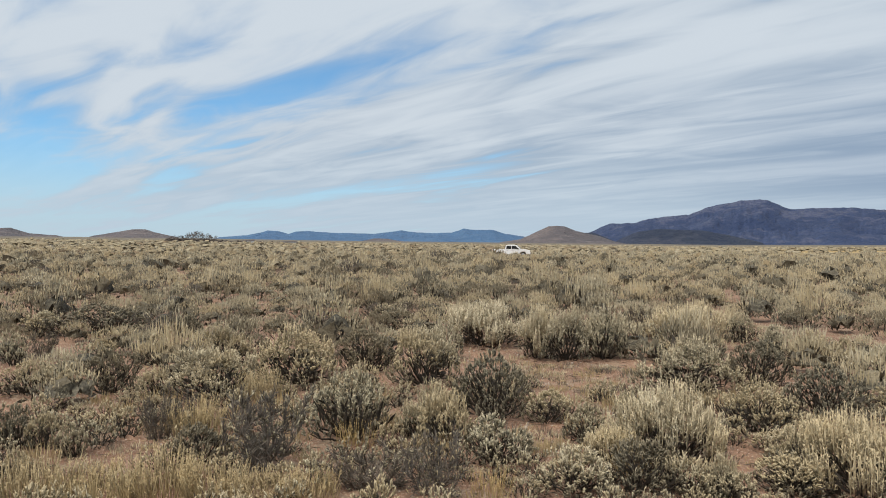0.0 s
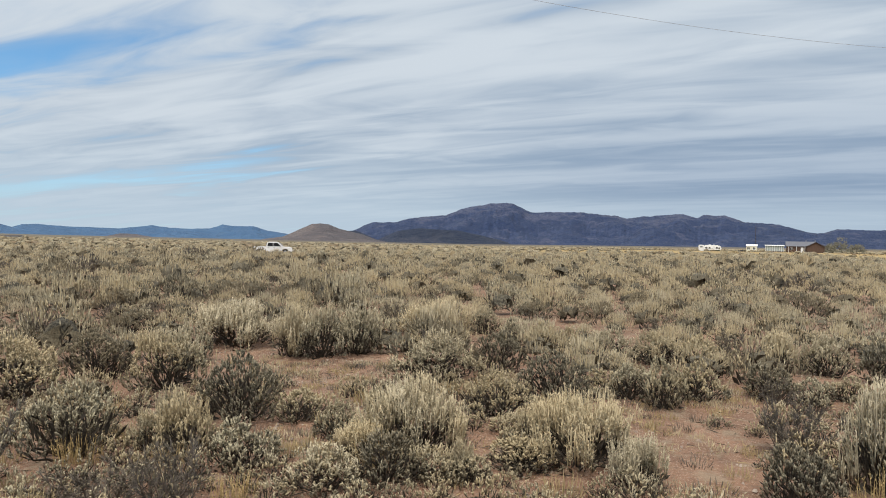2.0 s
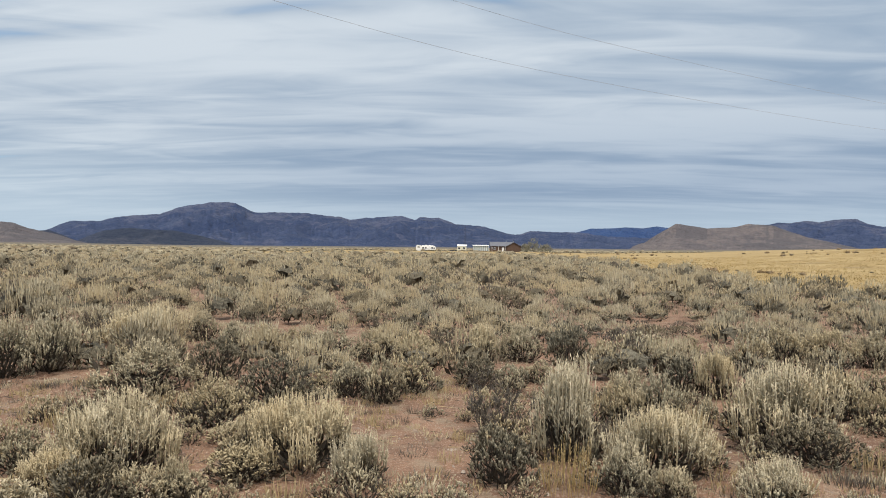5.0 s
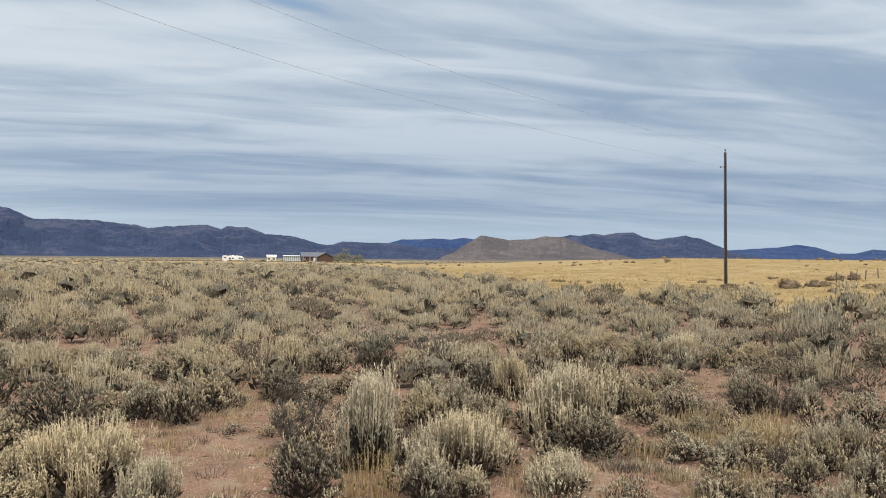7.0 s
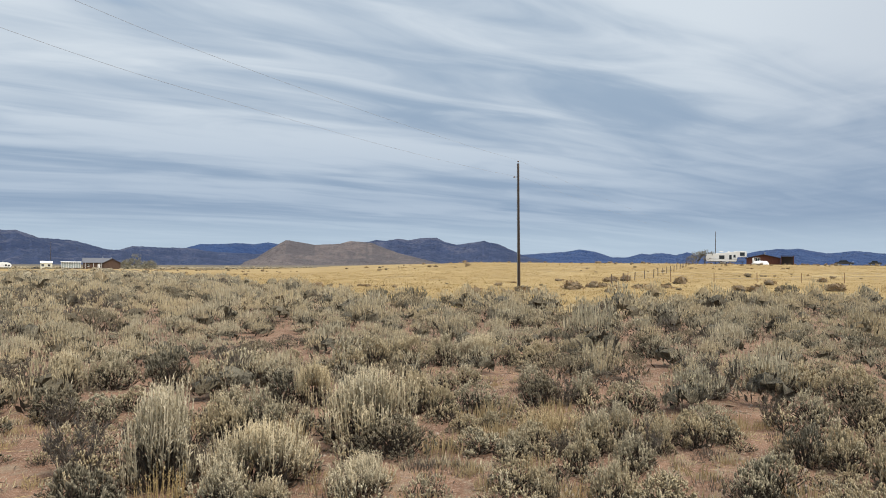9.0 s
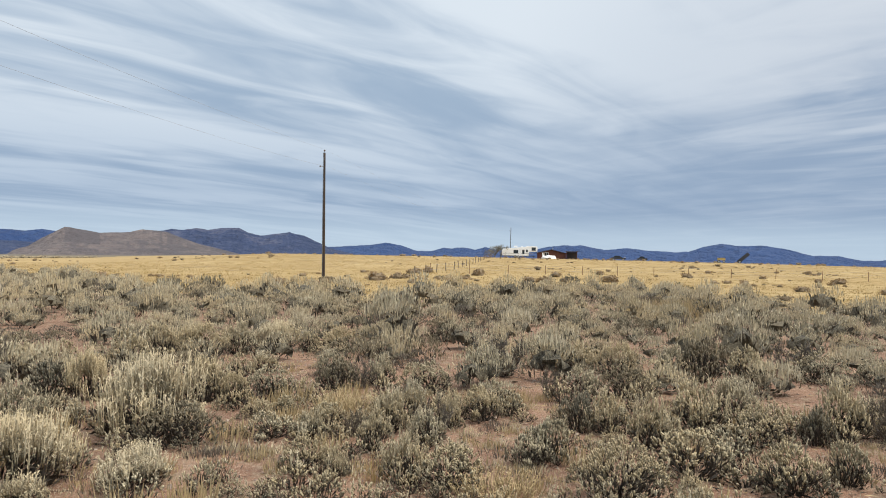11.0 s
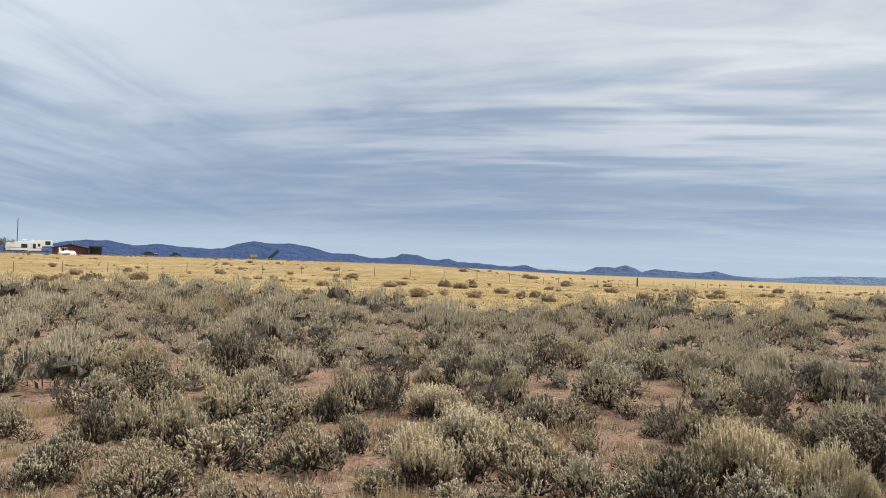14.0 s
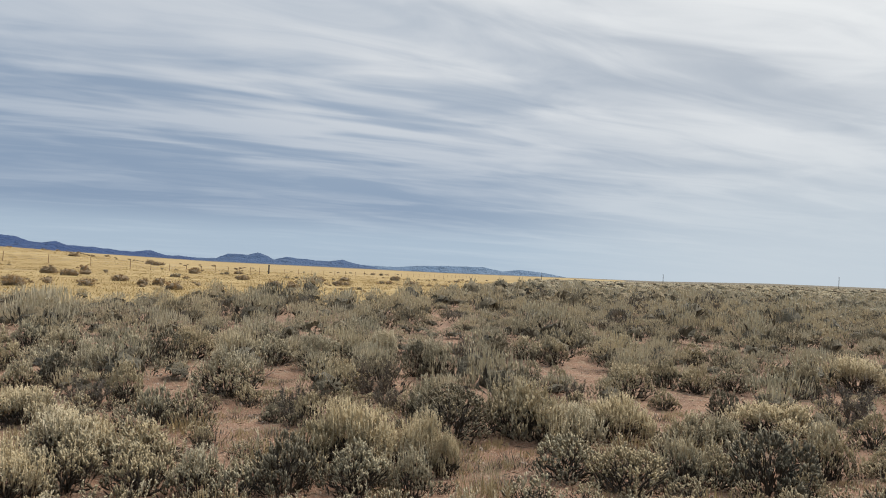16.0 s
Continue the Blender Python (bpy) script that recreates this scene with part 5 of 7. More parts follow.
def far_shrub(rng, heads, sides, rings, shoots, length, radius, soft, stalks_n, stalk_len, full):
    """A shrub for the scrub beyond: the leafy skin of its heads over dark twigs, shoots standing off it, and pale stalks on top."""
    lobes = Lobes(rng, heads)
    v, f = lobes.body(sides, rings, full, 0.10, rng)
    if soft:
        p, d = lobes.shell(rng, shoots, -0.1, 0.9)
        q, e = lobes.shell(rng, soft, -0.1, 0.88)
        # no skin shows where no shoots cover it
        f = f[np.linalg.norm(v[f].mean(1)[:, None] - np.concatenate([p, q])[None], axis=2).min(1) < (0.12 if soft > 100 else 0.2)]
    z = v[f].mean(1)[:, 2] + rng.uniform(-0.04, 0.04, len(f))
    # lower skin is parted off for a darker colour, as painted shade
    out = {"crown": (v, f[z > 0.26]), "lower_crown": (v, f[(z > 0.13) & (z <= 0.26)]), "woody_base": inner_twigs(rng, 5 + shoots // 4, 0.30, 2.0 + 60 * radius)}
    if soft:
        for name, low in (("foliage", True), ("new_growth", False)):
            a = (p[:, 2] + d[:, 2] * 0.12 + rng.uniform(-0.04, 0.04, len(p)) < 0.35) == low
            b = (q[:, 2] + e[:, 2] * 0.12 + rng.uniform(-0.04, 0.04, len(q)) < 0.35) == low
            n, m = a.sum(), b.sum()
            w = d[a] * 0.65 + np.array([0, 0, 0.8]) + rng.normal(size=(n, 3)) * 0.2
            L = length * rng.uniform(0.65, 1.35, n)
            stout = fingers(p[a] - unit(w) * (L * 0.5)[:, None], w, L, radius * rng.uniform(0.7, 1.2, n), rng, 1)
            w = e[b] * 0.5 + np.array([0, 0, 0.9]) + rng.normal(size=(m, 3)) * 0.22
            thin = blades(q[b] - unit(w) * length * 0.5, w, length * rng.uniform(0.9, 2.0, m), radius * 1.4 * rng.uniform(0.7, 1.3, m), rng, face=e[b])
            if m:
                out[name] = join([stout, tris(*thin)]) if n else tris(*thin)
    if stalks_n:
        i = rng.randint(0, heads, stalks_n)
        a, q = rng.uniform(0, 6.28, stalks_n), np.sqrt(rng.uniform(0, 1, stalks_n)) * lobes.r[i]
        b = lobes.c[i] + np.stack([np.cos(a) * q, np.sin(a) * q, np.sqrt(np.maximum(lobes.r[i] ** 2 - q * q, 0)) * 0.6], -1)
        w = np.stack([b[:, 0] * 0.5, b[:, 1] * 0.5, np.ones(stalks_n)], -1) + rng.normal(size=(stalks_n, 3)) * 0.09
        out["seed_head"] = tris(*blades(b - unit(w) * 0.02, w, stalk_len * rng.uniform(0.5, 1.25, stalks_n), radius * 1.05 * rng.uniform(0.7, 1.3, stalks_n), rng))
    out = {n: t for n, t in out.items() if len(t[1])}
    k = 0.6 / max(t[0][:, 2].max() for t in out.values())
    return {n: (v * np.array([1.06, 1.06, k]), f) for n, (v, f) in out.items()}


def band(r0, r1, cell, detail, seed, grow=1.0, az0=-38.0, az1=192.0):
    """Scrub between two distances. detail: heads, sides and rings of the skin, shoots with their length and radius, stalks."""
    rng = np.random.RandomState(seed)
    spots = spots_in(rng, r0, r1, cell, az0, az1, grow)
    heads, sides, rings, shoots, length, radius, soft, top = detail
    pieces = []
    # the darker skins put shade between and below the shoots
    sage, plume, lower = (SAGE_SHADED, SAGE_BODY, SAGE_SHADED) if r1 < 40 else (SAGE_BODY, PLUME_BODY, SAGE_SHADED) if r1 < 80 else (SAGE_FAR, PLUME_FAR, SAGE_BODY)
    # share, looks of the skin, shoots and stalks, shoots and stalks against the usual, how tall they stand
    # top shoots are coloured paler farther off, standing in for light from above
    toplit_leaf = SAGE_LEAF if r1 < 25 else SAGE_STALK
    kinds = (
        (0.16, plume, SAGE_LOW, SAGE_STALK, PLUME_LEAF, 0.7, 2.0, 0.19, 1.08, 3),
        (0.28, sage, SAGE_LOW, toplit_leaf, SAGE_STALK, 0.85, 1.3, 0.14, 1.05, 4),
        (0.41, sage, SAGE_LOW, toplit_leaf, SAGE_STALK, 1.0, 0.5, 0.10, 1.0, 5),
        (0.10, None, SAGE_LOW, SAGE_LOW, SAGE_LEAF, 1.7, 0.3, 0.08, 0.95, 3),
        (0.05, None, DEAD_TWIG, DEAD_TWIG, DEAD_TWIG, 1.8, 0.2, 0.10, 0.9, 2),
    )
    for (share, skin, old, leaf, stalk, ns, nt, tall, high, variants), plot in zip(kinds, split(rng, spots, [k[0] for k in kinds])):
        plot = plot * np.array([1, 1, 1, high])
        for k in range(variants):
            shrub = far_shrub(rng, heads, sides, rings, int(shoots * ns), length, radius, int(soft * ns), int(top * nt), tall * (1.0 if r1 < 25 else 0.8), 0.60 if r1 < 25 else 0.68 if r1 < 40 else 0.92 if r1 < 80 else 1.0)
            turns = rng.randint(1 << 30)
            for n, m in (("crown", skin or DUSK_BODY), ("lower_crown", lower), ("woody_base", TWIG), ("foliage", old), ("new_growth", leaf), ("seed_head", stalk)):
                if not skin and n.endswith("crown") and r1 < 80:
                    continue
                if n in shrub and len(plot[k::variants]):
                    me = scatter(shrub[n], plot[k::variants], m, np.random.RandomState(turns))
                    if n in ("crown", "lower_crown"):
                        me.polygons.foreach_set("use_smooth", [True] * len(me.polygons))
                    pieces.append((n, me))
    grown("sagebrush_cover", "open stand of grey-green sagebrush and pale rabbitbrush", "shrubs", pieces)


near_fill = np.random.RandomState(9)
placed = [(x, y, 0.5 * w) for x, y, w, h in TAKEN]
filled = []
for tries in range(4200):
    r, az = math.sqrt(near_fill.uniform(4.2 ** 2, 8.6 ** 2)), radians(near_fill.uniform(-38, 190))
    x, y, w = r * math.sin(az), r * math.cos(az), near_fill.uniform(0.22, 0.46)
    if (np.hypot(x - BARE_AT[:, 0], y - BARE_AT[:, 1]) < BARE_AT[:, 2] * 1.05 + 0.45 * w).any() or any(math.hypot(x - a, y - b) < 0.80 * q + 0.22 * w for a, b, q in placed):
        continue
    placed.append((x, y, 0.5 * w))
    filled.append((x, y, w, w * near_fill.uniform(0.45, 0.75)))
filled = np.array(filled)
pieces = []
for k in range(5):
    young = build_sage(200 + k, (8, 20, 26, 12, 30)[k], 0.42, 0.36)
    turns = near_fill.randint(1 << 30)
    for n, v, f, m in young:
        pieces.append((n, scatter((v, f), filled[k::6], m, np.random.RandomState(turns))))
pieces.append(("grass", scatter(tuft(near_fill, 90, 0.45, 0.6, 0.02), filled[5::6], STRAW, near_fill)))
grown("low_scrub", "low young sagebrush and dry grass between the shrubs", "shrubs", pieces)


def litter():
    """Fallen twigs, straw and small dry tufts on the bare soil."""
    rng = np.random.RandomState(77)
    n = 2600
    r, az = np.sqrt(rng.uniform(3.6 ** 2, 13 ** 2, n)), np.radians(rng.uniform(-38, 190, n))
    spots = np.stack([r * np.sin(az), r * np.cos(az), rng.uniform(0.5, 1.2, n), np.full(n, 0.6)], -1)
    def strew(k, length, width):
        a = rng.uniform(0, 6.28, k)
        b = np.stack([rng.normal(size=k) * 0.18, rng.normal(size=k) * 0.18, np.full(k, 0.028)], -1)
        return blades(b, np.stack([np.cos(a), np.sin(a), rng.uniform(-0.02, 0.15, k)], -1), rng.uniform(0.4, 1.2, k) * length, np.full(k, width), rng)
    pieces = [("twig_litter", scatter(strew(6, 0.14, 0.010), spots[0::2], TWIG, rng)), ("straw_litter", scatter(strew(9, 0.10, 0.007), spots[1::2], STRAW, rng))]
    small = []
    for x, y, q in BARE:
        for _ in range(9):
            a, g = rng.uniform(0, 6.28), q * math.sqrt(rng.uniform(0, 1.2))
            small.append((x + math.cos(a) * g, y + math.sin(a) * g, rng.uniform(0.12, 0.32), rng.uniform(0.05, 0.12)))
    small = np.array(small)
    pieces += [("dry_tuft", scatter(tuft(rng, 46, 0.5, 0.6, 0.03), small[k::3], (STRAW, PLUME_LEAF, DEAD_TWIG)[k], rng)) for k in range(3)]
    stones = np.stack([spots[:, 0] + rng.normal(size=n) * 0.3, spots[:, 1] + rng.normal(size=n) * 0.3, rng.uniform(0.5, 1.3, n), np.full(n, 0.6)], -1)

    def gravel(k):
        b = np.stack([rng.normal(size=k) * 0.22, rng.normal(size=k) * 0.22, np.full(k, 0.022)], -1)
        out = []
        for c in b:
            s = rng.uniform(0.008, 0.022)
            a = rng.uniform(0, 6.28) + np.arange(4) * 1.571
            ring = np.stack([np.cos(a) * s, np.sin(a) * s * rng.uniform(0.6, 1.0), np.full(4, -0.004)], -1) + c
            tip = ring * 0.45 + c * 0.55 + np.array([0, 0, s * 0.7])
            out.append((np.concatenate([ring, tip]), np.array([[0, 1, 5, 4], [1, 2, 6, 5], [2, 3, 7, 6], [3, 0, 4, 7], [4, 5, 6, 7]])))
        return join(out)
    pieces.append(("pebbles", scatter(gravel(8), stones[:800], PEBBLE, rng)))
    grown("ground_litter", "fallen twigs, straw and small dry tufts on bare soil", "plant litter", pieces)


litter()
band(8.4, 20, 0.88, (7, 10, 4, 80, 0.055, 0.011, 220, 110), 61)
band(20, 36, 0.98, (7, 9, 4, 24, 0.055, 0.016, 150, 60), 62, grow=0.98)
band(36, 70, 1.06, (6, 7, 4, 0, 0.065, 0.032, 66, 12), 63, grow=0.98)
band(70, 130, 1.34, (5, 7, 3, 0, 0.09, 0.06, 18, 0), 64, grow=1.05)
band(130, 420, 3.2, (4, 7, 3, 0, 0.3, 0.2, 0, 0), 65, grow=1.7)
# the same scrub goes on behind
band(4.5, 24, 0.95, (6, 8, 4, 0, 0.065, 0.020, 120, 40), 66, 1.0, 192.0, 322.0)
band(24, 45, 1.06, (6, 7, 3, 0, 0.075, 0.040, 26, 4), 67, 1.0, 192.0, 322.0)


def shrub_leaves(template):
    return mesh_fast("foliage", *template, DUSK_LEAF)


def field_cover():
    rng = np.random.RandomState(71)
    n = 20000
    r = rng.uniform(22, 150, n)
    az = np.radians(rng.uniform(44, 178, n))
    x, y = r * np.sin(az), r * np.cos(az)
    keep = rng.uniform(0.15, 0.9, n) < field_at(x, y)
    x, y = x[keep], y[keep]
    w = rng.uniform(0.5, 1.1, len(x))
    spots = np.stack([x, y, w, rng.uniform(0.07, 0.19, len(x))], -1)
    pieces = [("grass", scatter(tuft(rng, 11, 0.5, 0.6, 0.035), spots[k::3], FIELD_STRAW, rng)) for k in range(3)]
    # straw that has spread among the sagebrush
    a, q = rng.uniform(0, 6.28, 130), np.sqrt(rng.uniform(0, 1, 130))
    c = polar(107, 22.8)
    patch = np.stack([c.x + np.cos(a) * q * 1.6, c.y + np.sin(a) * q * 1.6, rng.uniform(0.4, 0.7, 130), rng.uniform(0.5, 0.78, 130)], -1)
    pieces.append(("grass", scatter(tuft(rng, 16, 0.5, 0.6, 0.03), patch, STRAW, rng)))
    grown("straw_field_grass", "short golden-yellow dry grass covering the open field", "grass", pieces)
    # brown shrubs, in drifts, that stand in the field
    m = 1250
    r = 40 + 190 * rng.uniform(0, 1, m) ** 0.8
    az = np.radians(rng.uniform(47, 168, m))
    x, y = r * np.sin(az), r * np.cos(az)
    drift = np.sin(x * 0.13 + 1.2 * np.sin(y * 0.10)) + np.sin(y * 0.15 + 1 + np.sin(x * 0.07))
    keep = (field_at(x, y) > 0.6) & (drift + 0.006 * (r - 100) + rng.normal(size=m) * 0.35 > 0.95)
    x, y, r = x[keep], y[keep], r[keep]
    w = (0.35 + 0.3 * rng.exponential(1.0, len(x)).clip(0, 3.0)) * np.where(r > 120, 1.3, 1.0)
    spots = np.stack([x, y, w, w * rng.uniform(0.34, 0.52, len(x))], -1)
    # thicker along the fence, round the pole and along the field's edges
    for a0, a1, r0, r1, count in ((84, 93, 44, 62, 34), (75, 81, 38, 46, 16), (139, 160, 44, 95, 60), (96, 118, 58, 120, 80), (47, 58, 120, 260, 70), (60, 72, 44, 56, 22), (118, 136, 32, 48, 26), (93, 100, 145, 172, 40), (88, 132, 135, 200, 130)):
        c = rng.randint(0, max(2, count // 4), count)
        b, q = np.radians(rng.uniform(a0, a1, count))[c], rng.uniform(r0, r1, count)[c]
        g = 0.3 + 0.28 * rng.exponential(1.0, count).clip(0, 3.2)
        spots = np.concatenate([spots, np.stack([q * np.sin(b) + rng.normal(size=count) * 1.5, q * np.cos(b) + rng.normal(size=count) * 1.5, g, g * rng.uniform(0.36, 0.56, count)], -1)])
    pieces = []
    for k in range(4):
        pieces.append(("foliage", scatter(coarse_sage(rng, 18, 6, 0.14, 0.06), spots[k::4], (DUSK_LEAF, DUSK_LEAF, SAGE_TOP, DUSK_LEAF)[k], rng)))
        pieces.append(("body", scatter(mound(rng, 8, 3, 0.25, 0.72), spots[k::4], DUSK_BODY, rng)))
    grown("field_shrubs", "scattered brown shrubs in the straw field", "shrubs", pieces)
    sets = [(shrub_leaves(coarse_sage(rng, 50, 11, 0.085, 0.030)), mesh_fast("body", *mound(rng, 12, 5, 0.28, 0.75), DUSK_BODY)) for k in range(4)]
    for k, (x, y, w, h) in enumerate(FIELD_SHRUBS):
        w = min(w * (0.46 + 0.32 * ((k * 7) % 5) / 4), 1.9)
        h = min(max(h * 0.55, w * 0.36), w * 0.54)
        ob = thing("field_shrub", "round brown shrub standing in the straw field", "shrub", Matrix.Translation(on_ground(x, y, 0.02)) @ Matrix.Rotation(k * 1.7, 4, "Z") @ Matrix.Diagonal((w, w, h / 0.55, 1)), "field shrubs")
        for n, me in zip(("foliage", "body"), sets[k % 4]):
            c = new(n, me)
            c.parent = ob


FIELD_SHRUBS = []
FIELD_SHRUBS += [(67.3, 4.2, 2.73, 1.09), (63.4, -1.7, 2.57, 1.44), (49.2, 5.9, 2.41, 0.72), (52.5, -5.3, 2.56, 0.85), (64.4, -8.8, 1.90, 1.05), (72.7, -14.5, 2.16, 1.08), (45.0, -32.4, 2.02, 1.17), (41.7, -31.4, 1.69, 1.01), (44.1, -34.5, 1.82, 0.73), (102.4, -93.2, 5.61, 1.80), (59.8, -60.8, 3.11, 1.66), (47.1, -29.6, 1.80, 0.81), (44.0, -26.7, 1.67, 0.75), (46.0, -22.3, 2.28, 0.75), (61.6, -33.0, 2.27, 0.68), (64.0, -32.4, 1.74, 0.93), (34.3, -29.2, 2.01, 0.88), (30.4, -20.3, 1.63, 1.01), (29.5, -26.6, 1.45, 1.09), (29.7, -27.8, 1.32, 0.92)]
FIELD_SHRUBS += [(65.1, 4.6, 2.12, 1.16), (68.4, 3.1, 2.22, 1.44), (50.3, -6.1, 1.85, 1.07), (52.9, -7.9, 1.73, 0.87), (54.9, -11.8, 3.19, 1.00), (67.3, -76.8, 3.31, 0.99), (96.3, -73.0, 3.92, 0.98), (96.6, -89.1, 5.32, 1.49), (65.8, -67.1, 2.74, 1.68), (35.9, -51.1, 2.53, 0.81), (42.8, -66.2, 3.19, 0.89), (53.1, -96.7, 4.47, 1.61), (39.0, -45.1, 1.74, 0.48), (26.0, -34.7, 1.76, 0.63)]

field_cover()

# ---- power line ----


def turned(az, r, heading, sink=0.0):
    """A pose on the ground at a bearing and distance; heading: the bearing to which local +x points."""
    p = polar(az, r)
    return Matrix.Translation(on_ground(p.x, p.y, sink)) @ Matrix.Rotation(radians(90 - heading), 4, "Z")


def utility_pole(m, height, lean, label, group):
    top = thing("utility_pole", label, "utility pole", m @ Matrix.Rotation(radians(lean), 4, "X"), group)
    bm = bmesh.new()
    rings, sides = 14, 12
    rows = []
    for i in range(rings + 1):
        f = i / rings
        r = 0.108 - 0.034 * f
        rows.append([bm.verts.new((math.cos(2 * math.pi * k / sides) * r + 0.012 * math.sin(f * 5), math.sin(2 * math.pi * k / sides) * r + 0.012 * math.sin(f * 3.1), -0.3 + f * (height + 0.3))) for k in range(sides)])
    for a, b in zip(rows, rows[1:]):
        for k in range(sides):
            bm.faces.new((a[k], a[(k + 1) % sides], b[(k + 1) % sides], b[k]))
    bm.faces.new(rows[-1])
    part("shaft", bm, POLE_WOOD, top, "weathered dark timber shaft", True)
    pin = part("top_insulator", rod((0, 0, height), (0, 0, height + 0.10), 0.02), STEEL, top)
    bell = bmesh.new()
    bmesh.ops.create_uvsphere(bell, u_segments=10, v_segments=7, radius=0.06, matrix=Matrix.Translation((0, 0, height + 0.14)))
    part("bell", bell, CERAMIC, pin, "brown ceramic insulator", True)
    br = part("side_bracket", rod((0, 0.08, height - 0.85), (0, 0.26, height - 0.85), 0.022), STEEL, top)
    bell = bmesh.new()
    bmesh.ops.create_uvsphere(bell, u_segments=10, v_segments=7, radius=0.055, matrix=Matrix.Translation((0, 0.28, height - 0.85)))
    part("bell", bell, CERAMIC, br, "brown ceramic insulator", True)
    part("ground_wire", rod((-0.15, 0.03, 0.0), (-0.105, 0.03, height - 0.3), 0.008, sides=5), STEEL, top)
    return top


POLE_AT = polar(78.95, 45.0)
LINE = 98.0
utility_pole(turned(78.95, 45.0, LINE), 8.2, -0.9, "tall weathered wooden utility pole standing at the field's edge", "utility poles")
utility_pole(turned(94.05, 195.0, LINE), 8.4, 0.3, "slim dark wooden utility pole beside the travel trailer", "utility poles")
utility_pole(turned(43.35, 305.0, 130), 10.2, 0, "thin dark utility pole rising behind the homestead", "utility poles")
for az, r, h in ((163.1, 330, 3.6), (172.55, 300, 4.4), (184.6, 290, 5.0)):
    utility_pole(turned(az, r, 90), h, 0, "distant short dark pole on the plain", "distant poles")


def cable(name, points, label, radius=0.004):
    c = bpy.data.curves.new(name, "CURVE")
    c.dimensions, c.bevel_depth, c.bevel_resolution = "3D", radius, 1
    s = c.splines.new("POLY")
    s.points.add(len(points) - 1)
    for q, p in zip(s.points, points):
        q.co = (*p, 1)
    c.materials.append(WIRE_METAL)
    return tagged(new(name, c), label, "cable", "overhead cables")


def spans(offset, z0, low, mid):
    """A slack span from the pole: it sags to its lowest point and then climbs."""
    way = polar(-82, 1)
    side = polar(8, 1) * offset
    k = (z0 - low) / mid ** 2
    return [tuple(POLE_AT + side + way * s + Vector((0, 0, low + (k if s < mid else 0.0053) * (s - mid) ** 2))) for s in np.linspace(0, 64, 65)]


cable("power_cable", spans(0.0, 8.36, 7.70, 27.5), "thin slack overhead power cable")
cable("power_cable", spans(0.28, 7.36, 6.60, 28.5), "thin slack lower overhead cable")
far_top = polar(94.05, 195.0)
for dz, h1 in ((8.34, 8.7), (7.35, 7.75)):
    a = POLE_AT + Vector((0, 0, dz))
    b = far_top + Vector((0, 0, float(ground_z(far_top.x, far_top.y)) + h1))
    cable("power_cable", [tuple(a.lerp(b, k) - Vector((0, 0, 5.2 * k * (1 - k)))) for k in np.linspace(0, 1, 25)], "thin overhead cable running to the far pole", 0.0028)

# ---- fences ----


def fence(points, spacing, label, height=0.95, posts="steel"):
    """A wire fence: posts along a line of bearings and distances, with three strands."""
    top = thing("wire_fence", label, "fence", Matrix.Identity(4))
    rng = random.Random(len(points) * 7 + int(spacing * 10))
    legs = [polar(a, r) for a, r in points]
    made = []
    for p, q in zip(legs, legs[1:]):
        n = max(1, round((q - p).length / spacing))
        made += [p.lerp(q, i / n) for i in range(n)]
    made.append(legs[-1])
    feet = []
    for p in made:
        f = on_ground(p.x + rng.uniform(-0.05, 0.05), p.y + rng.uniform(-0.05, 0.05), 0.1)
        h = height * rng.uniform(0.92, 1.06)
        tip = f + Vector((rng.uniform(-0.05, 0.05), rng.uniform(-0.05, 0.05), h + 0.1))
        part("post", rod(f, tip, 0.045 if posts == "wood" else 0.028, sides=6), POST_WOOD if posts == "wood" else RUST, top)
        feet.append((f, tip))
    for k in (0.45, 0.68, 0.92):
        v, fc = [], []
        for (f0, t0), (f1, t1) in zip(feet, feet[1:]):
            a, b = f0.lerp(t0, k), f1.lerp(t1, k)
            o = len(v)
            v += [a + Vector((0, 0, 0.004)), a - Vector((0, 0, 0.004)), b - Vector((0, 0, 0.004)), b + Vector((0, 0, 0.004))]
            fc.append((o, o + 1, o + 2, o + 3))
        w = new("strand", mesh_from("strand", v, fc, WIRE_METAL))
        w.parent = top
    return top


fence([(86.3, 62), (89.5, 78), (91.5, 110), (92.6, 160)], 4.6, "old fence of close-set weathered wooden posts in the straw field", 0.85, "wood")
fence([(87.5, 66), (97, 71), (108, 76), (120, 79), (131, 83), (138, 104), (141.08, 118)], 3.7, "sagging wire fence on thin rusty posts across the straw field")
fence([(141.08, 118), (150, 165), (158, 265)], 5.0, "wire fence on thin posts running off across the plain")
corner = thing("corner_post", "thick dark wooden corner post of the wire fence", "post", turned(141.08, 117.4, 0))
part("shaft", rod((0, 0, -0.2), (0, 0, 1.45), 0.12, 0.11), BLACK_IRON, corner)

# ---- pickup truck ----


def wheel(parent, x, y, radius, width):
    w = part("wheel", rod((x, y - width / 2, radius), (x, y + width / 2, radius), radius, sides=20), RUBBER, parent, "black tyre")
    side = -1 if y < 0 else 1
    part("rim", rod((x, y + side * (width / 2 - 0.02), radius), (x, y + side * (width / 2 + 0.012), radius), radius * 0.62, sides=16), STEEL, w, "bright alloy rim")


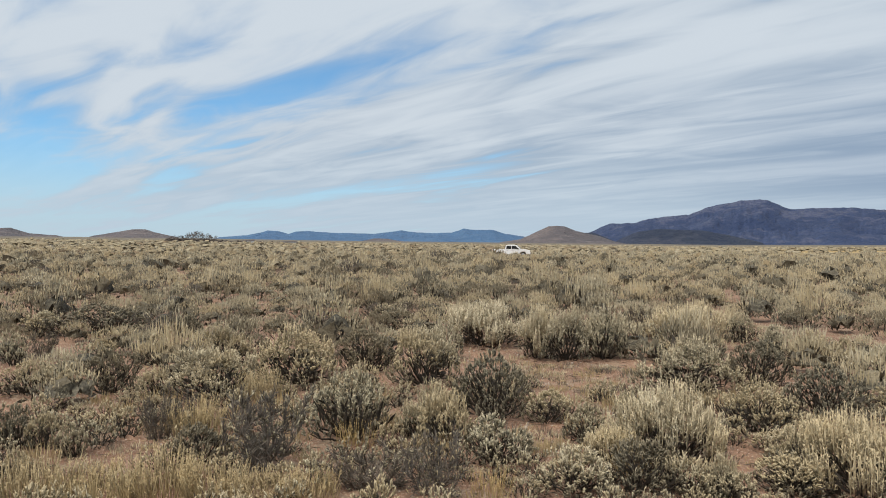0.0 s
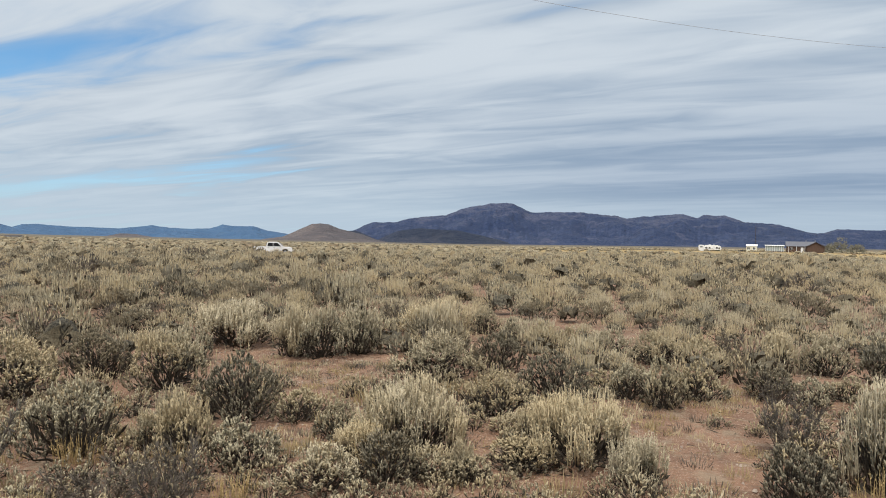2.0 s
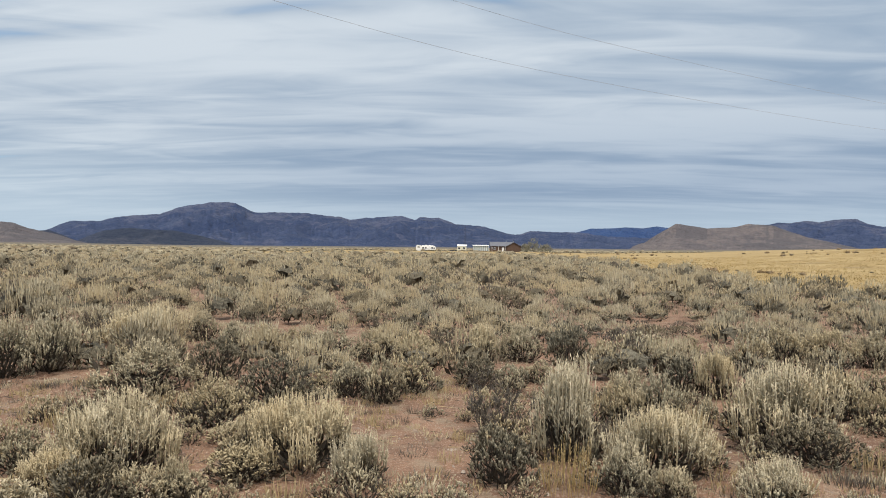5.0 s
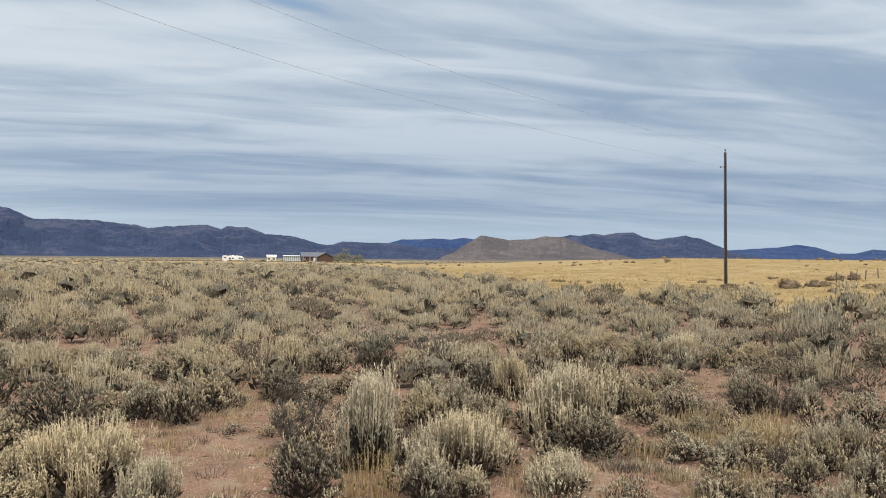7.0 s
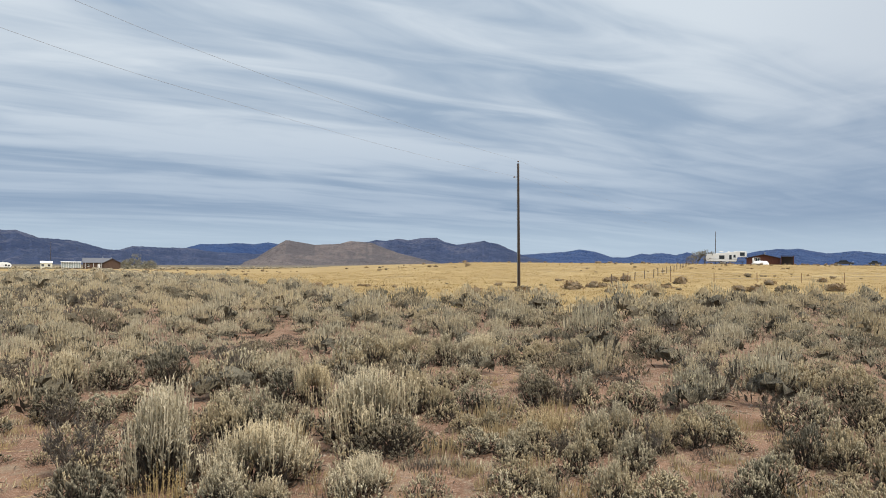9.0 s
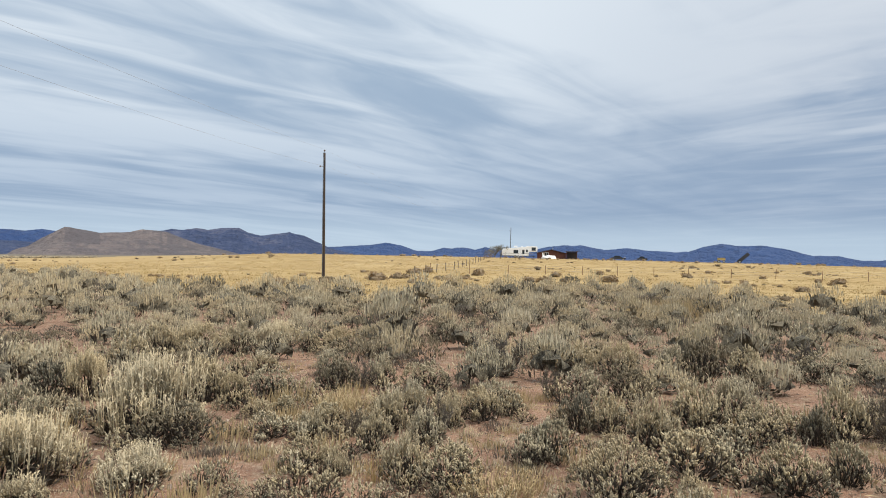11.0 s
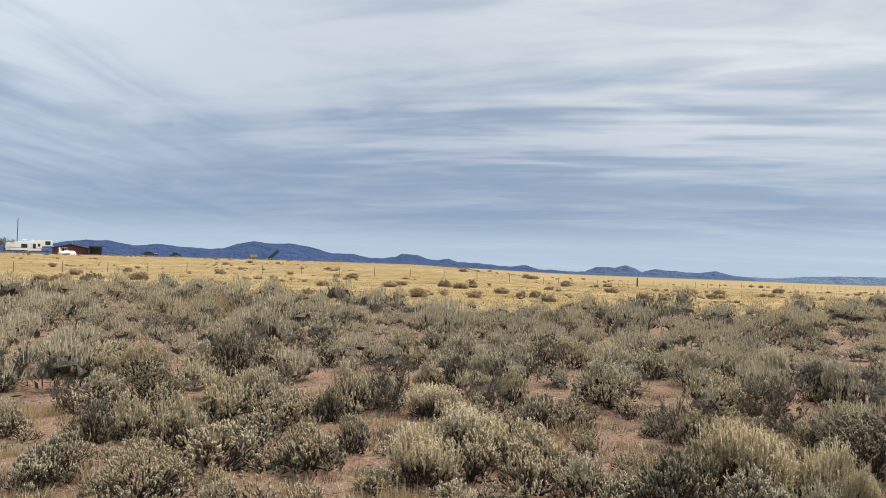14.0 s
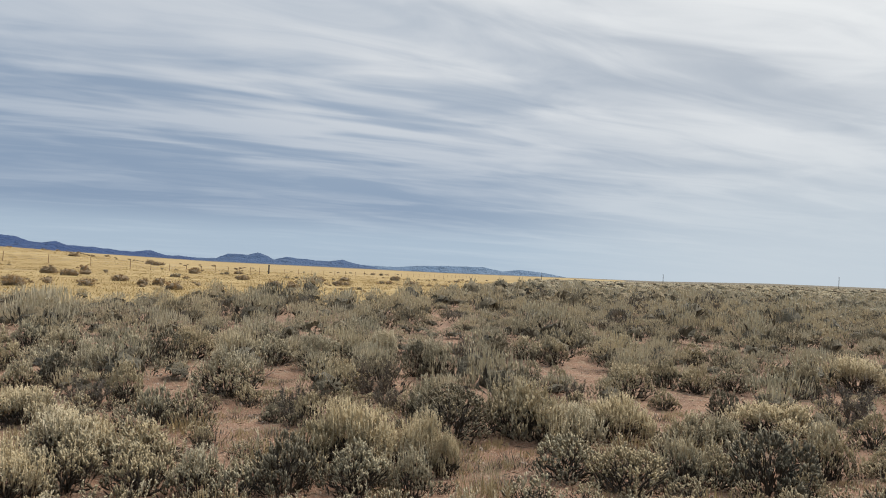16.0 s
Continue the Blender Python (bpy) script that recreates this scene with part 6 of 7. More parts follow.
def pickup(m):
    top = thing("pickup_truck", "white crew-cab pickup truck parked in the sagebrush", "truck", m)
    L = 2.95
    lower = [(-L, 0.62), (-L, 1.12), (-0.95, 1.14), (-0.95, 1.20), (1.15, 1.20), (1.45, 1.22), (L - 0.35, 1.12), (L - 0.05, 0.98), (L, 0.62), (L - 0.1, 0.48), (2.35, 0.46), (2.28, 0.72), (2.05, 0.88), (1.62, 0.88), (1.40, 0.72), (1.33, 0.46), (-1.35, 0.46), (-1.42, 0.72), (-1.64, 0.88), (-2.06, 0.88), (-2.28, 0.72), (-2.35, 0.50), (-L + 0.1, 0.52)]
    part("body", slab(lower, 1.98, 0.03), WHITE_PAINT, top, "white painted body")
    part("bed_rail", box((1.95, 1.86, 0.06), (-1.95, 0, 1.15), 0.02), WHITE_PAINT, top)
    cab = [(-0.98, 1.18), (-0.82, 1.82), (-0.62, 1.92), (0.62, 1.93), (0.86, 1.84), (1.52, 1.22)]
    part("cab", slab(cab, 1.72, 0.05), WHITE_PAINT, top, "white cab roof and pillars")
    for s in (-1, 1):
        part("side_window", slab([(-0.78, 1.27), (-0.68, 1.76), (0.02, 1.78), (0.02, 1.27)], 0.02, 0, (0, s * 0.872, 0)), DARK_GLASS, top, "dark tinted glass")
        part("side_window", slab([(0.10, 1.27), (0.10, 1.78), (0.70, 1.76), (1.22, 1.27)], 0.02, 0, (0, s * 0.872, 0)), DARK_GLASS, top, "dark tinted glass")
        part("mirror", box((0.10, 0.18, 0.20), (1.08, s * 1.06, 1.32), 0.03), BLACK_IRON, top)
        part("headlight", box((0.10, 0.34, 0.20), (L - 0.1, s * 0.78, 0.92), 0.03), CLEAR_LENS, top)
        part("tail_light", box((0.08, 0.16, 0.36), (-L + 0.0, s * 0.90, 0.95), 0.02), RED_LENS, top)
        part("door_handle", box((0.20, 0.03, 0.04), (-0.62, s * 1.0, 1.08)), GREY_TRIM, top)
        part("door_handle", box((0.20, 0.03, 0.04), (0.20, s * 1.0, 1.08)), GREY_TRIM, top)
        part("sill_step", box((2.3, 0.12, 0.07), (0.0, s * 1.0, 0.43), 0.02), BLACK_IRON, top)
        for x in (-1.85, 1.84):
            wheel(top, x, s * 0.86, 0.40, 0.27)
    part("windscreen", box((0.78, 1.42, 0.02), (1.23, 0, 1.56), 0, Matrix.Rotation(radians(43), 4, "Y")), DARK_GLASS, top)
    part("rear_window", box((0.02, 1.35, 0.42), (-0.93, 0, 1.55), 0, Matrix.Rotation(radians(14), 4, "Y")), DARK_GLASS, top)
    part("front_bumper", box((0.18, 1.92, 0.24), (L + 0.02, 0, 0.58), 0.05), STEEL, top)
    part("rear_bumper", box((0.16, 1.90, 0.20), (-L - 0.04, 0, 0.58), 0.04), STEEL, top)
    part("grille", box((0.06, 1.0, 0.32), (L - 0.03, 0, 0.88), 0.02), BLACK_IRON, top)
    return top


pickup(turned(5.5, 103.0, 97.0) @ Matrix.Scale(0.94, 4))

# ---- travel trailers ----


def trailer(m, length, height, profile, label, windows, door_x, stripe=True):
    top = thing("travel_trailer", label, "trailer", m)
    part("body", slab(profile, 2.4, 0.08), WHITE_DULL, top, "white ribbed aluminium shell")
    for s in (-1, 1):
        for x, z, w, h in windows:
            frame_ob = part("window", box((w + 0.12, 0.04, h + 0.12), (x, s * 1.205, z), 0.01), GREY_TRIM, top)
            part("pane", box((w, 0.03, h), (x, s * 1.222, z)), DARK_GLASS, frame_ob, "dark glass")
        if stripe:
            part("stripe", box((length * 0.8, 0.02, 0.10), (0, s * 1.206, height * 0.42)), GREY_TRIM, top, "faded grey stripe")
        for x in (-0.2, -1.05):
            wheel(top, x, s * 1.05, 0.36, 0.22)
    d = part("door", box((0.70, 0.05, 1.75), (door_x, -1.21, 1.45), 0.02), WHITE_PAINT, top)
    part("door_handle", box((0.05, 0.06, 0.14), (door_x + 0.27, -1.25, 1.4)), BLACK_IRON, d)
    part("roof_vent", box((0.45, 0.45, 0.22), (0.6, 0, height + 0.08), 0.04), WHITE_DULL, top)
    part("air_conditioner", box((0.9, 0.7, 0.30), (-1.0, 0, height + 0.12), 0.08), WHITE_DULL, top)
    part("skirt", box((length * 0.86, 2.2, 0.12), (0, 0, 0.55)), BLACK_IRON, top)
    part("hitch", rod((length * 0.40, 0, 0.0), (length * 0.40, 0, 0.7), 0.05), BLACK_IRON, top)
    return top


fifth = [(-4.4, 0.65), (-4.5, 1.6), (-4.2, 2.35), (1.6, 2.95), (1.9, 3.1), (4.4, 3.1), (4.6, 2.7), (4.5, 1.75), (2.5, 1.65), (2.3, 0.65)]
trailer(turned(94.8, 180.0, 186.0), 9.0, 2.9, fifth, "long white fifth-wheel trailer with dark windows on the rise", [(-0.9, 1.65, 1.1, 0.8), (3.6, 2.4, 0.95, 0.75), (1.9, 1.9, 0.4, 0.55), (1.0, 1.65, 0.5, 1.0)], 0.2)
round_body = [(-3.2, 0.55), (-3.4, 1.4), (-3.1, 2.5), (-2.5, 2.85), (2.0, 2.75), (2.9, 2.35), (3.35, 1.4), (3.1, 0.55)]
trailer(turned(40.35, 300.0, 130.0) @ Matrix.Diagonal((1, 1, 0.84, 1)), 6.6, 2.8, round_body, "white rounded travel trailer with dark windows beside the homestead", [(-2.3, 1.5, 0.7, 0.6), (-1.1, 1.5, 0.6, 0.6), (1.6, 1.5, 0.6, 0.7), (2.5, 1.4, 0.5, 0.6)], 0.5)
capper = thing("camper_shell", "small white camper shell standing beside the trailer", "camper", turned(39.55, 298.0, 130.0) @ Matrix.Diagonal((1, 1, 0.85, 1)))
part("shell", slab([(-1.0, 0.0), (-1.1, 2.4), (-0.8, 2.9), (1.0, 2.8), (1.1, 1.4), (0.9, 0.0)], 2.0, 0.1), WHITE_PAINT, capper)
part("window", box((0.9, 0.05, 0.5), (0.0, -1.01, 1.9), 0.02), DARK_GLASS, capper)

# ---- homestead ----


def wall_with(parent, length, height, thick, at, along, openings, material, name="wall"):
    """A wall of posts and panels round real openings (x0, x1, z0, z1); along: 'x' or 'y'."""
    xs = sorted({0.0, length, *[o[0] for o in openings], *[o[1] for o in openings]})
    bm = bmesh.new()
    for a, b in zip(xs, xs[1:]):
        cuts = sorted((o[2], o[3]) for o in openings if o[0] <= a + 1e-6 and o[1] >= b - 1e-6)
        z = 0.0
        for lo, hi in cuts + [(height, height)]:
            if lo - z > 0.01:
                size = (b - a, thick, lo - z) if along == "x" else (thick, b - a, lo - z)
                mid = ((a + b) / 2, 0, (z + lo) / 2) if along == "x" else (0, (a + b) / 2, (z + lo) / 2)
                piece = box(size, (mid[0] + at[0], mid[1] + at[1], mid[2] + at[2]))
                me = bpy.data.meshes.new("tmp")
                piece.to_mesh(me)
                piece.free()
                bm.from_mesh(me)
                bpy.data.meshes.remove(me)
            z = hi
    return part(name, bm, material, parent)


def window(parent, w, h, at, along="x"):
    size = (lambda a, b, c: (a, b, c)) if along == "x" else (lambda a, b, c: (b, a, c))
    fr = part("window", box(size(w, 0.06, h), at, 0.01), DARK_GLASS, parent, "dark glass window")
    off = [(0, h / 2, w + 0.12, 0.08), (0, -h / 2, w + 0.2, 0.08), (-w / 2, 0, 0.08, h), (w / 2, 0, 0.08, h), (0, 0, 0.05, h)]
    for dx, dz, sw, sh in off:
        p = (at[0] + (dx if along == "x" else 0), at[1] + (dx if along != "x" else 0), at[2] + dz)
        part("window_frame", box(size(sw, 0.12, sh), p), WHITE_DULL, fr)
    return fr


def gable_house(m, length, depth, eave, ridge, wall_mat, roof_mat, label, name="house", porch=True):
    """Ridge runs along local x."""
    top = thing(name, label, name.replace("_", " "), m)
    hx, hy = length / 2, depth / 2
    wall_with(top, length, eave, 0.15, (-hx, -hy, 0), "x", [(length * 0.12, length * 0.12 + 1.0, 0.9, 1.9), (length * 0.5, length * 0.5 + 0.95, 0, 2.0), (length * 0.75, length * 0.75 + 1.0, 0.9, 1.9)], wall_mat)
    wall_with(top, length, eave, 0.15, (-hx, hy, 0), "x", [], wall_mat)
    for s in (-1, 1):
        part("gable_wall", slab([(-hy + 0.08, 0), (hy - 0.08, 0), (hy - 0.08, eave), (0, ridge - 0.05), (-hy + 0.08, eave)], 0.15), wall_mat, top).matrix_local = Matrix.Translation((s * (hx - 0.08), 0, 0)) @ Matrix.Rotation(radians(90), 4, "Z")
    window(top, 1.1, 0.9, (hx, -hy * 0.35, 1.3), 'y')
    window(top, 1.0, 1.0, (-hx + length * 0.12 + 0.5, -hy, 1.4))
    window(top, 1.0, 1.0, (-hx + length * 0.75 + 0.5, -hy, 1.4))
    d = part("door", box((0.9, 0.06, 1.98), (-hx + length * 0.5 + 0.475, -hy, 0.99), 0.01), WHITE_DULL, top, "pale painted door")
    part("door_handle", box((0.05, 0.08, 0.05), (-hx + length * 0.5 + 0.8, -hy - 0.06, 1.0)), STEEL, d)
    if porch:
        for k in range(4):
            part("porch_post", box((0.13, 0.13, eave - 0.1), (-hx + 0.6 + (length - 1.2) * k / 3, -hy - 0.32, (eave - 0.1) / 2), 0.01), WHITE_DULL, top, "pale porch post")
    tilt = math.atan2(ridge - eave, hy)
    run = math.hypot(ridge - eave, hy) + 0.45
    for s in (-1, 1):
        cy, cz = s * (run / 2) * math.cos(tilt), ridge - (run / 2) * math.sin(tilt)
        rf = part("roof", box((length + 0.7, run, 0.08), (0, cy, cz + 0.05), 0, None), roof_mat, top)
        rf.matrix_local = Matrix.Translation((0, cy, cz + 0.05)) @ Matrix.Rotation(-s * tilt, 4, "X") @ Matrix.Translation((0, -cy, -cz - 0.05))
        for k in range(int(length / 0.6)):
            sm = part("roof_seam", box((0.05, run, 0.05), (0, 0, 0)), roof_mat, rf)
            sm.matrix_local = Matrix.Translation((-hx + 0.3 + 0.6 * k, cy, cz + 0.11))
    ch = part("chimney", rod((hx * 0.4, 0.3, ridge - 0.4), (hx * 0.4, 0.3, ridge + 0.55), 0.11), STEEL, top, "metal stove pipe")
    part("cap", rod((hx * 0.4, 0.3, ridge + 0.55), (hx * 0.4, 0.3, ridge + 0.63), 0.18), STEEL, ch)
    return top


gable_house(turned(46.35, 300.0, 134.0), 9.6, 6.5, 2.5, 4.1, WOOD_BROWN, TIN_ROOF, "brown timber house with a tin gable roof")
gable_house(turned(47.35, 293.0, 48.0), 5.0, 5.6, 2.4, 3.9, WOOD_BROWN, DARK_ROOF, "brown timber lean-to barn with a dark roof", "barn", False)


def glasshouse(m):
    top = thing("greenhouse", "long glass-fronted greenhouse with pale wooden posts", "greenhouse", m)
    part("plinth", box((6.6, 3.0, 0.35), (0, 0, 0.17)), WOOD_BROWN, top)
    for i in range(9):
        x = -3.2 + i * 0.8
        part("post", box((0.12, 0.12, 2.2), (x, -1.5, 1.3), 0.01), WHITE_DULL, top)
        part("post", box((0.12, 0.12, 2.5), (x, 1.5, 1.4), 0.01), WHITE_DULL, top)
        if i < 8:
            part("pane", box((0.68, 0.02, 1.9), (x + 0.4, -1.5, 1.35)), GLASS_PANE, top, "greenish glass pane")
    part("back_wall", box((6.5, 0.08, 2.3), (0, 1.5, 1.4)), WOOD_BROWN, top)
    for s in (-1, 1):
        part("end_wall", box((0.06, 2.8, 2.0), (s * 3.25, 0, 1.35)), GLASS_PANE, top, "greenish glass end")
    part("roof", box((6.9, 3.4, 0.08), (0, 0, 2.6), 0, None), WHITE_DULL, top, "pale sheet roof").matrix_local = Matrix.Rotation(radians(4), 4, "X")
    return top


glasshouse(turned(44.65, 298.0, 134.0))


def shed(m):
    top = thing("shed", "small white shed with two dark windows", "shed", m)
    wall_with(top, 3.8, 2.2, 0.1, (-1.9, -1.2, 0), "x", [(0.275, 1.225, 0.825, 1.775), (2.275, 3.225, 0.825, 1.775)], CREAM)
    wall_with(top, 3.8, 2.2, 0.1, (-1.9, 1.2, 0), "x", [], CREAM)
    for s in (-1, 1):
        part("end_wall", slab([(-1.14, 0), (1.14, 0), (1.14, 2.2), (0, 2.75), (-1.14, 2.2)], 0.1), WHITE_DULL, top).matrix_local = Matrix.Translation((s * 1.85, 0, 0)) @ Matrix.Rotation(radians(90), 4, "Z")
        rf = part("roof", box((4.1, 1.5, 0.06)), WHITE_DULL, top)
        rf.matrix_local = Matrix.Translation((0, s * 0.68, 2.5)) @ Matrix.Rotation(-s * radians(26), 4, "X")
    window(top, 0.95, 0.95, (-1.15, -1.2, 1.30))
    window(top, 0.95, 0.95, (0.85, -1.2, 1.30))
    return top


shed(turned(43.1, 296.0, 133.0))
scrap = thing("scrap_pile", "dark heap of scrap beside the shed", "scrap", turned(42.4, 297.0, 120.0))
for i, (x, y, z, s) in enumerate(((0, 0, 0.3, 0.9), (1.1, 0.2, 0.25, 0.7), (-0.9, 0.1, 0.2, 0.6))):
    part("crate", box((s, s * 0.8, s * 0.7), (x, y, z), 0.03, Matrix.Rotation(0.4 * i, 4, "Z")), BLACK_IRON, scrap)

# ---- farm on the rise ----
gable_house(turned(97.4, 200.0, 278.0), 7.2, 7.8, 1.65, 2.55, WOOD_RED, DARK_ROOF, "rust-red timber barn with a low dark roof", "barn", False)
lean = thing("carport", "dark open carport beside the red barn", "carport", turned(99.0, 196.0, 188.0))
for x in (-1.4, 1.4):
    for y in (-1.2, 1.2):
        part("post", box((0.14, 0.14, 2.2), (x, y, 1.1)), WOOD_RED, lean)
part("roof", box((3.6, 3.2, 0.12), (0, 0, 2.25), 0.02), DARK_ROOF, lean)
part("back_wall", box((2.9, 0.08, 2.1), (0, 1.2, 1.05)), DARK_ROOF, lean)

heap = bmesh.new()
bmesh.ops.create_icosphere(heap, subdivisions=3, radius=1.0)
for v in heap.verts:
    d = noise.noise(v.co * 1.6) * 0.35 + noise.noise(v.co * 4.0) * 0.1
    v.co = Vector((v.co.x * 1.7, v.co.y * 0.9, max(-0.1, v.co.z * 0.75))) * (1 + d)
tarp = thing("tarp_heap", "white tarpaulin thrown over a heap", "tarpaulin", turned(97.25, 160.0, 187.0))
part("tarp", heap, TARP, tarp, smooth=True)
part("fold", slab([(-0.25, 0.0), (-0.35, 1.2), (-0.05, 1.35), (0.3, 0.1)], 0.35, 0.06, (-1.4, 0, 0.1)), TARP, tarp)


def old_car(m, label, color, hood):
    top = thing("car", label, "car", m)
    part("body", slab([(-2.1, 0.4), (-2.2, 0.85), (-1.6, 0.95), (1.2, 0.95), (2.1, 0.8), (2.2, 0.45)], 1.7, 0.06), color, top)
    part("cabin", slab([(-1.5, 0.92), (-1.0, 1.42), (0.5, 1.42), (1.1, 0.92)], 1.45, 0.06), DARK_GLASS, top, "dark glazed cabin")
    part("roof", box((1.4, 1.36, 0.06), (-0.25, 0, 1.44), 0.02), color, top)
    part("hood", box((1.0, 1.5, 0.08), (1.6, 0, 0.95), 0.03, Matrix.Rotation(radians(-8), 4, "Y")), hood, top)
    for s in (-1, 1):
        for x in (-1.35, 1.4):
            wheel(top, x, s * 0.76, 0.32, 0.2)
    return top


old_car(turned(102.65, 190.0, 192.0) @ Matrix.Diagonal((0.9, 0.9, 0.85, 1)), "dark and white derelict car at the edge of the field", BLACK_IRON, WHITE_PAINT)
old_car(turned(104.5, 195.0, 190.0) @ Matrix.Diagonal((0.62, 0.8, 0.85, 1)), "dark derelict car among the shrubs", BLACK_IRON, BLACK_IRON)


def conveyor(m):
    top = thing("conveyor", "dark tilted farm conveyor on a wheeled frame", "farm machine", m)
    part("boom", box((2.9, 0.7, 0.72), (0.4, 0, 1.2), 0.03, Matrix.Rotation(radians(-42), 4, "Y")), BLACK_IRON, top, "dark steel boom")
    part("leg", rod((-0.1, 0.3, 0.0), (0.3, 0.3, 1.1), 0.06), BLACK_IRON, top)
    part("leg", rod((-0.1, -0.3, 0.0), (0.3, -0.3, 1.1), 0.06), BLACK_IRON, top)
    for s in (-1, 1):
        wheel(top, -0.3, s * 0.45, 0.3, 0.16)
    return top


conveyor(turned(111.7, 165.0, 201.0))
box_trailer = thing("farm_wagon", "low faded yellow farm wagon", "wagon", turned(110.3, 172.0, 200.0))
part("bed", box((1.7, 1.2, 0.5), (0, 0, 0.85), 0.03), YELLOW_PAINT, box_trailer)
part("rail", box((1.8, 1.3, 0.08), (0, 0, 1.12), 0.02), YELLOW_PAINT, box_trailer)
for s in (-1, 1):
    for x in (-0.55, 0.55):
        wheel(box_trailer, x, s * 0.55, 0.3, 0.16)

# ---- bare trees ----


def bare_tree(m, height, spread, label, seed, material=BARK, group="bare trees", forks=5):
    top = thing("bare_tree", label, "tree", m, group)
    rng = np.random.RandomState(seed)
    trunk = rod((0, 0, -0.1), (0, 0, height * 0.3), height * 0.035, height * 0.025, 8)
    part("trunk", trunk, material, top)
    segs = []
    def grow(p, d, length, r, level):
        q = p + d * length
        segs.append((p, q, r, r * 0.6))
        if level:
            for _ in range(3 if level > 1 else 4):
                e = d + rng.normal(size=3) * 0.55 + np.array([0, 0, 0.12])
                e /= np.linalg.norm(e)
                grow(q, e, length * rng.uniform(0.55, 0.85), r * 0.55, level - 1)
    for k in range(forks):
        a = rng.uniform(0, 6.28)
        d = np.array([math.cos(a) * spread, math.sin(a) * spread, 1.0])
        grow(np.array([0, 0, height * rng.uniform(0.1, 0.3)]), d / np.linalg.norm(d), height * 0.30, height * 0.016, 3)
    v, f = [], []
    for p, q, a, b in segs:
        d = (q - p) / np.linalg.norm(q - p)
        s = np.cross(d, [0.3, 0.9, 0.1])
        s /= np.linalg.norm(s)
        u = np.cross(d, s)
        o = len(v)
        for c, r in ((p, a), (q, b)):
            for g in (0, 2.094, 4.189):
                v.append(c + (s * math.cos(g) + u * math.sin(g)) * max(r, height * 0.005))
        for g in range(3):
            f.append((o + g, o + (g + 1) % 3, o + 3 + (g + 1) % 3, o + 3 + g))
    c = new("crown", mesh_fast("crown", np.array(v), np.array(f), material))
    c.parent = top
    c["label"] = "leafless twiggy crown"


GROVE_BARK = plain("grove_bark", 0.12, 0.10, 0.088, 0.9, vary=0.4)
PALE_TWIG = plain("pale_twig", 0.17, 0.16, 0.13, 0.9, vary=0.3)
grove = np.random.RandomState(80)
for k in range(22):
    az = -21.4 + 3.3 * (k + grove.uniform(0, 0.8)) / 22
    h = 2.1 + 2.3 * max(0.0, 1 - abs(az + 19.5) / 1.6) + grove.uniform(-0.5, 0.5)
    bare_tree(turned(az, 305 + grove.uniform(-12, 12), 90 + 40 * k), h, 0.55, "bare grey-brown cottonwood in a far grove", 80 + k, GROVE_BARK, "far grove", 4)


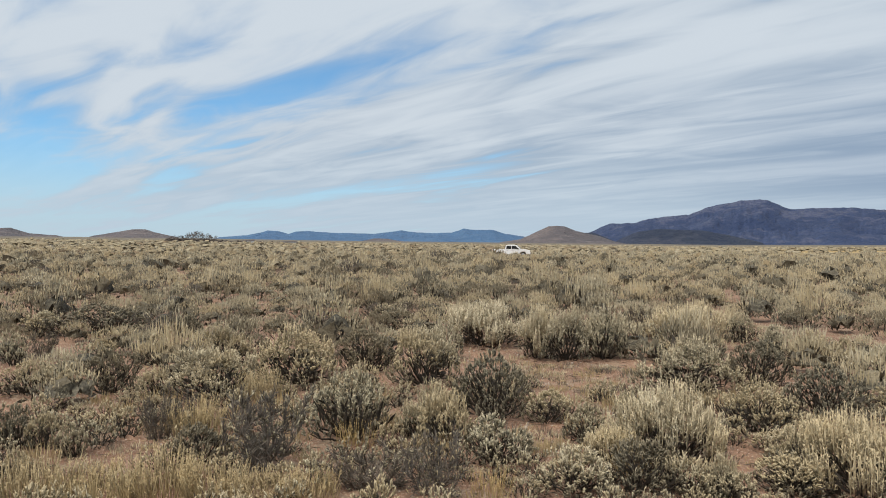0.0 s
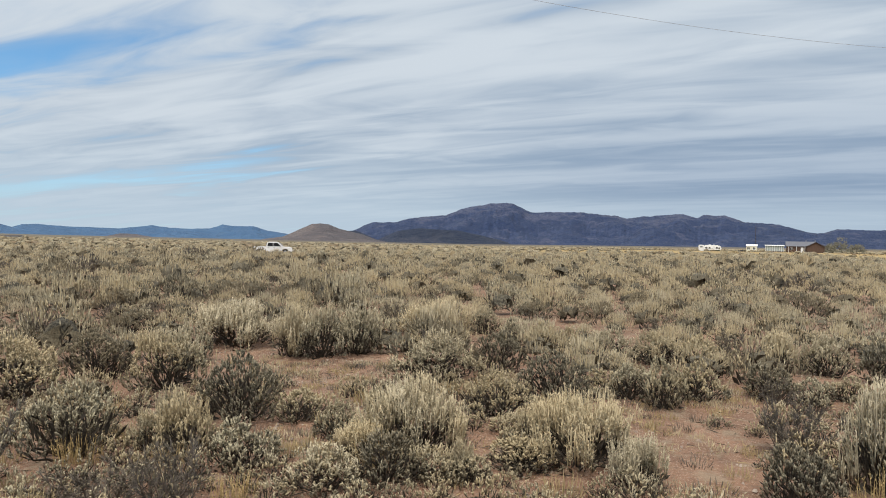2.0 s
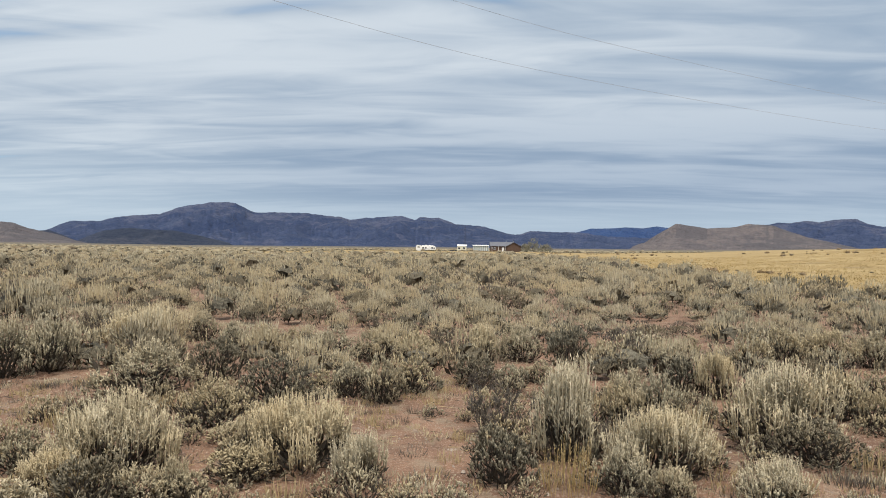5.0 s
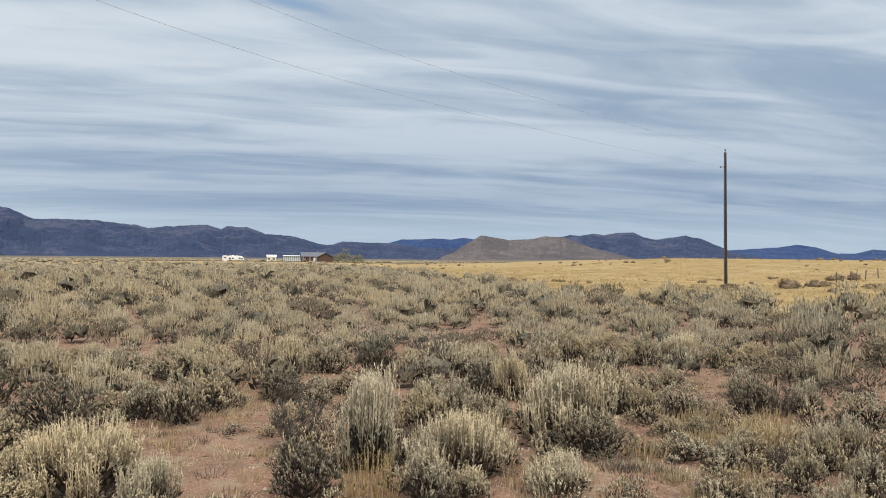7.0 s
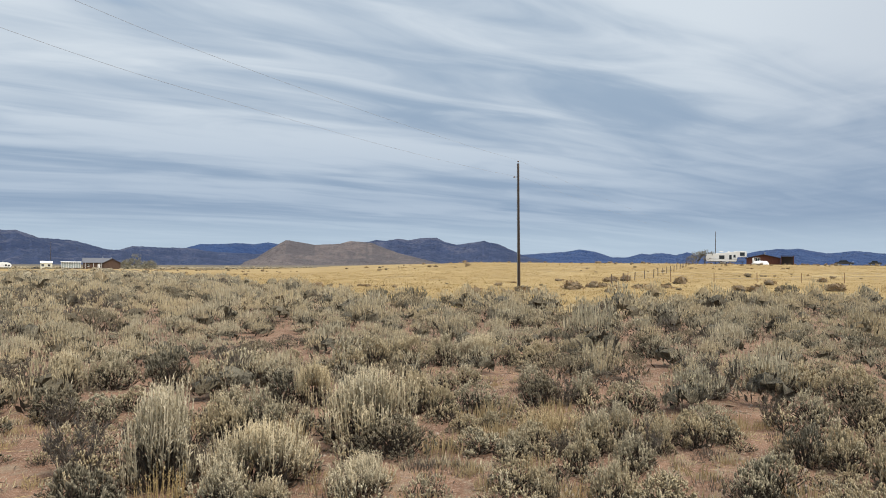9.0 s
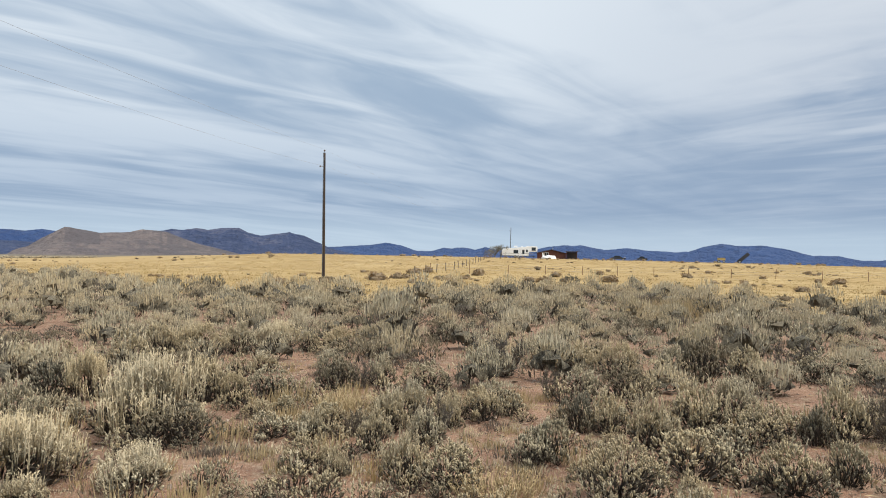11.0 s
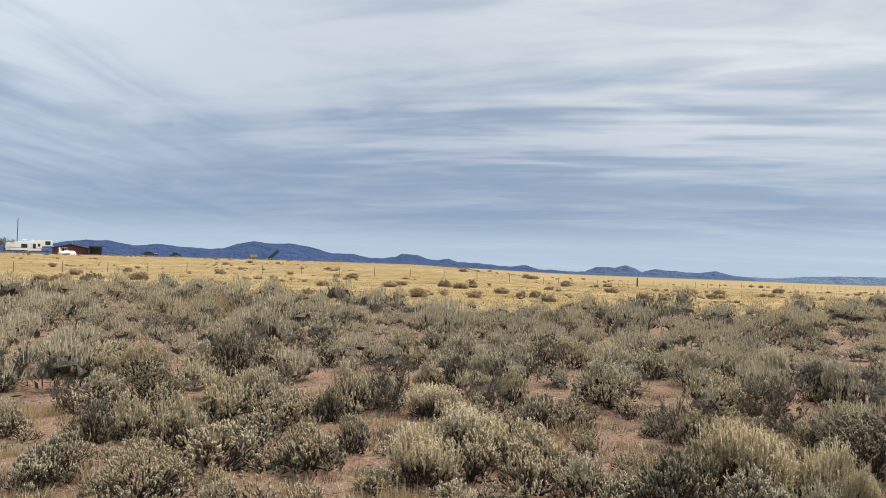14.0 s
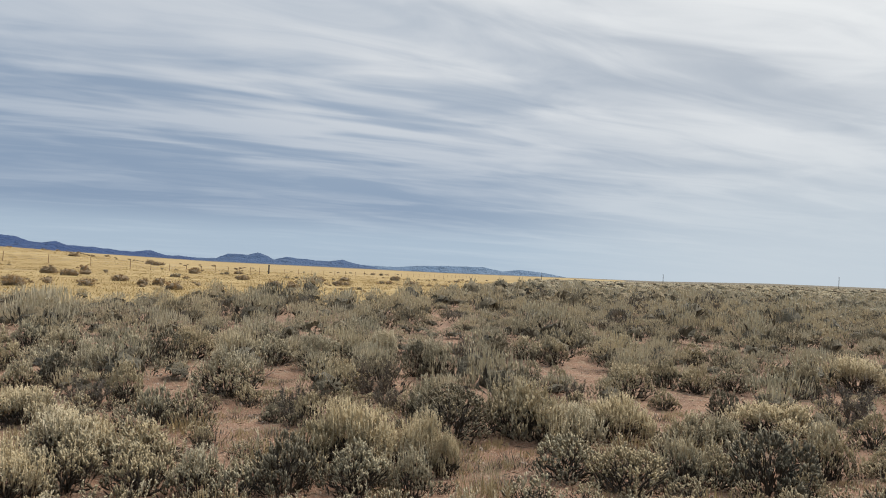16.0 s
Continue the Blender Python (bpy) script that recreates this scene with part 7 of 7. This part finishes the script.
def far_hedge():
    """Low dark brush and outbuildings of a far settlement, seen as one uneven line."""
    rng = np.random.RandomState(90)
    spots = []
    for a0, a1, n, h in ((-21.6, -18.0, 70, 1.5), (-18.0, -15.4, 34, 1.1), (-14.9, -11.8, 40, 0.8)):
        for _ in range(n):
            p = polar(rng.uniform(a0, a1), rng.uniform(296, 318))
            spots.append((p.x, p.y, rng.uniform(1.2, 2.6), h * rng.uniform(0.6, 1.3)))
    spots = np.array(spots)
    grown("far_brush", "dark bare brush along a far settlement", "shrubs", [("twig_mass", scatter(coarse_sage(rng, 24, 5, 0.30, 0.06), spots, GROVE_BARK, rng)), ("woody_base", scatter(mound(rng, 7, 3, 0.25, 0.6), spots, GROVE_BARK, rng))])
    for az, w, h in ((-15.6, 4.5, 1.0), (-12.4, 5.0, 0.8)):
        b = thing("far_shed", "low pale shed in a far settlement", "shed", turned(az, 292, az + 90))
        part("wall", box((w, 3.0, h), (0, 0, h / 2), 0.03), WHITE_DULL, b)
        part("roof", slab([(-1.8, h), (0, h + 0.4), (1.8, h)], w + 0.4), DARK_ROOF, b).matrix_local = Matrix.Rotation(radians(90), 4, "Z")


far_hedge()
GREY_LEAF = leafy("grey_leaf", rgb(0.09, 0.092, 0.068), rgb(0.34, 0.33, 0.25), rgb(0.25, 0.225, 0.155), 2.0)


def round_tree(m, height, width, label, seed):
    """A low bushy tree: a short forked trunk under a wide crown of leaf clumps."""
    top = thing("bushy_tree", label, "tree", m, "homestead trees")
    rng = np.random.RandomState(seed)
    bm = rod((0, 0, -0.1), (0, 0, height * 0.35), 0.16, 0.12, 8)
    part("trunk", bm, BARK, top)
    for k in range(4):
        a = k * 1.57 + rng.uniform(-0.4, 0.4)
        part("limb", rod((0, 0, height * 0.2), (math.cos(a) * width * 0.3, math.sin(a) * width * 0.3, height * 0.6), 0.09, 0.04, 6), BARK, top)
    p, d = dome(rng, 170, 0.55)
    i = np.repeat(np.arange(170), 14)
    base = p[i] * np.array([width, width, height / 0.56]) + rng.normal(size=(len(i), 3)) * 0.28
    base[:, 2] = np.maximum(base[:, 2], height * 0.08)
    v, f = blades(base, d[i] + rng.normal(size=(len(i), 3)) * 0.6 + np.array([0, 0, 0.4]), rng.uniform(0.25, 0.5, len(i)), rng.uniform(0.10, 0.2, len(i)), rng, face=d[i] + np.array([0, 0, 0.5]))
    c = new("crown", mesh_fast("crown", v, f, GREY_LEAF))
    c.parent = top


for k, (az, r, h, w) in enumerate(((48.85, 300, 6.2, 8.0), (49.9, 304, 3.8, 6.0), (48.2, 312, 3.6, 5.0))):
    round_tree(turned(az, r, 60 * k), h, w, "grey-green bushy tree beside the homestead", 95 + k)
for k, (az, r, h) in enumerate(((92.8, 178, 3.2), (93.3, 180, 3.6), (92.4, 182, 2.4))):
    bare_tree(turned(az, r, 70 * k), h, 0.9, "leafless greyish tree beside the travel trailer", 101 + k, PALE_TWIG, "farm trees", 14)
